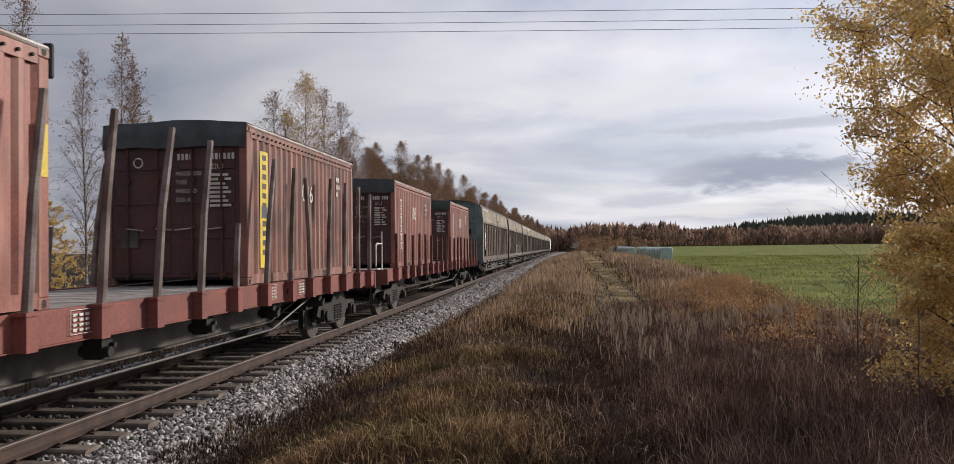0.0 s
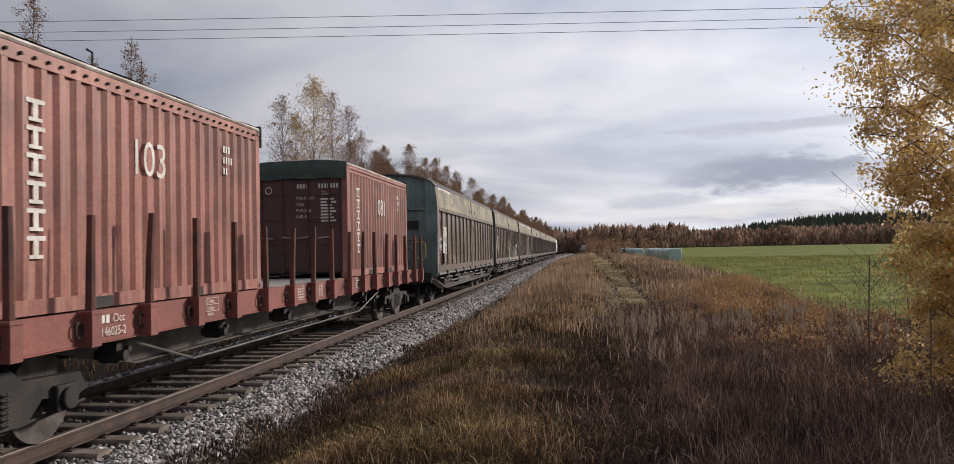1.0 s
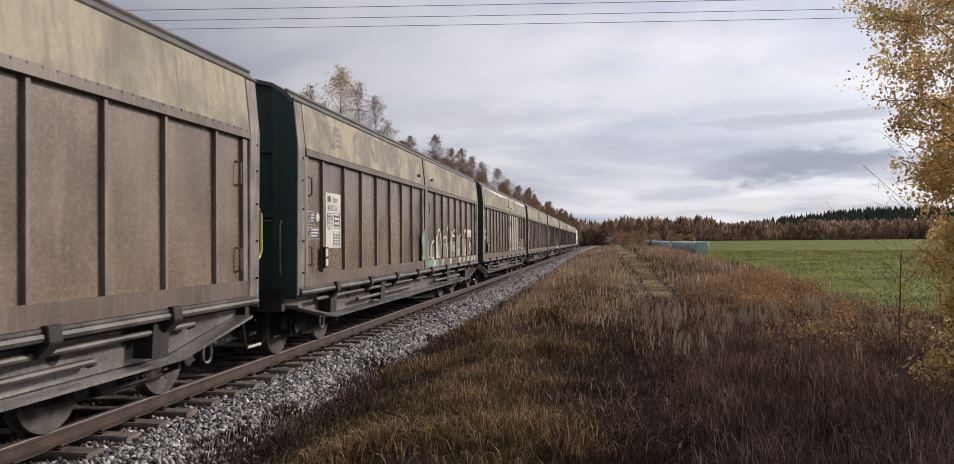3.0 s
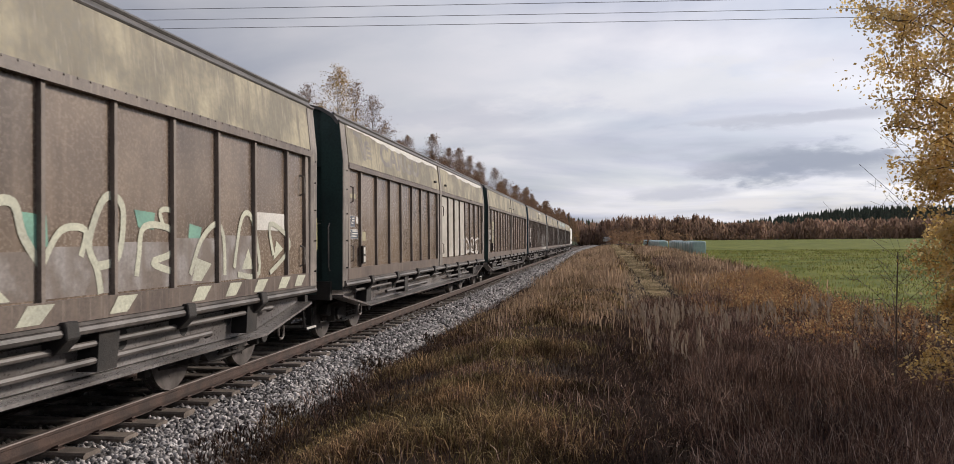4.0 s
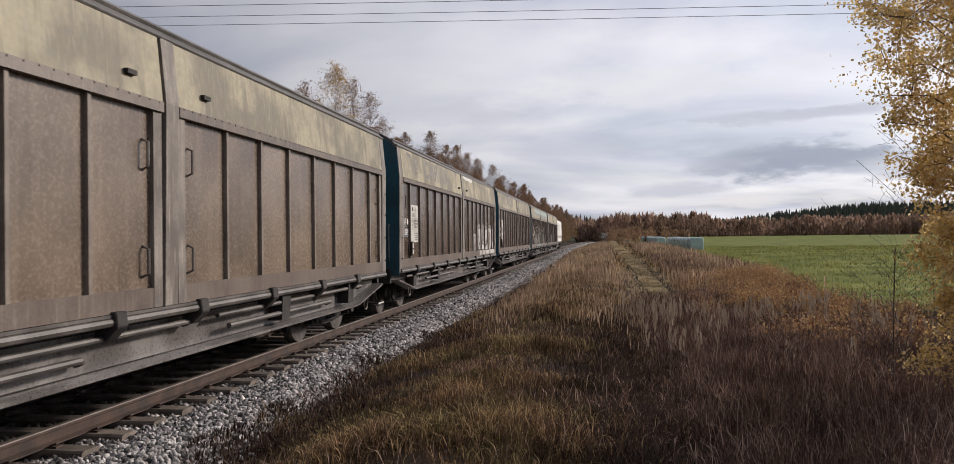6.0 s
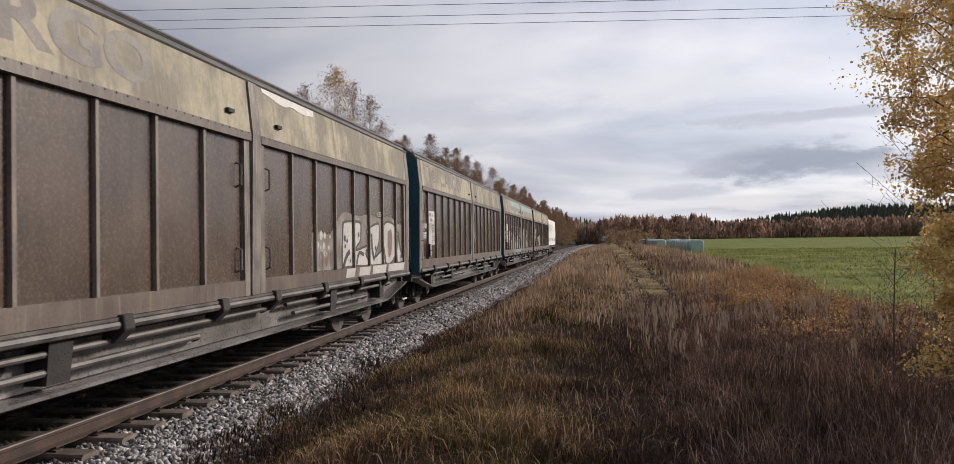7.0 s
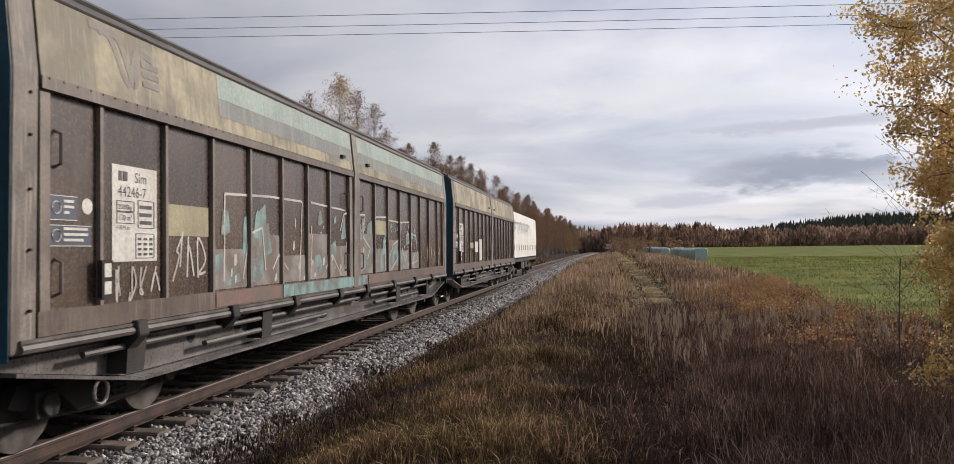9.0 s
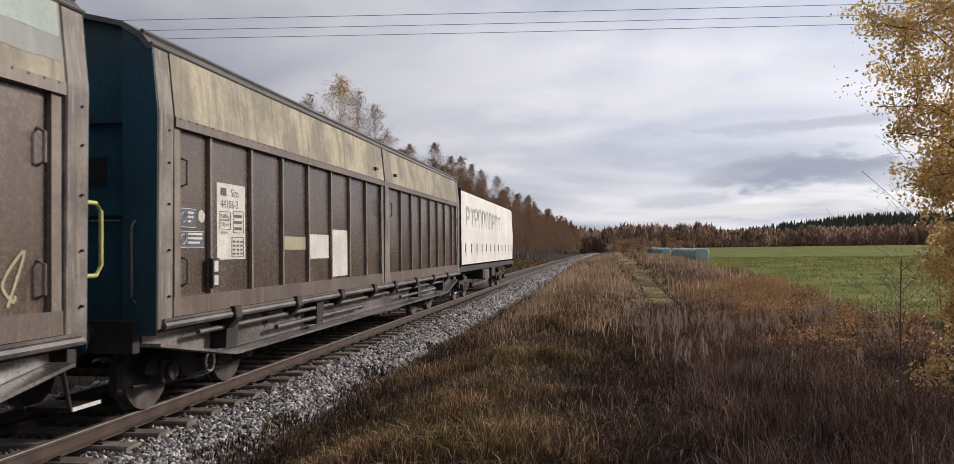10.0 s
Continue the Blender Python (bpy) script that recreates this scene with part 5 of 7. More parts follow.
def container(name_no, tarp, kind, y_gap=0.0):
    """A 20-foot open-top container; its origin is the middle of its front foot edge."""
    c = new("open_top_container")
    h = C_W / 2
    # corner posts, rails
    for s in (-1, 1):
        for y0 in (0.0, C_L - 0.16):
            bm = bmesh.new()
            x0, x1 = sorted((s * h, s * (h - 0.13)))
            box(bm, x0, x1, y0, y0 + 0.16, 0.12, C_H - 0.12)
            part("corner_post", bm, M_red, c, bevel=0.012)
            for z0 in (0.0, C_H - 0.12):
                bm = bmesh.new()
                x0, x1 = sorted((s * (h + 0.004), s * (h - 0.16)))
                ya = y0 - 0.004 if y0 == 0 else y0 - 0.014
                box(bm, x0, x1, ya, ya + 0.178, z0, z0 + 0.12)
                cast = part("corner_casting", bm, M_red, c, bevel=0.01)
                bm = bmesh.new()
                pts = [(ya + 0.09 + 0.035 * math.cos(i * math.pi / 5), z0 + 0.06 + 0.045 * math.sin(i * math.pi / 5)) for i in range(10)]
                prism(bm, pts, *sorted((s * (h + 0.002), s * (h + 0.007))), axis="x")
                part("casting_hole", bm, M_black, cast)
        bm = bmesh.new()
        x0, x1 = sorted((s * h, s * (h - 0.08)))
        box(bm, x0, x1, 0.16, C_L - 0.16, 0.02, 0.17)
        part("bottom_rail", bm, M_red, c)
        for yy in (1.9, 3.95):
            bm = bmesh.new()
            box(bm, *sorted((s * (h - 0.004), s * (h + 0.004))), yy - 0.16, yy + 0.16, 0.025, 0.14)
            part("fork_pocket", bm, M_black, c)
        bm = bmesh.new()
        box(bm, x0, x1, 0.16, C_L - 0.16, C_H - 0.20, C_H - 0.05)
        part("top_rail", bm, M_red, c)
        bm = bmesh.new()
        tube(bm, [(s * (h - 0.02), 0.02, C_H - 0.02), (s * (h - 0.02), C_L - 0.02, C_H - 0.02)], 0.035, 8)
        part("tarp_bar", bm, M_greytop, c, "bare galvanised bar along the top")
        bm = bmesh.new()
        for k in range(30):
            yy = 0.26 + k * (C_L - 0.52) / 29
            tube(bm, [(s * h, yy, C_H - 0.13), (s * (h + 0.03), yy, C_H - 0.13)], 0.018, 6)
        stuff(part("lashing_studs", bm, M_under, c))
        # corrugated side
        bm = bmesh.new()
        n, y0, y1 = 22, 0.16, C_L - 0.16
        per = (y1 - y0) / n
        line = []
        for i in range(n):
            a = y0 + i * per
            line += [(a, h - 0.004), (a + per * 0.28, h - 0.004), (a + per * 0.5, h - 0.042), (a + per * 0.78, h - 0.042)]
        line.append((y1, h - 0.004))
        rows = []
        for z, o in ((0.17, 0.0), (0.85, 0.006), (1.5, 0.0), (C_H - 0.20, 0.0)):
            rows.append([bm.verts.new((s * (x + o * math.sin(y * 2.3)), y, z)) for y, x in line])
        for a, b in zip(rows, rows[1:]):
            for i in range(len(line) - 1):
                bm.faces.new((a[i], a[i + 1], b[i + 1], b[i]))
        part("corrugated_side", bm, M_red, c, "faded red corrugated side")
    # door end, turned from the sun: its shade is put into a darker red
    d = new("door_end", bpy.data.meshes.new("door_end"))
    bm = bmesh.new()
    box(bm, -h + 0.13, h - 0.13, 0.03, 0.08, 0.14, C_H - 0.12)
    d.data = mesh_of("door_end", bm, M_redshaded)
    d.parent = c
    for s in (-1, 1):
        bm = bmesh.new()
        a, b = sorted((s * 0.02, s * (h - 0.15)))
        for k in range(4):
            z0 = 0.20 + k * 0.56
            box(bm, a + 0.06, b - 0.06, 0.012, 0.03, z0, z0 + 0.48)
        part("door_leaf", bm, M_redshaded, d, bevel=0.006)
        for x in (0.30, 0.80):
            bm = bmesh.new()
            tube(bm, [(s * x, -0.02, 0.10), (s * x, -0.02, C_H - 0.18)], 0.018, 8)
            for z in (0.18, 0.95, 1.7, 2.3):
                box(bm, s * x - 0.05, s * x + 0.05, -0.03, 0.015, z - 0.03, z + 0.03)
            part("lock_rod", bm, M_rust, d)
            bm = bmesh.new()
            tube(bm, [(s * x, -0.04, 0.93), (s * (x - 0.28), -0.045, 0.90)], 0.014, 6)
            part("door_handle", bm, M_greytop, d)
    # rear end
    bm = bmesh.new()
    box(bm, -h + 0.13, h - 0.13, C_L - 0.08, C_L - 0.03, 0.14, C_H - 0.12)
    for k in range(7):
        x = -h + 0.3 + k * 0.3
        box(bm, x - 0.07, x + 0.07, C_L - 0.03, C_L - 0.005, 0.2, C_H - 0.2)
    part("rear_wall", bm, M_red, c)
    bm = bmesh.new()
    box(bm, -h + 0.1, h - 0.1, 0.05, C_L - 0.05, 0.10, 0.17)
    part("floor", bm, M_under, c)
    # tarpaulin over the top, hanging down at the ends, sagging between
    rnd = random.Random(name_no)
    bm = bmesh.new()
    nx, ny = 9, 15
    top = []
    for j in range(ny):
        y = -0.03 + (C_L + 0.06) * j / (ny - 1)
        top.append([bm.verts.new((-h + 0.01 + (C_W - 0.02) * i / (nx - 1), y, C_H + 0.02 + 0.06 * (1 - (2 * i / (nx - 1) - 1) ** 2) + rnd.uniform(-0.012, 0.012))) for i in range(nx)])
    for a, b in zip(top, top[1:]):
        for i in range(nx - 1):
            bm.faces.new((a[i], a[i + 1], b[i + 1], b[i]))
    for j, y, drop in ((0, -0.035, 0.36), (ny - 1, C_L + 0.035, 0.30)):
        prev = top[j]
        out = -1 if j == 0 else 1
        for q in (0.5, 1.0):
            cur = [bm.verts.new((v.co.x * 1.004, y + out * (0.012 * q + rnd.uniform(0, 0.02)), C_H - drop * q + rnd.uniform(-0.02, 0.02))) for v in top[j]]
            for i in range(nx - 1):
                bm.faces.new((prev[i], prev[i + 1], cur[i + 1], cur[i]))
            prev = cur
    t = part("tarpaulin", bm, tarp, c, "dark tarpaulin cover folded over the end", smooth=True)
    # the flap that shows beside the rear top corner
    bm = bmesh.new()
    box(bm, h - 0.10, h + 0.02, C_L + 0.0, C_L + 0.06, C_H - 0.30, C_H + 0.05)
    part("tarp_flap", bm, M_black, t, bevel=0.015)
    bm = bmesh.new()
    tube(bm, [(h - 0.02, 1.75, C_H), (h - 0.02, 1.75, C_H + 0.16), (h - 0.02, 1.66, C_H + 0.17)], 0.013, 6)
    part("bar_crank", bm, M_under, c)
    # lettering of the end: bars and what can be read
    return c


def bars_block(parent, place, rows, material=M_white, name="small_print"):
    """Unreadable print as plain bars; rows of (u, v, width, height) on a side or an end."""
    bm = bmesh.new()
    for u, v, wd, ht in rows:
        box(bm, u, u + wd, v, v + ht, 0.0, 0.003)
    ob = stuff(part(name, bm, material, parent))
    ob.matrix_basis = place
    return ob


def brand_column(c, y, z_top, letters, size, material):
    """A maker's name down the side, as a column of plain blocks."""
    rows = []
    for i in range(letters):
        v = -size * 1.16 * (i + 1)
        rows += [(size * 0.15, v, size * 0.85, size * 0.16), (0.0, v + size * 0.76, size * 1.15, size * 0.20), (size * 0.42, v + size * 0.16, size * 0.30, size * 0.60)]
    return bars_block(c, side_at(C_W / 2 + 0.001, y, z_top), rows, material, "brand_print")


def decorate(c, number, size, y, z, brand):
    h = C_W / 2
    lettering("fleet_number", number, size, M_white, c, side_at(h + 0.003, y, z), "large white stencilled number", squash=0.9)
    if brand == "white":
        brand_column(c, 0.72, 2.12, 6, 0.225, M_white)
    if brand == "yellow":
        bm = bmesh.new()
        box(bm, 0.0, 0.34, -1.95, 0.0, 0.0, 0.002)
        b = part("yellow_strip", bm, M_yellowsign, c, "yellow strip with dark bars")
        b.matrix_basis = side_at(h + 0.001, 0.52, 2.22)
        rows = [(0.10, -0.16 * i - 0.15, 0.15, 0.09) for i in range(6)] + [(0.10, -0.16 * i - 0.30, 0.15, 0.09) for i in range(6, 10)]
        bars_block(b, pose(0, 0, 0.003), rows, M_ink, "brand_print")
        bars_block(b, pose(0, 0, 0.003), [(0.06, -1.12, 0.22, 0.20)], M_bluesign, "brand_shape")
    # small print of the side
    bars_block(c, side_at(h + 0.003, 4.75, 2.05), [(0, 0, 0.05, 0.1), (0.08, 0, 0.05, 0.1), (0.16, 0, 0.05, 0.1), (0, -0.16, 0.04, 0.1), (0.08, -0.16, 0.04, 0.1), (0.16, -0.16, 0.04, 0.1), (0.24, -0.16, 0.04, 0.1), (0.0, -0.32, 0.04, 0.1), (0.08, -0.32, 0.04, 0.1)], M_white)
    # door end: data in bars, words that can be read
    m = lambda x, z: end_at(x, -0.004, z)
    for i, word in enumerate(("MAX.GROSS", "TARE", "PAYLOAD", "CUB. AP.")):
        lettering("data_word", word, 0.095, M_white, c, m(0.02, 1.78 - 0.14 * i), squash=0.85)
    bars_block(c, m(0.60, 1.27), [(0.0, 0.07 * k, 0.36 - 0.05 * (k % 3), 0.042) for k in range(8)])
    bars_block(c, m(0.05, 2.03), [(0.07 * k, 0, 0.045, 0.10) for k in range(4)] + [(0.50 + 0.07 * k, 0, 0.045, 0.10) for k in range(7)])
    lettering("type_code", "22U1", 0.12, M_white, c, m(0.62, 1.88), squash=0.85)
    bm = bmesh.new()
    box(bm, -0.92, -0.62, -0.006, 0.0, 0.62, 0.95)
    part("sign_plate", bm, M_sideframe, c, "grey plate")
    bm = bmesh.new()
    pts = [(-0.62 + 0.075 * math.cos(a), -0.004, 2.0 + 0.075 * math.sin(a)) for a in [i * math.pi / 8 for i in range(17)]]
    tube(bm, pts, 0.012, 4)
    part("round_mark", bm, M_white, c)


def flat_wagon(length, tall, pairs):
    """A bogie flat wagon with stakes; origin at the front end of its deck."""
    w = new("flat_wagon")
    L = length
    for s in (-1, 1):
        bm = bmesh.new()
        x0, x1 = sorted((s * 1.42, s * 1.34))
        prism(bm, [(x0, 1.00), (x1, 1.00), (x1, 1.33), (x0, 1.33)], 0, L)
        box(bm, *sorted((s * 1.20, s * 1.44)), 0, L, 0.985, 1.0)
        part("side_sill", bm, M_sill, w, "red-brown steel side sill", bevel=0.004)
        # fishbelly girder under the deck
        bm = bmesh.new()
        prism(bm, [(3.2, 1.0), (5.2, 0.55), (L - 5.2, 0.55), (L - 3.2, 1.0)], *sorted((s * 0.62, s * 0.64)), axis="x")
        prism(bm, [(3.2, 0.98), (5.2, 0.53), (L - 5.2, 0.53), (L - 3.2, 0.98), (L - 3.2, 1.0), (L - 5.2, 0.55), (5.2, 0.55), (3.2, 1.0)], *sorted((s * 0.5, s * 0.76)), axis="x")
        part("fishbelly_girder", bm, M_sideframe, w, "pale dusty deep girder")
    for y in (0.0, L - 0.09):
        bm = bmesh.new()
        box(bm, -1.44, 1.44, y, y + 0.09, 0.90, 1.31)
        part("headstock", bm, M_sill, w)
    bm = bmesh.new()
    box(bm, -1.33, 1.33, 0.1, L - 0.1, 1.22, 1.28)
    for k in range(9):
        y = 1.0 + k * (L - 2) / 8
        box(bm, -1.33, 1.33, y - 0.05, y + 0.05, 1.02, 1.22)
    part("floor_frame", bm, M_under, w)
    # deck planks
    bm = bmesh.new()
    box(bm, -1.335, 1.335, -0.085, 0.085, 0.0, 0.028)
    me = mesh_of("deck_plank", bm, M_deck)
    n = int((L - 0.3) / 0.18)
    for i in range(n):
        piece("deck_plank", me, w, pose(0, 0.2 + i * 0.18, 1.282 + random.uniform(0, 0.004)))
    # stakes with sockets, leaning a little
    bm = bmesh.new()
    box(bm, -0.07, 0.07, -0.075, 0.075, -0.36, 0.0)
    box(bm, -0.085, 0.085, -0.10, 0.10, -0.035, -0.005)
    sock = mesh_of("stake_socket", bm, M_sill)
    for y, tall_here, lean in pairs:
        for s in (-1, 1):
            bm = bmesh.new()
            hgt = tall_here
            tube(bm, [(0, 0, -0.30), (0, lean * 0.4, hgt * 0.5), (0, lean, hgt)], 0.052, 8, 0.042)
            st = part("stake", bm, M_stakegrey if tall else M_rust, w)
            st.matrix_basis = pose(s * 1.49, y, 1.32)
            piece("stake_socket", sock, w, pose(s * 1.49, y, 1.345))
    for k in range(int(L / 1.08)):
        y = 0.9 + k * 1.08
        bm = bmesh.new()
        pts = [(1.435 + 0.03, y + 0.055 * math.sin(a), 1.16 + 0.075 * math.cos(a)) for a in [i * math.pi / 6 for i in range(13)]]
        tube(bm, pts, 0.013, 5)
        part("lashing_ring", bm, M_under, w)
    for k in range(6):
        y = 4.0 + k * (L - 8) / 5
        bm = bmesh.new()
        box(bm, 1.10, 1.32, y - 0.10, y + 0.10, 0.72, 1.0)
        tube(bm, [(1.05, y - 0.05, 0.80), (1.40, y - 0.05, 0.80)], 0.06, 10)
        tube(bm, [(1.05, y + 0.06, 0.86), (1.38, y + 0.06, 0.86)], 0.035, 8)
        part("lashing_winch", bm, M_under, w)
    bm = bmesh.new()
    tube(bm, [(1.2, 4.2, 0.95), (1.1, 6.0, 0.48), (1.1, L - 6, 0.48), (1.2, L - 4.2, 0.95)], 0.018, 6)
    part("truss_rod", bm, M_sideframe, w)
    bm = bmesh.new()
    tube(bm, [(0.2, 9, 0.75), (0.2, 10.2, 0.75)], 0.2, 12)
    box(bm, -0.3, 0.3, 0.2, L - 0.2, 0.70, 1.0)
    part("underframe", bm, M_under, w)
    bogie(w, 2.3)
    bogie(w, L - 2.15)
    buffers(w, 0, -1)
    buffers(w, L, 1)
    bm = bmesh.new()
    tube(bm, [(1.25, 0.15, 2.02), (1.25, -0.42, 2.02), (1.25, -0.50, 1.94), (1.25, -0.50, 1.42), (1.25, -0.4, 1.34), (1.25, 0, 1.34)], 0.022, 8)
    tube(bm, [(1.25, 0.15, 1.3), (1.25, 0.15, 2.35)], 0.02, 8)
    part("front_handrail", bm, M_plate, w, "pale bent tube handrail")
    bm = bmesh.new()
    for k in range(6):
        box(bm, 0.9, 1.35, L + 0.06 + k * 0.055, L + 0.08 + k * 0.055, 0.42, 0.45)
    tube(bm, [(1.3, L + 0.1, 0.43), (1.3, L - 0.02, 1.0)], 0.02, 6)
    stuff(part("step", bm, M_under, w))
    # small print on the sill
    return w


def sill_print(w, y, kind, number=""):
    x = 1.445
    if kind == "type":
        bars_block(w, side_at(x, y, 1.19), [(0.0, 0.0, 0.05, 0.085), (0.07, 0.0, 0.06, 0.085)])
        lettering("type_letters", "Occ", 0.13, M_white, w, side_at(x + 0.003, y + 0.19, 1.19))
        lettering("wagon_number", number, 0.13, M_white, w, side_at(x + 0.003, y - 0.02, 1.055), squash=0.9)
    elif kind == "load":
        lettering("weight", "22300kg", 0.07, M_white, w, side_at(x + 0.003, y, 1.235), squash=0.9)
        lettering("area", "110.0m\u00b2", 0.075, M_white, w, side_at(x + 0.003, y, 1.145), squash=0.9)
        lettering("length_mark", "l-20.68 m", 0.06, M_white, w, side_at(x + 0.003, y, 1.07), squash=0.9)
        bars_block(w, side_at(x, y - 0.02, 1.05), [(0, 0.075, 0.36, 0.006), (0, 0.165, 0.36, 0.006), (0, 0.25, 0.36, 0.006), (0, 0.075, 0.006, 0.18), (0.355, 0.075, 0.006, 0.18)])
    else:
        bars_block(w, side_at(x, y, 1.06), [(0, 0, 0.34, 0.006), (0, 0.24, 0.34, 0.006), (0, 0, 0.006, 0.24), (0.335, 0, 0.006, 0.24)] + [(0.04 + 0.1 * i, 0.03 + 0.05 * k, 0.06, 0.028) for i in range(3) for k in range(4)])


def stand(c, wagon_y, y):
    """A container rides on its wagon: same motion, its own place."""
    TRAIN.append((c, y, C_L))


def build_flats():
    rnd = random.Random(4)
    grp = "flat wagons of the train"
    # wagon with tall stakes
    ya, la = -1.0, 20.0
    pairs = [(y - ya, h, lean) for y, h, lean in ((-0.3, 2.05, 0.2), (0.8, 2.0, 0.1), (1.9, 2.1, 0.3), (3.0, 2.0, 0.1), (4.1, 2.1, 0.2), (5.2, 2.05, 0.15), (6.31, 2.07, 0.25), (7.41, 2.08, 0.27), (8.48, 2.07, 0.40), (9.57, 2.05, 0.33),
                                              (10.67, 0.95, 0.1), (11.78, 2.05, 0.40), (12.89, 2.0, 0.22), (13.94, 1.88, -0.26), (15.0, 2.0, 0.22), (16.1, 2.0, 0.16), (17.2, 2.0, 0.1), (18.2, 1.9, 0.1))]
    a = flat_wagon(la, True, pairs)
    tagged(a, "red-brown bogie flat wagon with tall rusty stakes", "railway wagon", grp)
    sill_print(a, 8.0, "box"); sill_print(a, 14.4, "box"); sill_print(a, 13.0, "box")
    TRAIN.append((a, ya, la))
    yb, lb = 20.3, 20.0
    pairs = [(y - yb, 1.0 + rnd.uniform(-0.03, 0.05), rnd.uniform(-0.04, 0.12)) for y in (21.2, 22.4, 23.5, 24.55, 25.65, 26.75, 27.85, 28.95, 30.0, 31.1, 32.27, 33.3, 34.35, 35.5, 36.55, 37.65, 38.87, 39.81)]
    b = flat_wagon(lb, False, pairs)
    tagged(b, "red-brown bogie flat wagon with short rusty stakes", "railway wagon", grp)
    sill_print(b, 23.75 - yb, "type", "146025-2"); sill_print(b, 32.85 - yb, "box"); sill_print(b, 29.3 - yb, "box"); sill_print(b, 30.3 - yb, "box"); sill_print(b, 26.0 - yb, "load")
    TRAIN.append((b, yb, lb))
    cg = "open-top containers on the flat wagons"
    for no, (y, number, tarp, brand, size, ny, nz) in enumerate(((0.95, "081", M_tarp, "", 0.45, 3.0, 1.6), (11.70, "046", M_tarp, "yellow", 0.47, 2.55, 1.5), (22.24, "103", M_tarp, "white", 0.6, 2.4, 1.52), (33.08, "081", M_tarpgreen, "white", 0.6, 2.65, 1.52))):
        c = container(no + 1, tarp, "")
        if no:
            decorate(c, number, size, ny, nz, brand)
        label = ("faded red corrugated open-top container with yellow sign" if no == 0 else "weathered red-brown open-top container marked 046, grey tarpaulin" if no == 1 else
                 "red corrugated open-top container marked 103, grey tarpaulin" if no == 2 else "red corrugated open-top container marked 081, green tarpaulin")
        tagged(c, label, "container", cg)
        if no == 0:
            bm = bmesh.new()
            box(bm, 0, 0.17, 0, 0.52, 0, 0.003)
            q = part("yellow_sign", bm, M_yellowsign, c, "yellow warning sticker")
            q.matrix_basis = side_at(C_W / 2 + 0.006, C_L - 0.20, 1.30)
        if no == 1:
            for n in ("corrugated_side", "corner_post", "top_rail", "bottom_rail", "corner_casting"):
                tint(c, n, M_redbrown)
        stand(c, 0, y)


build_flats()


# ---- tail wagon with a white curtain-sided body ----
def build_tail():
    w = new("curtain_wagon")
    L = 16.1
    tagged(w, "white curtain-sided wagon with grey print, last of the train", "railway wagon")
    bm = bmesh.new()
    prism(bm, [(-1.28, 1.32), (1.28, 1.32), (1.31, 2.6), (1.27, 3.98), (1.20, 4.06), (-1.20, 4.06), (-1.27, 3.98), (-1.31, 2.6)], 0.05, L - 0.05)
    part("curtain", bm, M_whitetarp, w, "white tarpaulin curtain side")
    bm = bmesh.new()
    n = 14
    prev = None
    for j in range(n + 1):
        y = L * j / n
        sag = 0.03 * math.sin(j * 2.4)
        cur = [bm.verts.new((x, y, z + sag * (abs(x) < 1))) for x, z in ((-1.22, 4.07), (-0.7, 4.2), (0, 4.25), (0.7, 4.2), (1.22, 4.07))]
        if prev:
            for i in range(4):
                bm.faces.new((prev[i], prev[i + 1], cur[i + 1], cur[i]))
        prev = cur
    part("roof", bm, M_roof, w, "dark roof sheet")
    for y in (0.0, L - 0.1):
        bm = bmesh.new()
        box(bm, -1.30, 1.30, y, y + 0.10, 1.25, 4.1)
        part("end_frame", bm, M_under, w)
    bm = bmesh.new()
    for k in range(12):
        y = 0.9 + k * 1.3
        box(bm, 1.303, 1.318, y - 0.035, y + 0.035, 1.78, 2.10)
        stroke(bm, [(y + 0.02, 1.80), (y + 0.12, 1.62)], 0.04, 1.31)
    stuff(part("curtain_straps", bm, M_ink, w))
    bm = bmesh.new()
    for k in range(10):
        y = 1.2 + k * 0.98
        x = 1.308
        if k in (0, 2, 7):
            stroke(bm, [(y, 2.75), (y, 3.4), (y + 0.55, 3.4), (y + 0.55, 3.1), (y + 0.1, 3.08)], 0.13, x)
        elif k in (1, 9):
            stroke(bm, [(y, 3.4), (y + 0.7, 3.4)], 0.13, x); stroke(bm, [(y + 0.35, 3.4), (y + 0.35, 2.75)], 0.13, x + 0.001)
        else:
            stroke(bm, [(y, 2.75), (y, 3.4), (y + 0.55, 3.4), (y + 0.55, 2.75)], 0.13, x)
    part("faded_print", bm, M_greylogo, w, "grey-green row of print shapes")
    bm = bmesh.new()
    box(bm, -1.25, 1.25, -0.3, L + 0.3, 1.05, 1.25)
    for y0, y1 in ((5.6, 6.6), (8.3, 9.5)):
        box(bm, 0.7, 1.2, y0, y1, 0.62, 1.05)
    box(bm, -0.25, 0.25, 0, L, 0.75, 1.05)
    part("underframe", bm, M_under, w)
    bm = bmesh.new()
    box(bm, 1.0, 1.22, 6.2, 7.4, 0.55, 1.0)
    part("tool_box", bm, M_sideframe, w, bevel=0.02)
    bogie(w, 1.9)
    bogie(w, L - 4.2)
    buffers(w, -0.3, -1)
    buffers(w, L + 0.3, 1)
    TRAIN.append((w, 191.35, L))


build_tail()


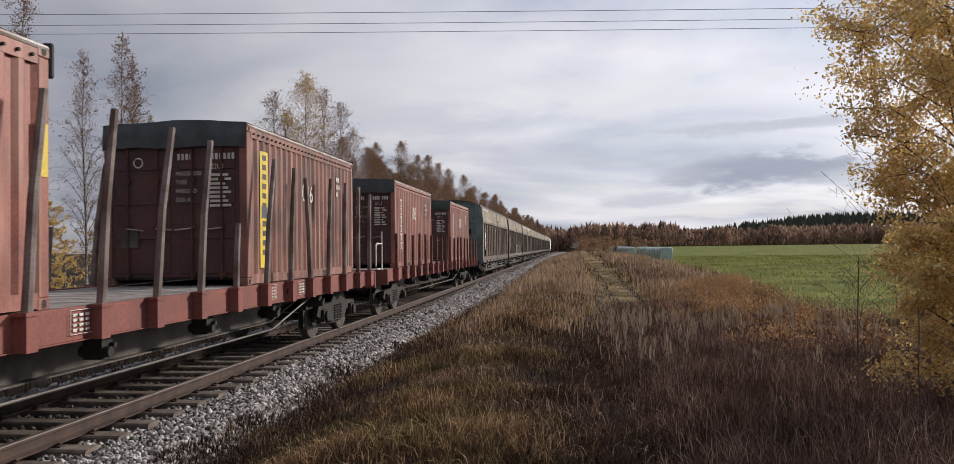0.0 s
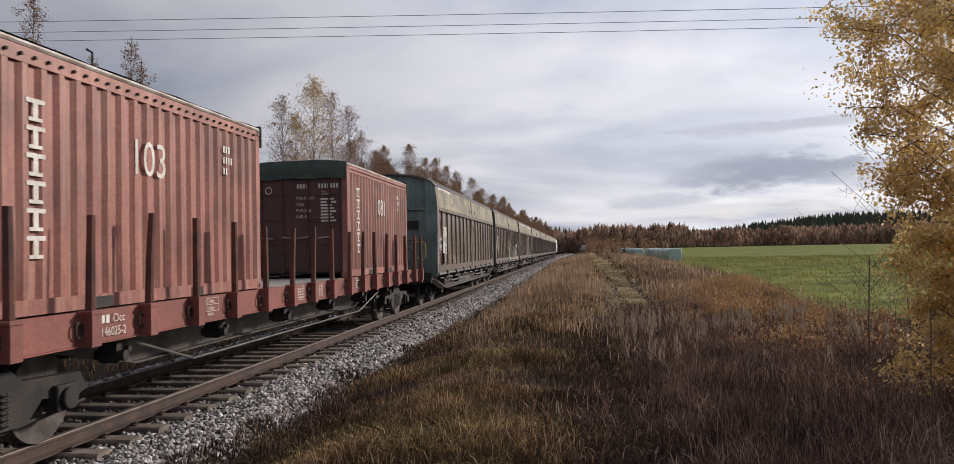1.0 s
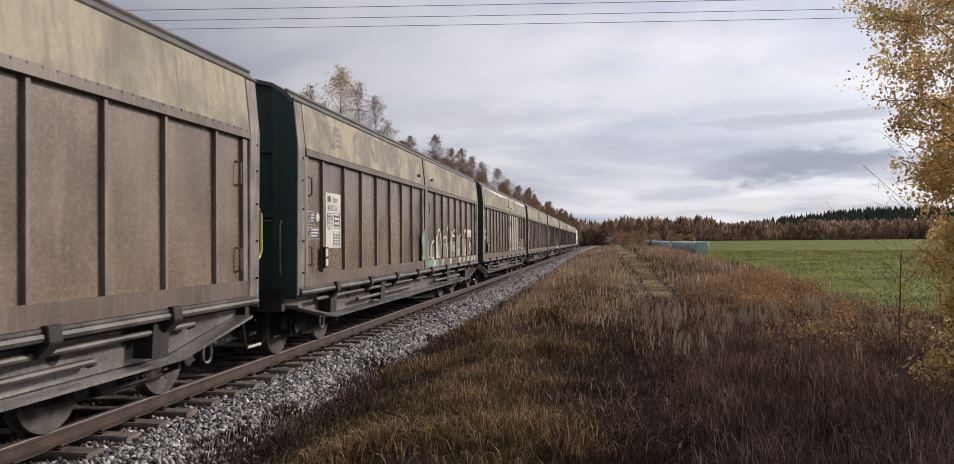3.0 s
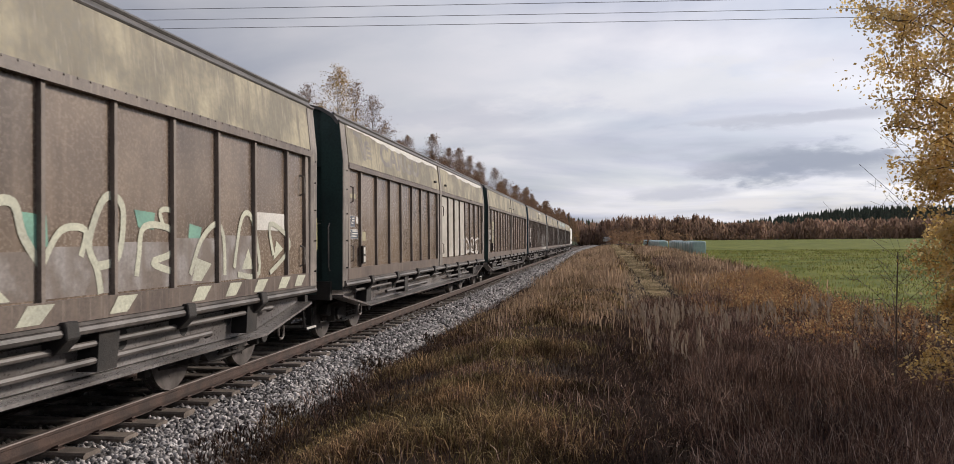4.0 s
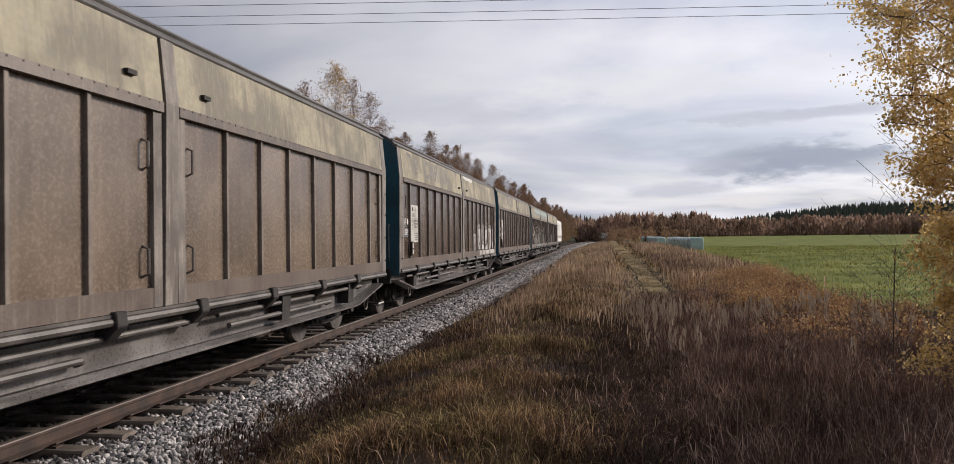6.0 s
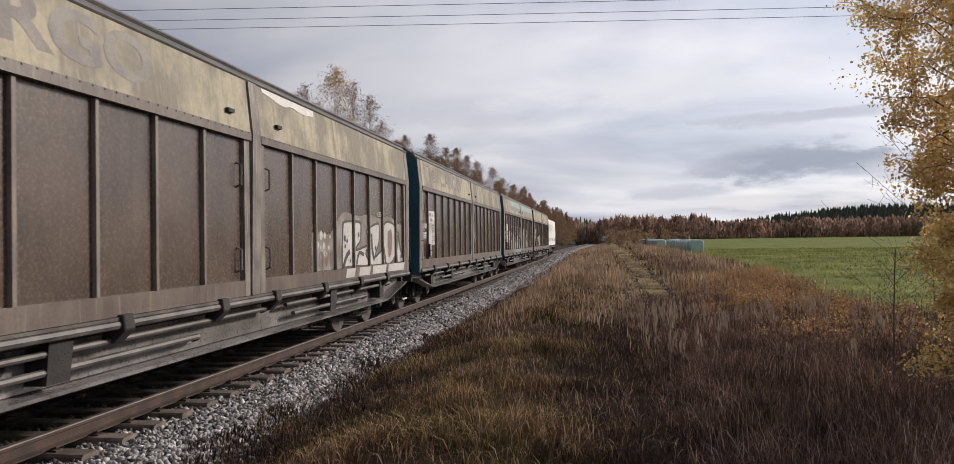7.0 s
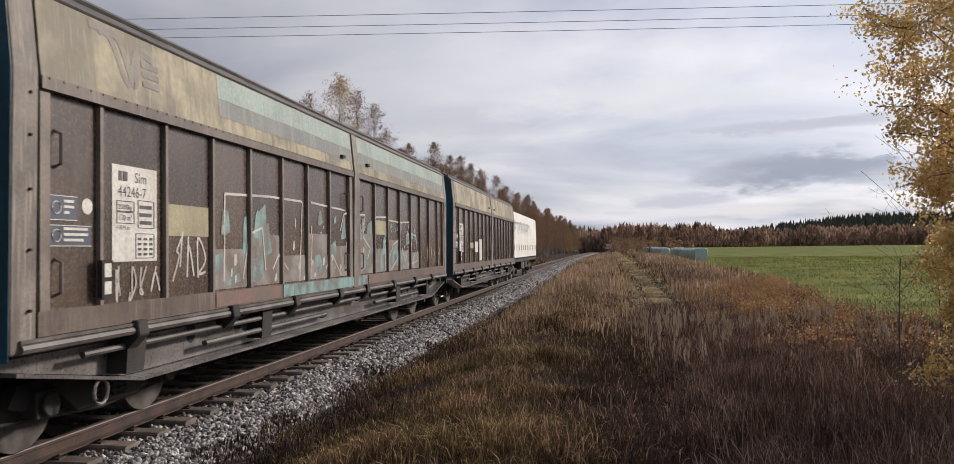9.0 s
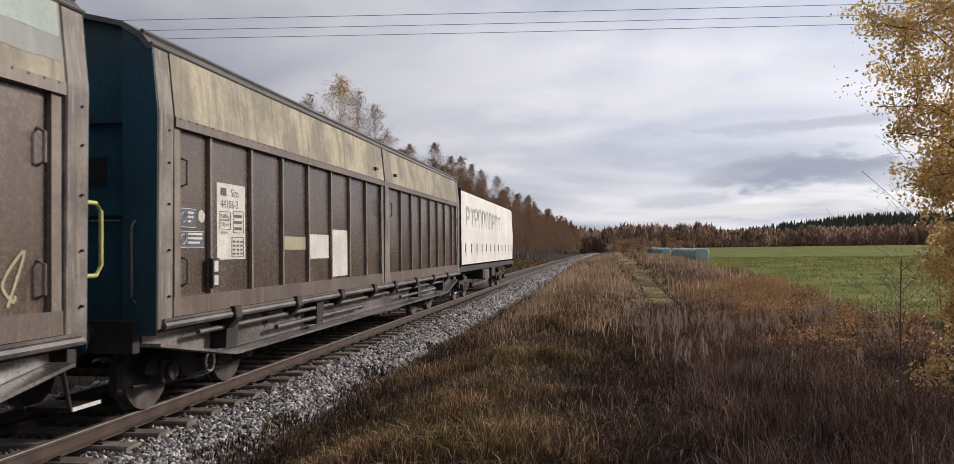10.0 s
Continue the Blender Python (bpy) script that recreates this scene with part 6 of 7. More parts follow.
# ---- loose stones of the ballast ----
ICO_V = np.array([(0, 0.53, 0.85), (0, -0.53, 0.85), (0, 0.53, -0.85), (0, -0.53, -0.85), (0.53, 0.85, 0), (-0.53, 0.85, 0), (0.53, -0.85, 0), (-0.53, -0.85, 0), (0.85, 0, 0.53), (-0.85, 0, 0.53), (0.85, 0, -0.53), (-0.85, 0, -0.53)])
ICO_F = np.array([(0, 1, 8), (0, 8, 4), (0, 4, 5), (0, 5, 9), (0, 9, 1), (1, 6, 8), (8, 6, 10), (8, 10, 4), (4, 10, 2), (4, 2, 5), (5, 2, 11), (5, 11, 9), (9, 11, 7), (9, 7, 1), (1, 7, 6), (3, 6, 7), (3, 7, 11), (3, 11, 2), (3, 2, 10), (3, 10, 6)])


def bed_z(u):
    return np.interp(u, [-3.1, -2.0, -1.75, 1.75, 2.1, 2.85], [-0.75, -0.30, -0.26, -0.26, -0.33, -0.80])


def build_stones():
    rng = np.random.default_rng(7)
    P, S = [], []
    for (u0, u1, y0, y1, dens, size) in ((0.88, 2.75, 4.0, 13.0, 820, 0.029), (0.88, 2.75, 13.0, 20.0, 520, 0.035), (0.88, 3.2, 20.0, 38.0, 250, 0.043), (0.88, 3.3, 38.0, 85.0, 90, 0.06), (0.88, 3.3, 85.0, 150.0, 32, 0.09), (-0.72, 0.72, 4.0, 26.0, 200, 0.034), (-2.4, -0.88, 4.0, 30.0, 110, 0.04)):
        n = int((u1 - u0) * (y1 - y0) * dens)
        u, y = rng.uniform(u0, u1, n), rng.uniform(y0, y1, n)
        s = size * rng.uniform(0.6, 1.35, n)
        # between the sleepers, and lower on them
        k = np.abs(((y + 1.0) / 0.61 + 0.5) % 1.0 - 0.5) * 0.61
        keep = ((np.abs(u) > 1.27) | (k > 0.12)) & (u < 2.27 + 0.75 * np.clip((y - 12) / 18, 0, 1) + 0.14 * np.sin(y * 1.3) + 0.10 * np.sin(y * 3.1) + rng.exponential(0.16, n))
        xx = u + np.array([track_x(b) for b in y])
        z = np.maximum(bed_z(u), np.where(u > 1.9, [ground_z(a, b) for a, b in zip(xx, y)], -9.0)) + 0.35 * s
        P.append(np.stack([xx, y, z], 1)[keep]); S.append(s[keep])
    stones_mesh("ballast_stones", np.concatenate(P[:5] + P[6:]), np.concatenate(S[:5] + S[6:]), rng, M_ballast, "loose grey crushed stones along the rails")
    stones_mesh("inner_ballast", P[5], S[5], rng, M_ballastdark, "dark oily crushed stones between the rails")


def stones_mesh(name, P, S, rng, material, label):
    n = len(P)
    V = ICO_V[None] * (1 + rng.uniform(-0.42, 0.38, (n, 12, 1)))
    V = V * (S[:, None] * rng.uniform(0.5, 1.4, (n, 3)))[:, None, :]
    a, b = rng.uniform(0, 6.28, n), rng.uniform(-0.7, 0.7, n)
    ca, sa, cb, sb = np.cos(a)[:, None], np.sin(a)[:, None], np.cos(b)[:, None], np.sin(b)[:, None]
    x, y, z = V[..., 0], V[..., 1] * cb - V[..., 2] * sb, V[..., 1] * sb + V[..., 2] * cb
    V = np.stack([x * ca - y * sa, x * sa + y * ca, z], -1) + P[:, None, :]
    F = (ICO_F[None] + (np.arange(n) * 12)[:, None, None]).reshape(-1, 3)
    raw_mesh(name, V.reshape(-1, 3), F, material, label, "ballast")


build_stones()


# ---- grass and weeds ----
def ground_many(x, y):
    u = x - np.array([track_x(b) for b in y])
    return np.maximum(np.array([ground_z(a, b) for a, b in zip(x, y)]), bed_z(u))


def blades(x, y, z, h, w, lean, rng, droop=0.5):
    """Bent tapering blades: five corners and three triangles each."""
    n = len(x)
    a = rng.uniform(0, 2 * np.pi, n)
    dx, dy = np.cos(a), np.sin(a)
    b = a + np.pi / 2 + rng.uniform(-0.5, 0.5, n)
    sx, sy = np.cos(b) * w / 2, np.sin(b) * w / 2
    o = lean * h
    base = np.stack([x, y, z - 0.03], 1)
    mid = base + np.stack([dx * o * 0.35, dy * o * 0.35, h * 0.6], 1)
    tip = base + np.stack([dx * o, dy * o, h * (1 - droop * lean * 0.5)], 1)
    s = np.stack([sx, sy, np.zeros(n)], 1)
    V = np.stack([base - s, base + s, mid + s * 0.8, mid - s * 0.8, tip], 1)
    F = (np.array([(0, 1, 2), (0, 2, 3), (3, 2, 4)])[None] + (np.arange(n) * 5)[:, None, None]).reshape(-1, 3)
    return V.reshape(-1, 3), F


def join(parts):
    V, F, k = [], [], 0
    for v, f in parts:
        V.append(v); F.append(f + k); k += len(v)
    return np.concatenate(V), np.concatenate(F)


def clumpy(rng, n, x0, x1, y0, y1, freq, keep, power=1.0):
    """Scattered places, thicker in patches; nearer ground is filled more densely."""
    u = rng.random(n * 3)
    y = y0 + (y1 - y0) * u ** power
    x = rng.uniform(x0, x1, n * 3)
    p = np.array([noise.noise((a * freq, b * freq, 9.1)) for a, b in zip(x, y)])
    ok = (p + rng.normal(0, 0.22, len(p))) > keep
    ok &= ~((np.abs(x - track_path(y)) < 0.55 + rng.uniform(-0.2, 0.45, len(x))) & (y > 24 + rng.normal(0, 2.0, len(x))))
    return x[ok][:n], y[ok][:n]


def track_path(y):
    """Middle of the farm track."""
    return 1.7 + 0.004 * y + 0.35 * np.sin(y * 0.06)


def build_grass():
    rng = np.random.default_rng(3)
    # short grass of the farm track, thin in its two ruts
    y = 21 + rng.exponential(1.5, 34000) + 110 * rng.random(34000) ** 1.5
    o = rng.normal(0, 0.5, 34000)
    ok = (np.abs(np.abs(o) - 0.5) > 0.16) | (rng.random(34000) < 0.3)
    y, o = y[ok], o[ok]
    x = track_path(y) + o
    V, F = blades(x, y, ground_many(x, y), 0.10 * rng.uniform(0.5, 1.5, len(x)), 0.018 + 0.0009 * y, rng.uniform(0.3, 1.2, len(x)), rng)
    raw_mesh("track_grass", V, F, M_trackgrass, "short faded green grass on the farm track", "grass")
    # verge between the stones and the farm track
    bits = []
    for n, x0, x1, y0, y1, hh, ww, pw in ((92000, -5.0, 0.9, 4.0, 16.0, 0.19, 0.0095, 1.3), (46000, -5.0, 1.0, 16.0, 38.0, 0.23, 0.018, 1.2), (30000, -4.9, 7.0, 38.0, 130.0, 0.36, 0.05, 1.3)):
        x, y = clumpy(rng, n, x0, x1, y0, y1, 0.9, -0.12, pw)
        edge = -4.13 + 0.75 * np.clip((y - 12) / 18, 0, 1) + 0.14 * np.sin(y * 1.3) + 0.10 * np.sin(y * 3.1)
        ok = x > edge + np.abs(rng.normal(0.0, 0.75, len(x)))
        strip = np.exp(-((x - 0.42 - 0.12 * np.sin(y * 0.9)) / 0.55) ** 2) * (y < 19)
        ok &= rng.random(len(x)) > 0.92 * strip
        x, y = x[ok], y[ok]
        big = np.array([noise.noise((a * 0.5, b * 0.5, 2.0)) for a, b in zip(x, y)])
        h = hh * (0.45 + 1.5 * np.clip(big + 0.12, 0, 1)) * rng.uniform(0.4, 1.4, len(x))
        bits.append(blades(x, y, ground_many(x, y), h, ww * rng.uniform(0.6, 1.3, len(x)), rng.uniform(0.2, 1.3, len(x)), rng))
    for n, x0, x1, y0, y1, hh, ww in ((14000, -4.2, 8.0, -8.0, 4.2, 0.2, 0.014), (16000, -26.0, -9.3, 8.0, 60.0, 0.3, 0.03), (9000, -26.0, -9.6, 60.0, 160.0, 0.4, 0.07)):
        x, y = clumpy(rng, n, x0, x1, y0, y1, 0.5, -0.2)
        bits.append(blades(x, y, ground_many(x, y), hh * rng.uniform(0.4, 1.5, len(x)), ww * rng.uniform(0.6, 1.3, len(x)), rng.uniform(0.2, 1.2, len(x)), rng))
    V, F = join(bits)
    raw_mesh("verge_grass", V, F, M_grass, "dry tan and olive autumn grass on the verge", "grass")
    # pale tall reed grass beyond and along the farm track
    bits = []
    for n, x0, x1, y0, y1, hh, ww, pw in ((5000, -2.6, 0.3, 17.0, 36.0, 0.34, 0.016, 1.0), (2600, 0.8, 4.8, 13.5, 36.0, 0.40, 0.011, 1.0), (10000, -2.2, 0.8, 31.0, 95.0, 0.55, 0.03, 1.2), (7000, 3.2, 6.6, 30.0, 95.0, 0.55, 0.045, 1.2)):
        x, y = clumpy(rng, n, x0, x1, y0, y1, 0.45, 0.14, pw)
        x, y = x + rng.normal(0, 0.35, len(x)), y + rng.normal(0, 1.6, len(x)) * (y / 25)
        off = (np.abs(x - track_path(y)) > 0.6) | (y < 24)
        x, y = x[off], y[off]
        h = hh * rng.uniform(0.5, 1.3, len(x))
        bits.append(blades(x, y, ground_many(x, y), h, ww * rng.uniform(0.6, 1.3, len(x)), rng.uniform(0.05, 0.5, len(x)), rng))
    V, F = join(bits)
    raw_mesh("reed_grass", V, F, M_pale, "pale dry tall grass beside the farm track", "grass")
    # dark dead weeds on the right
    bits = []
    for n, x0, x1, y0, y1, hh, ww, pw in ((62000, 0.1, 8.0, 3.6, 14.0, 0.46, 0.009, 1.0), (32000, 0.3, 8.0, 12.0, 26.0, 0.42, 0.014, 1.0), (8000, 3.2, 8.5, 24.0, 50.0, 0.42, 0.03, 1.0)):
        x, y = clumpy(rng, n, x0, x1, y0, y1, 0.7, -0.25, pw)
        ok = x < np.array([field_edge(b) for b in y]) + rng.normal(0, 0.25, len(x))
        ok &= rng.random(len(x)) < np.clip((x + 0.1) / 1.7, 0.08, 1)
        x, y = x[ok], y[ok]
        h = hh * rng.uniform(0.3, 1.45, len(x)) * np.clip((x - 0.2) / 1.3, 0.25, 1)
        z = ground_many(x, y)
        bits.append(blades(x, y, z, h, ww * rng.uniform(0.5, 1.2, len(x)), rng.uniform(0.1, 1.1, len(x)), rng))
        # side twigs from half-way up
        m = rng.random(len(x)) < 0.5
        bits.append(blades(x[m] + rng.normal(0, 0.03, m.sum()), y[m] + rng.normal(0, 0.03, m.sum()), z[m] + h[m] * 0.45, h[m] * 0.5, ww * 0.7 * np.ones(m.sum()), rng.uniform(0.6, 1.4, m.sum()), rng))
    V, F = join(bits)
    raw_mesh("dead_weeds", V, F, M_weed, "dark brown dead weed stalks beside the field", "weeds")
    # low dark litter and stalks along the foot of the verge
    n = 30000
    x, y = 0.5 + 0.6 * rng.normal(0, 1, n), 3.6 + 15.5 * rng.random(n)
    V, F = blades(x, y, ground_many(x, y), 0.13 * rng.uniform(0.3, 1.5, n), 0.012 * rng.uniform(0.6, 1.3, n), rng.uniform(0.3, 1.5, n), rng)
    raw_mesh("dead_litter", V, F, M_litter, "low dark dead stalks and litter", "weeds")
    n = 22000
    y = 4.0 + 30 * rng.random(n) ** 1.3
    x = -4.13 + 0.75 * np.clip((y - 12) / 18, 0, 1) + 0.14 * np.sin(y * 1.3) + 0.10 * np.sin(y * 3.1) + np.abs(rng.normal(0.1, 0.55, n))
    V, F = blades(x, y, ground_many(x, y), 0.15 * rng.uniform(0.3, 1.4, n), 0.012 * rng.uniform(0.6, 1.3, n) + 0.0004 * y, rng.uniform(0.3, 1.4, n), rng)
    raw_mesh("edge_litter", V, F, M_litter, "low dark dead growth along the stones", "weeds")
    # a few weeds and dark litter in the verge
    x, y = clumpy(rng, 9000, -4.15, 0.4, 4.0, 30.0, 0.6, 0.10, 1.3)
    V, F = blades(x, y, ground_many(x, y), 0.22 * rng.uniform(0.4, 1.4, len(x)), 0.011 * rng.uniform(0.6, 1.3, len(x)), rng.uniform(0.2, 0.9, len(x)), rng)
    raw_mesh("verge_weeds", V, F, M_weed, "dark dead stalks scattered through the verge", "weeds")
    # pale seed heads standing above the weeds
    n = 120
    x, y = clumpy(rng, n, 0.5, 5.2, 11.5, 19.0, 0.5, 0.0)
    z = ground_many(x, y)
    h = rng.uniform(0.5, 0.78, len(x))
    stalks = blades(x, y, z, h, 0.008 * np.ones(len(x)), rng.uniform(0.0, 0.15, len(x)), rng)
    heads = []
    for k in range(9):
        heads.append(blades(x + rng.normal(0, 0.018, len(x)), y + rng.normal(0, 0.018, len(x)), z + h * (0.60 + 0.045 * k), h * 0.2, 0.028 * np.ones(len(x)), rng.uniform(0.1, 0.5, len(x)), rng))
    V, F = join([stalks] + heads)
    raw_mesh("seed_heads", V, F, M_seed, "pale fluffy seed heads on tall weeds", "weeds")
    # field: short green shoots at its near side
    x = rng.uniform(6.0, 40.0, 60000)
    y = 11 + 75 * rng.random(60000) ** 1.7
    ok = x > np.array([field_edge(b) for b in y]) + rng.normal(0.3, 0.3, len(x))
    x, y = x[ok], y[ok]
    V, F = blades(x, y, ground_many(x, y), 0.13 * rng.uniform(0.5, 1.4, len(x)), 0.012 + 0.0006 * y, rng.uniform(0.1, 0.8, len(x)), rng)
    raw_mesh("crop_shoots", V, F, M_crop, "short green shoots of the field crop", "crop")


def leaf_cloud(P, size, rng):
    """Small folded leaves: a kite of two triangles round each place."""
    n = len(P)
    a = rng.normal(0, 1, (n, 3)); a /= np.linalg.norm(a, axis=1)[:, None]
    b = np.cross(a, rng.normal(0, 1, (n, 3))); b /= np.linalg.norm(b, axis=1)[:, None]
    s = (size * rng.uniform(0.6, 1.3, n))[:, None]
    V = np.stack([P - a * s * 0.6, P + b * s * 0.42, P + a * s * 0.6, P - b * s * 0.42], 1).reshape(-1, 3)
    F = (np.array([(0, 1, 2), (0, 2, 3)])[None] + (np.arange(n) * 4)[:, None, None]).reshape(-1, 3)
    return V, F


M_crop = leafy("green_crop_shoot", [(0.17, 0.19, 0.05), (0.25, 0.25, 0.08), (0.11, 0.13, 0.035), (0.22, 0.18, 0.08)], 0.35, 0.5, 0.6)
M_trackgrass = leafy("faded_track_grass", [(0.38, 0.30, 0.19), (0.52, 0.41, 0.27), (0.26, 0.205, 0.125), (0.32, 0.27, 0.15)], 0.35, 0.8, 0.6)
build_grass()


def build_shrubs():
    """Low rusty-leaved scrub between weeds and field."""
    rng = np.random.default_rng(17)
    P = []
    for i in range(420):
        y = rng.uniform(9.5, 34)
        x = field_edge(y) - abs(rng.normal(0.0, 1.5)) - 0.1
        if x < 2.5 or (y < 13 and x < 4):
            continue
        r, hh = rng.uniform(0.25, 0.55), rng.uniform(0.35, 0.65)
        m = int(rng.uniform(60, 170))
        q = rng.normal(0, 0.45, (m, 3)) * (r, r, 0.42 * hh) + (x, y, ground_z(x, y) + hh * 0.62)
        P.append(q)
    P = np.concatenate(P)
    V, F = leaf_cloud(P, 0.037, rng)
    raw_mesh("rusty_scrub", V, F, M_orange, "rusty orange leafy scrub at the field edge", "shrub")


build_shrubs()


# ---- trees ----
def tree_meshes(seed, height, spread, leaves, leaf, leafmat, base=0.18, droop=0.0, lean=0.0, limbs=26, trunk_r=0.09, narrow=1.0, sub=5, low=1.0, prof=None, jit=None, fill=0.0):
    """A trunk with limbs and twigs, and a crown of single leaves set along the twigs."""
    rnd, rng = random.Random(seed), np.random.default_rng(seed)
    bm, bb = bmesh.new(), bmesh.new()
    pts, x, y = [], 0.0, 0.0
    n = 9
    for i in range(n):
        x += rnd.uniform(-0.06, 0.06) * height / 9 + lean * height / n
        y += rnd.uniform(-0.06, 0.06) * height / 9
        pts.append(Vector((x if i else 0, y if i else 0, -0.2 + (height + 0.2) * i / (n - 1))))
    tube(bm, pts, trunk_r, 7, 0.008)
    P = []

    def on_trunk(t):
        f = t * (n - 1)
        i = min(int(f), n - 2)
        return pts[i].lerp(pts[i + 1], f - i)
    for i in range(limbs):
        t = base + (0.97 - base) * (i + rnd.random()) / limbs
        o = on_trunk(t)
        a = i * 2.4 + rnd.uniform(-0.5, 0.5)
        k = (t - base) / (1 - base)
        ln = spread * (math.sin(math.pi * min(1, (k * 0.80 + 0.20) ** low)) * 0.95 + 0.10) * rnd.uniform(0.7, 1.15)
        if prof:
            ln = spread * float(np.interp(k, prof[0], prof[1])) * (rnd.uniform(0.75, 1.1) if narrow < 1.2 else rnd.uniform(0.5, 1.2))
        up = rnd.uniform(0.5, 1.1) * narrow
        d = Vector((math.cos(a), math.sin(a), up)).normalized()
        bend = droop * ln
        e = o + d * ln
        mid = o + d * ln * 0.55 + Vector((0, 0, 0.06 * ln))
        e.z -= bend
        tube(bb, [o, mid, e], max(min(0.010, trunk_r * 0.3), trunk_r * 0.28 * (1 - k * 0.7)), 4, 0.003, cap=False)
        for s in range(sub):
            q = rnd.uniform(0.30, 1.0)
            b0 = o.lerp(mid, q / 0.55) if q < 0.55 else mid.lerp(e, (q - 0.55) / 0.45)
            dv = Vector((rnd.gauss(0, 1), rnd.gauss(0, 1), rnd.gauss(0.25, 0.6))).normalized() * ln * rnd.uniform(0.18, 0.42)
            b1 = b0 + dv * 0.6
            b2 = b0 + dv + Vector((0, 0, -droop * ln * rnd.uniform(0.3, 1.0)))
            tube(bb, [b0, b1, b2], min(0.006, trunk_r * 0.22), 3, 0.002, cap=False)
            m = max(1, int(leaves * (1 - fill) / (limbs * sub)))
            tt = rng.random((m, 1))
            line = np.where(tt < 0.5, np.array(b0) + (np.array(b1) - np.array(b0)) * tt * 2, np.array(b1) + (np.array(b2) - np.array(b1)) * (tt * 2 - 1))
            P.append(line + rng.normal(0, jit or 0.035 * height / 8 + 0.02, (m, 3)))
    if fill:
        m = int(leaves * fill)
        k = rng.random(m) ** 0.85
        rr = spread * np.interp(k, prof[0], prof[1]) * np.sqrt(rng.random(m)) * (0.75 + 0.35 * np.sin(k * 40 + seed) * rng.random(m))
        a = rng.uniform(0, 6.283, m)
        tz = (base + (1 - base) * k) * height
        ax = np.interp(tz, [q.z for q in pts], [q.x for q in pts])
        ay = np.interp(tz, [q.z for q in pts], [q.y for q in pts])
        P.append(np.stack([ax + rr * np.cos(a), ay + rr * np.sin(a), tz + rr * 0.55 * (1 - k)], 1))
    trunk = mesh_of("trunk", bm, M_bark if trunk_r > 0.04 else M_twig)
    boughs = mesh_of("branchwork", bb, M_twig)
    crown = None
    if leaves:
        V, F = leaf_cloud(np.concatenate(P), leaf, rng)
        crown = raw_mesh("crown", V, F, leafmat)
    return trunk, crown, boughs


def plant(name, meshes, x, y, turn=0.0, size=1.0, label="", category="tree", group="", wide=1.0):
    t = tagged(new(name), label, category, group)
    t.matrix_basis = pose(x, y, ground_z(x, y), 0, 0, turn) @ Matrix.Diagonal((size * wide, size * wide, size, 1))
    piece("trunk", meshes[0], t)
    piece("branchwork", meshes[2], t)
    if meshes[1]:
        piece("crown", meshes[1], t)
    return t


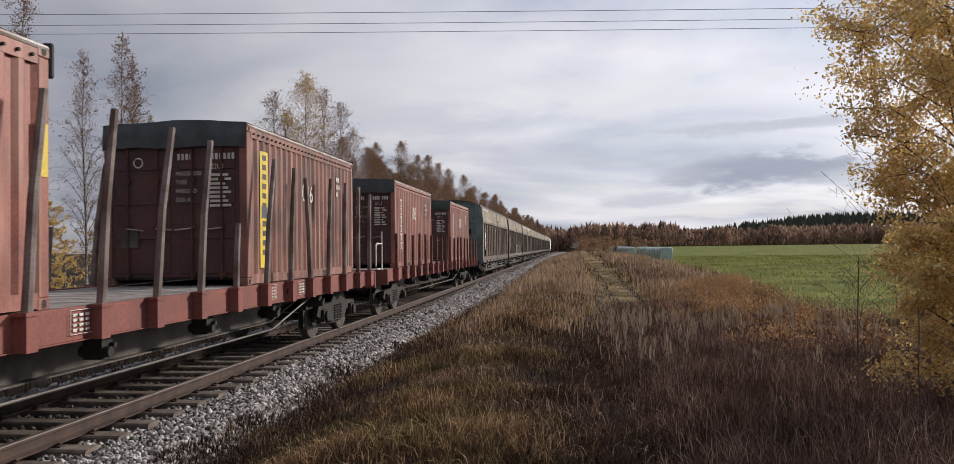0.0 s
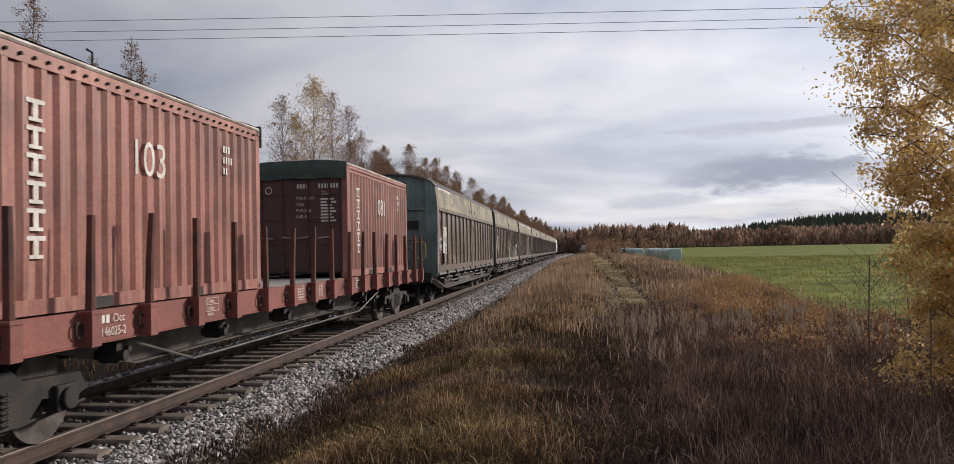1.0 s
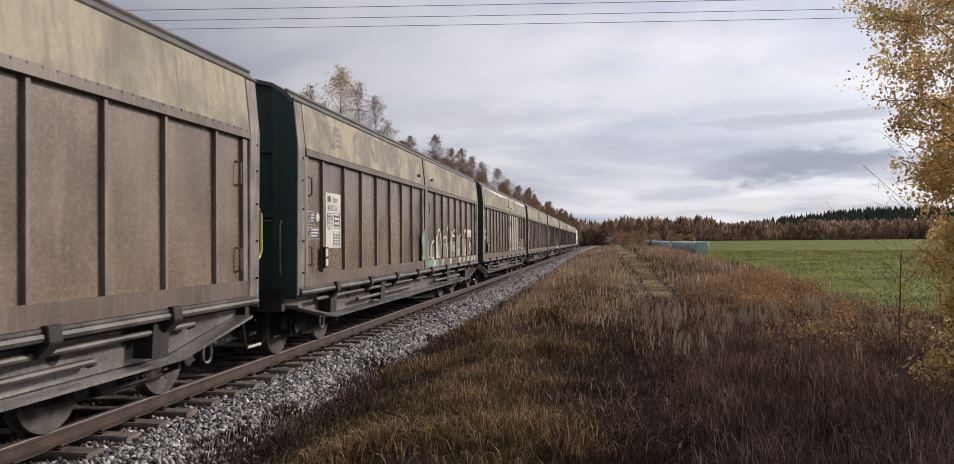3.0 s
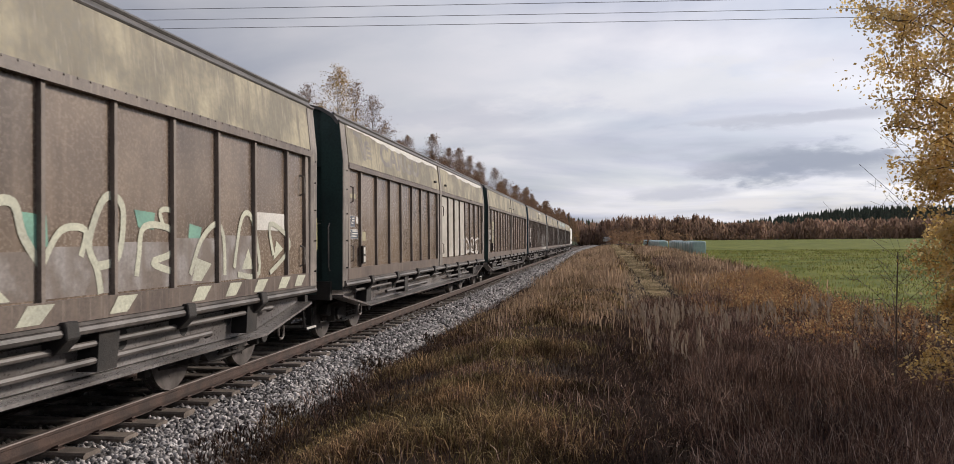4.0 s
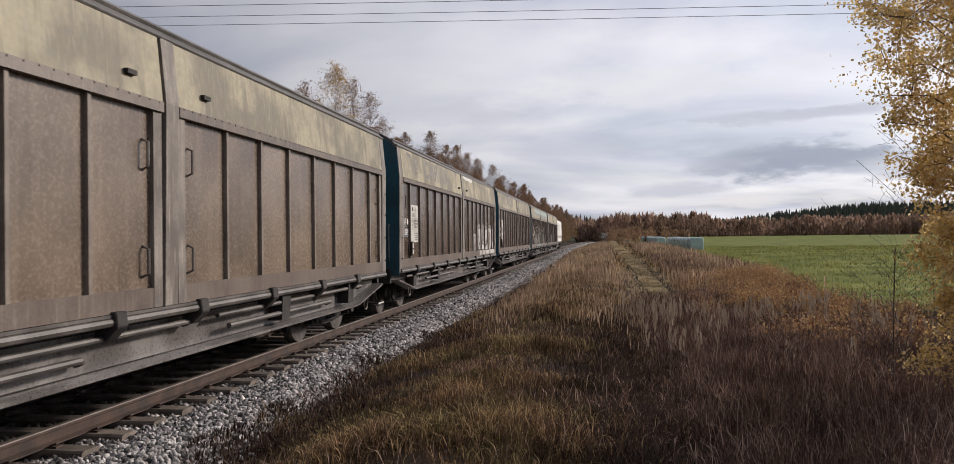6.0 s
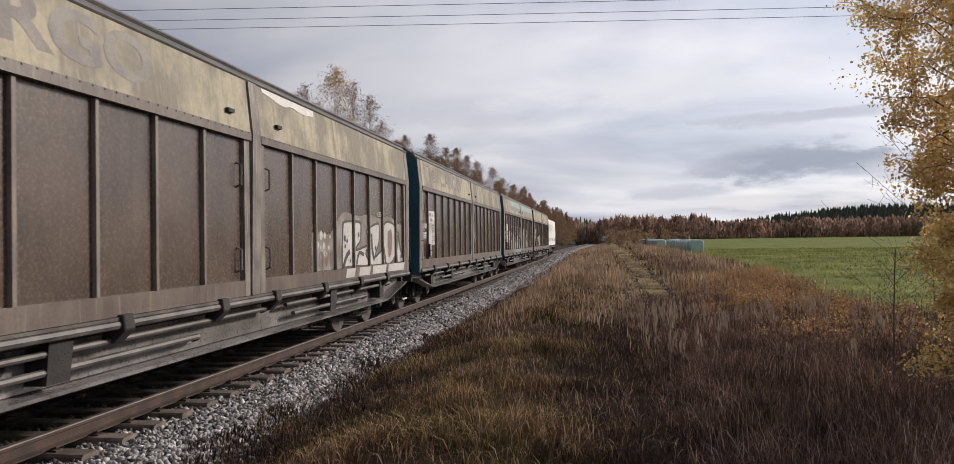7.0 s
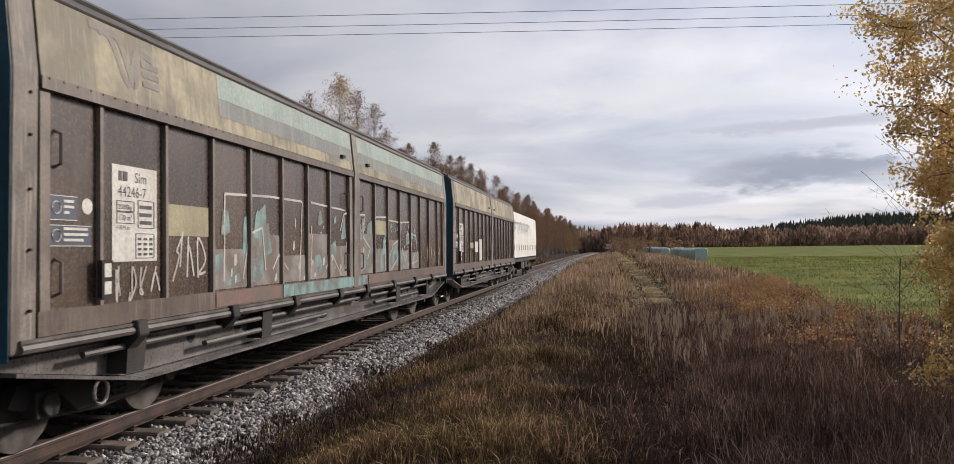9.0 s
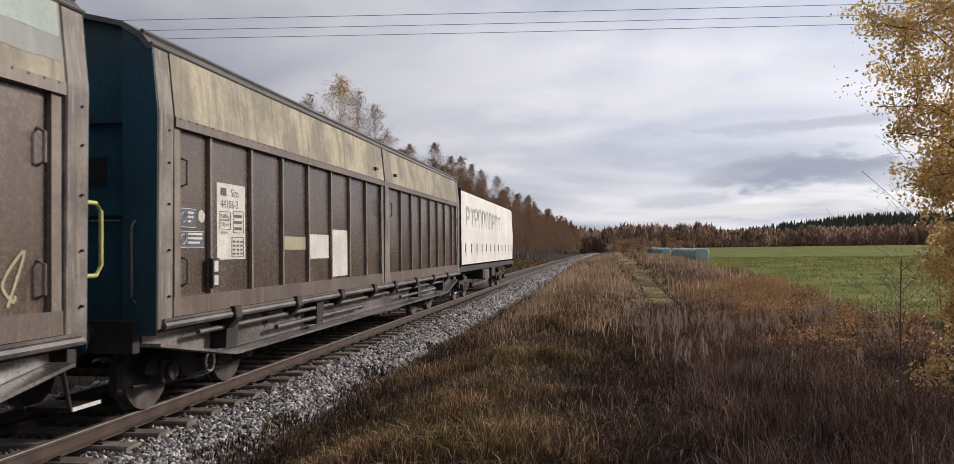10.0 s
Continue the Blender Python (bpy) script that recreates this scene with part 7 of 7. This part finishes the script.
def build_trees():
    # the golden birch beside the eye
    near = tree_meshes(5, 7.6, 1.78, 118000, 0.035, M_gold, base=0.07, droop=0.16, lean=0.02, limbs=96, trunk_r=0.055, sub=9, narrow=0.8, prof=((0, 0.25, 0.42, 0.6, 0.8, 1.0), (0.46, 0.70, 0.96, 0.66, 0.42, 0.15)), jit=0.06, fill=0.16)
    plant("golden_birch", near, 4.15, 8.6, 30, 1.0, "golden-leaved young birch beside the weeds", "tree")
    bush = tree_meshes(8, 3.2, 1.25, 9000, 0.042, M_gold, base=0.12, droop=0.12, limbs=36, trunk_r=0.03, sub=6, jit=0.1)
    plant("golden_sapling", bush, 4.95, 9.6, 80, 1.0, "golden-leaved birch sapling in the weeds", "tree")
    # bare twiggy bushes
    bare = tree_meshes(21, 2.3, 1.0, 0, 0.03, M_gold, base=0.03, droop=-0.05, limbs=22, trunk_r=0.012, sub=7)
    for x, y, s, r in ((3.15, 7.4, 0.62, 10), (3.7, 6.9, 0.7, 140), (3.3, 9.3, 0.8, 60), (4.4, 7.9, 0.8, 250), (4.6, 11.5, 0.7, 200)):
        plant("bare_bush", bare, x, y, r, s, "bare dark twiggy bush among the weeds", "shrub", "bare bushes by the birch")
    twig = tree_meshes(22, 3.6, 1.5, 0, 0.03, M_gold, base=0.25, droop=-0.1, limbs=18, trunk_r=0.008, sub=8)
    plant("bare_bush", twig, 4.35, 10.6, 120, 1.0, "bare dark sapling behind the golden birch", "shrub", "bare bushes by the birch")
    # across the line
    tall = [tree_meshes(31 + i, 13.9, 2.9, 9500 - 4000 * i, 0.07, M_straw if i == 0 else M_brown, base=0.12, droop=0.03, limbs=80, trunk_r=0.09, sub=9, narrow=1.7, jit=0.14, prof=((0, 0.12, 0.3, 0.55, 0.8, 1), (0.45, 0.95, 1.15, 0.95, 0.62, 0.08)), fill=0.2) for i in range(2)]
    thin = [tree_meshes(41 + i, 13.0, 2.3, 3600, 0.06, M_brown, base=0.2, droop=0.03, limbs=64, trunk_r=0.08, sub=12, narrow=2.0, jit=0.08, prof=((0, 0.15, 0.35, 0.6, 0.85, 1), (0.4, 0.8, 0.9, 0.65, 0.35, 0.05))) for i in range(2)]
    brown = [tree_meshes(51 + i, 11.4, 2.9, 5200, 0.085, M_brown, base=0.1, droop=0.02, limbs=56, trunk_r=0.07, sub=9, narrow=1.9, jit=0.14, prof=((0, 0.12, 0.3, 0.55, 0.8, 1), (0.45, 0.95, 1.1, 0.85, 0.5, 0.06)), fill=0.3) for i in range(3)]
    gold = [tree_meshes(61, 5.0, 1.5, 3600, 0.085, M_gold, base=0.05, droop=0.05, limbs=30, trunk_r=0.05, sub=5)]
    rnd = random.Random(12)
    g1, g2 = "birches across the line", "brown trees across the line"
    for x, y, s, k in ((-16.2, 45.5, 0.97, 0), (-17.0, 43.0, 0.86, 1), (-16.3, 50.0, 0.97, 1), (-16.4, 54.5, 0.96, 1), (-16.6, 58.5, 0.86, 1), (-16.4, 62.0, 0.78, 1), (-16.8, 66.0, 0.74, 1), (-18.0, 48.0, 0.85, 0)):
        plant("tall_birch", tall[k], x, y, rnd.uniform(0, 360), s, "tall birch with sparse pale gold leaves", "tree", g1)
    for x, y, s, k in ((-16.4, 27.5, 0.80, 0), (-16.0, 26.0, 0.84, 1), (-16.5, 24.6, 0.76, 0), (-17.2, 29.0, 0.74, 1), (-19, 33.0, 0.70, 0), (-19, 35.5, 0.68, 1), (-19.5, 38, 0.72, 0), (-20, 41, 0.74, 1), (-18.4, 31.0, 0.66, 1), (-15.0, 20.0, 0.8, 1), (-16, 15.5, 0.85, 0)):
        plant("bare_birch", thin[k], x, y, rnd.uniform(0, 360), s, "nearly bare thin birch", "tree", g1)
    y = 68.0
    while y < 330:
        for r in range(3):
            x = track_x(y) - 9.0 - 3.5 * r + rnd.uniform(-1.6, 1.6) + 0.006 * (y - 58)
            s = rnd.uniform(0.78, 1.12)
            plant("brown_tree", rnd.choice(brown), x, y + rnd.uniform(-1, 1), rnd.uniform(0, 360), s, "slender tree with brown autumn twigs", "tree", g2)
        y += 1.5 + y * 0.006
    for i in range(9):
        plant("golden_bush", gold[0], -19 - rnd.uniform(0, 6), 20 + i * 2.1, rnd.uniform(0, 360), rnd.uniform(0.6, 1.0), "bushy golden-orange birch across the line", "tree", "golden bushes across the line")


build_trees()


# ---- far woods ----
def build_woods():
    rng = np.random.default_rng(29)

    def spruces(px, py, h):
        parts = []
        for x, y, hh in zip(px, py, h):
            z0 = ground_z(x, y)
            V, F = [], []
            layers, n = 5, 7
            for k in range(layers):
                t0, t1 = k / layers, min(1.0, (k + 1.7) / layers)
                r0 = hh * 0.17 * (1 - t0) + 0.15
                b = len(V)
                V.append((x, y, z0 + hh * t1))
                for i in range(n):
                    a = 6.283 * i / n + k * 0.5
                    rr = r0 * rng.uniform(0.7, 1.25)
                    V.append((x + rr * math.cos(a), y + rr * math.sin(a), z0 + hh * t0 + rng.uniform(-0.03, 0.02) * hh))
                F += [(b, b + 1 + i, b + 1 + (i + 1) % n) for i in range(n)]
            parts.append((np.array(V), np.array(F)))
        return join(parts)

    def at(az, d):
        return d * np.sin(np.radians(az)), d * np.cos(np.radians(az))
    n = 900
    az = rng.uniform(-9, 48, n)
    d = rng.uniform(400, 520, n)
    x, y = at(az, d)
    V, F = spruces(x, y, rng.uniform(7, 13, n) * np.interp(az, [-9, 0, 6, 12, 48], [1.15, 1.1, 0.85, 0.62, 0.6]))
    raw_mesh("spruce_wood", V, F, M_spruce, "dark spruce wood beyond the field", "forest")
    n = 2600
    az = np.concatenate([rng.uniform(5, 48, 1400), rng.normal(19.5, 5.5, 1200)])
    d = np.concatenate([rng.uniform(760, 1000, 1400), rng.uniform(740, 930, 1200)])
    x, y = at(az, d)
    V, F = spruces(x, y, rng.uniform(7, 12, n))
    raw_mesh("hill_forest", V, F, M_spruce, "dark forest on the low hill", "forest")
    # brown birch belt in front
    n = 1700
    az = rng.uniform(-3, 48, n)
    d = rng.uniform(345, 410, n)
    x, y = at(az, d)
    bx, by, bz, bh = [], [], [], []
    for a, b, q in zip(x, y, az):
        hh = rng.uniform(6.5, 10.5) * (1.12 if q < 8 else 0.85)
        m = 60
        u = rng.random(m) ** 0.8
        r = hh * 0.17 * np.sin(np.pi * (0.2 + 0.78 * u)) + 0.1
        bx.append(a + r * rng.normal(0, 0.8, m)); by.append(b + r * rng.normal(0, 0.8, m))
        bz.append(ground_z(a, b) + hh * 0.85 * u); bh.append(hh * rng.uniform(0.12, 0.28, m))
    bx, by, bz, bh = (np.concatenate(q) for q in (bx, by, bz, bh))
    V, F = blades(bx, by, bz, bh, 0.55 * rng.uniform(0.5, 1.3, len(bx)), rng.uniform(0.05, 0.5, len(bx)), rng)
    raw_mesh("birch_belt", V, F, M_belt, "brown leafless birch belt beyond the field", "forest")
    # nearer trees where the line bends away, rusty and yellow
    P = []
    n = 90
    x, y = rng.uniform(-26, -2, n), rng.uniform(255, 335, n)
    for a, b in zip(x, y):
        if a > track_x(b) - 7:
            a = track_x(b) - 7 - rng.uniform(0, 8)
        hh = rng.uniform(6, 9.5)
        m = 130
        u = rng.random(m)
        r = hh * 0.2 * np.sin(np.pi * (0.15 + 0.85 * u)) + 0.15
        P.append(np.stack([a + r * rng.normal(0, 0.6, m), b + r * rng.normal(0, 0.6, m), ground_z(a, b) + hh * (0.05 + 0.95 * u)], 1))
    V, F = leaf_cloud(np.concatenate(P), 0.7, rng)
    raw_mesh("rusty_copse", V, F, M_copse, "rusty brown copse where the line bends", "forest")
    n = 26
    x, y = rng.uniform(-20, -4, n), rng.uniform(262, 340, n)
    x = np.minimum(x, np.array([track_x(b) - 8 for b in y]))
    V, F = spruces(x, y, rng.uniform(8, 12, n))
    raw_mesh("copse_spruces", V, F, M_spruce, "dark spruces in the copse by the line", "forest")
    # scrub on the rise beside the farm track
    P = []
    for i in range(46):
        b = rng.uniform(120, 260)
        a = rng.uniform(1.5, 16) + 0.02 * (b - 120)
        hh = rng.uniform(1.5, 4.0) * (b / 200)
        m = 90
        u = rng.random(m)
        P.append(np.stack([a + hh * 0.22 * rng.normal(0, 0.7, m), b + hh * 0.22 * rng.normal(0, 0.7, m), ground_z(a, b) + hh * u], 1))
    V, F = leaf_cloud(np.concatenate(P), 0.3, rng)
    raw_mesh("track_scrub", V, F, M_brown, "brown scrub beside the farm track", "shrub")


M_belt = leafy("brown_twig_belt", [(0.25, 0.168, 0.135), (0.33, 0.22, 0.165), (0.19, 0.132, 0.112), (0.38, 0.26, 0.175), (0.23, 0.158, 0.132)], 0.45, 0.05, 0.6)
M_copse = leafy("rusty_copse_leaf", [(0.26, 0.16, 0.08), (0.22, 0.16, 0.09), (0.31, 0.19, 0.085), (0.15, 0.125, 0.075)], 0.35)
build_woods()


# ---- bales, wires, far house ----
def build_bales():
    rnd = random.Random(2)
    bm = bmesh.new()
    n = 24
    prof = [(-0.62, 0.45), (-0.60, 0.56), (-0.52, 0.615), (-0.2, 0.63), (0.2, 0.63), (0.52, 0.615), (0.60, 0.56), (0.62, 0.45)]
    def corner(a):
        q = 0.94 / max(abs(math.cos(a)), abs(math.sin(a))) ** 0.72
        return q * math.cos(a), q * math.sin(a)
    rings = [[bm.verts.new((r * corner(6.2832 * k / n)[0], y, max(-0.54, r * corner(6.2832 * k / n)[1]))) for k in range(n)] for y, r in prof]
    for a, b in zip(rings, rings[1:]):
        for k in range(n):
            bm.faces.new((a[k], a[(k + 1) % n], b[(k + 1) % n], b[k]))
    bm.faces.new(rings[0]); bm.faces.new(rings[-1][::-1])
    me = mesh_of("silage_bale", bm, M_bale, smooth=True)
    base = new("silage_bale", me)
    tagged(base, "squarish bale wrapped in pale green film", "bale", "wrapped bales on the field edge")
    first = True
    for x0, y0, x1, y1 in ((8.5, 69.5, 8.5, 92.0), (8.2, 103.0, 8.1, 138.0)):
        ln = math.hypot(x1 - x0, y1 - y0)
        k = int(ln / 1.27)
        turn = -math.degrees(math.atan2(x1 - x0, y1 - y0))
        for i in range(k):
            x, y = x0 + (x1 - x0) * i / k + rnd.uniform(-0.05, 0.05), y0 + (y1 - y0) * i / k
            m = pose(x, y, ground_z(x, y) + 0.53, 0, 0, turn + rnd.uniform(-3, 3))
            if first:
                base.matrix_basis = m
                first = False
            else:
                copy_thing(base, m)


build_bales()


def build_wires():
    for y0 in (28.0, 29.35, 30.55):
        bm = bmesh.new()
        pts = []
        for i in range(25):
            x = -75 + 140 * i / 24
            pts.append((x, y0 + 0.131 * x, 10.48 + 0.00012 * x * x))
        tube(bm, pts, 0.011, 5)
        ob = new("overhead_wire", mesh_of("overhead_wire", bm, M_wire))
        tagged(ob, "thin grey overhead wire high across the line", "wire", "overhead wires")


build_wires()


def build_house():
    h = tagged(new("far_house"), "small pale farmhouse far beyond the line", "house")
    h.matrix_basis = pose(3.2, 300, ground_z(3.2, 300) + 0.5, 0, 0, 20) @ Matrix.Diagonal((0.4, 0.4, 0.4, 1))
    bm = bmesh.new()
    box(bm, -4, 4, -3, 3, 0, 2.6)
    part("wall", bm, M_plate, h)
    bm = bmesh.new()
    prism(bm, [(-3.4, 2.5), (0, 4.4), (3.4, 2.5)], -4.4, 4.4, "x")
    part("roof", bm, M_roof, h)
    for x in (-2.2, 0.2, 2.4):
        bm = bmesh.new()
        box(bm, x - 0.45, x + 0.45, -3.03, -2.98, 1.0, 2.0)
        part("window", bm, M_black, h)


build_house()


def path_pose(y0, length, t, z):
    y = y0 - SPEED * t
    c = y + length / 2
    dx = (track_x(c + 3) - track_x(c - 3)) / 6
    return pose(track_x(c) - dx * length / 2, y, z, 0, 0, -math.degrees(math.atan(dx)))


def motions():
    times = [0.5 * i for i in range(21)]
    for ob, y0, length in TRAIN:
        z = 1.315 if ob.name.startswith("open_top") else 0.0
        walk(ob, [(t, path_pose(y0, length, t, z)) for t in times])
    turn = math.degrees(SPEED / WHEEL_R)
    spins = [(i / FPS, math.radians(turn * i / FPS)) for i in range(int(10 * FPS) + 1)]
    for ob, y, r in SPIN:
        start = Matrix.Translation((0, y, r))
        walk(ob, [(t, start @ Matrix.Rotation(a, 4, "X")) for t, a in spins])


motions()
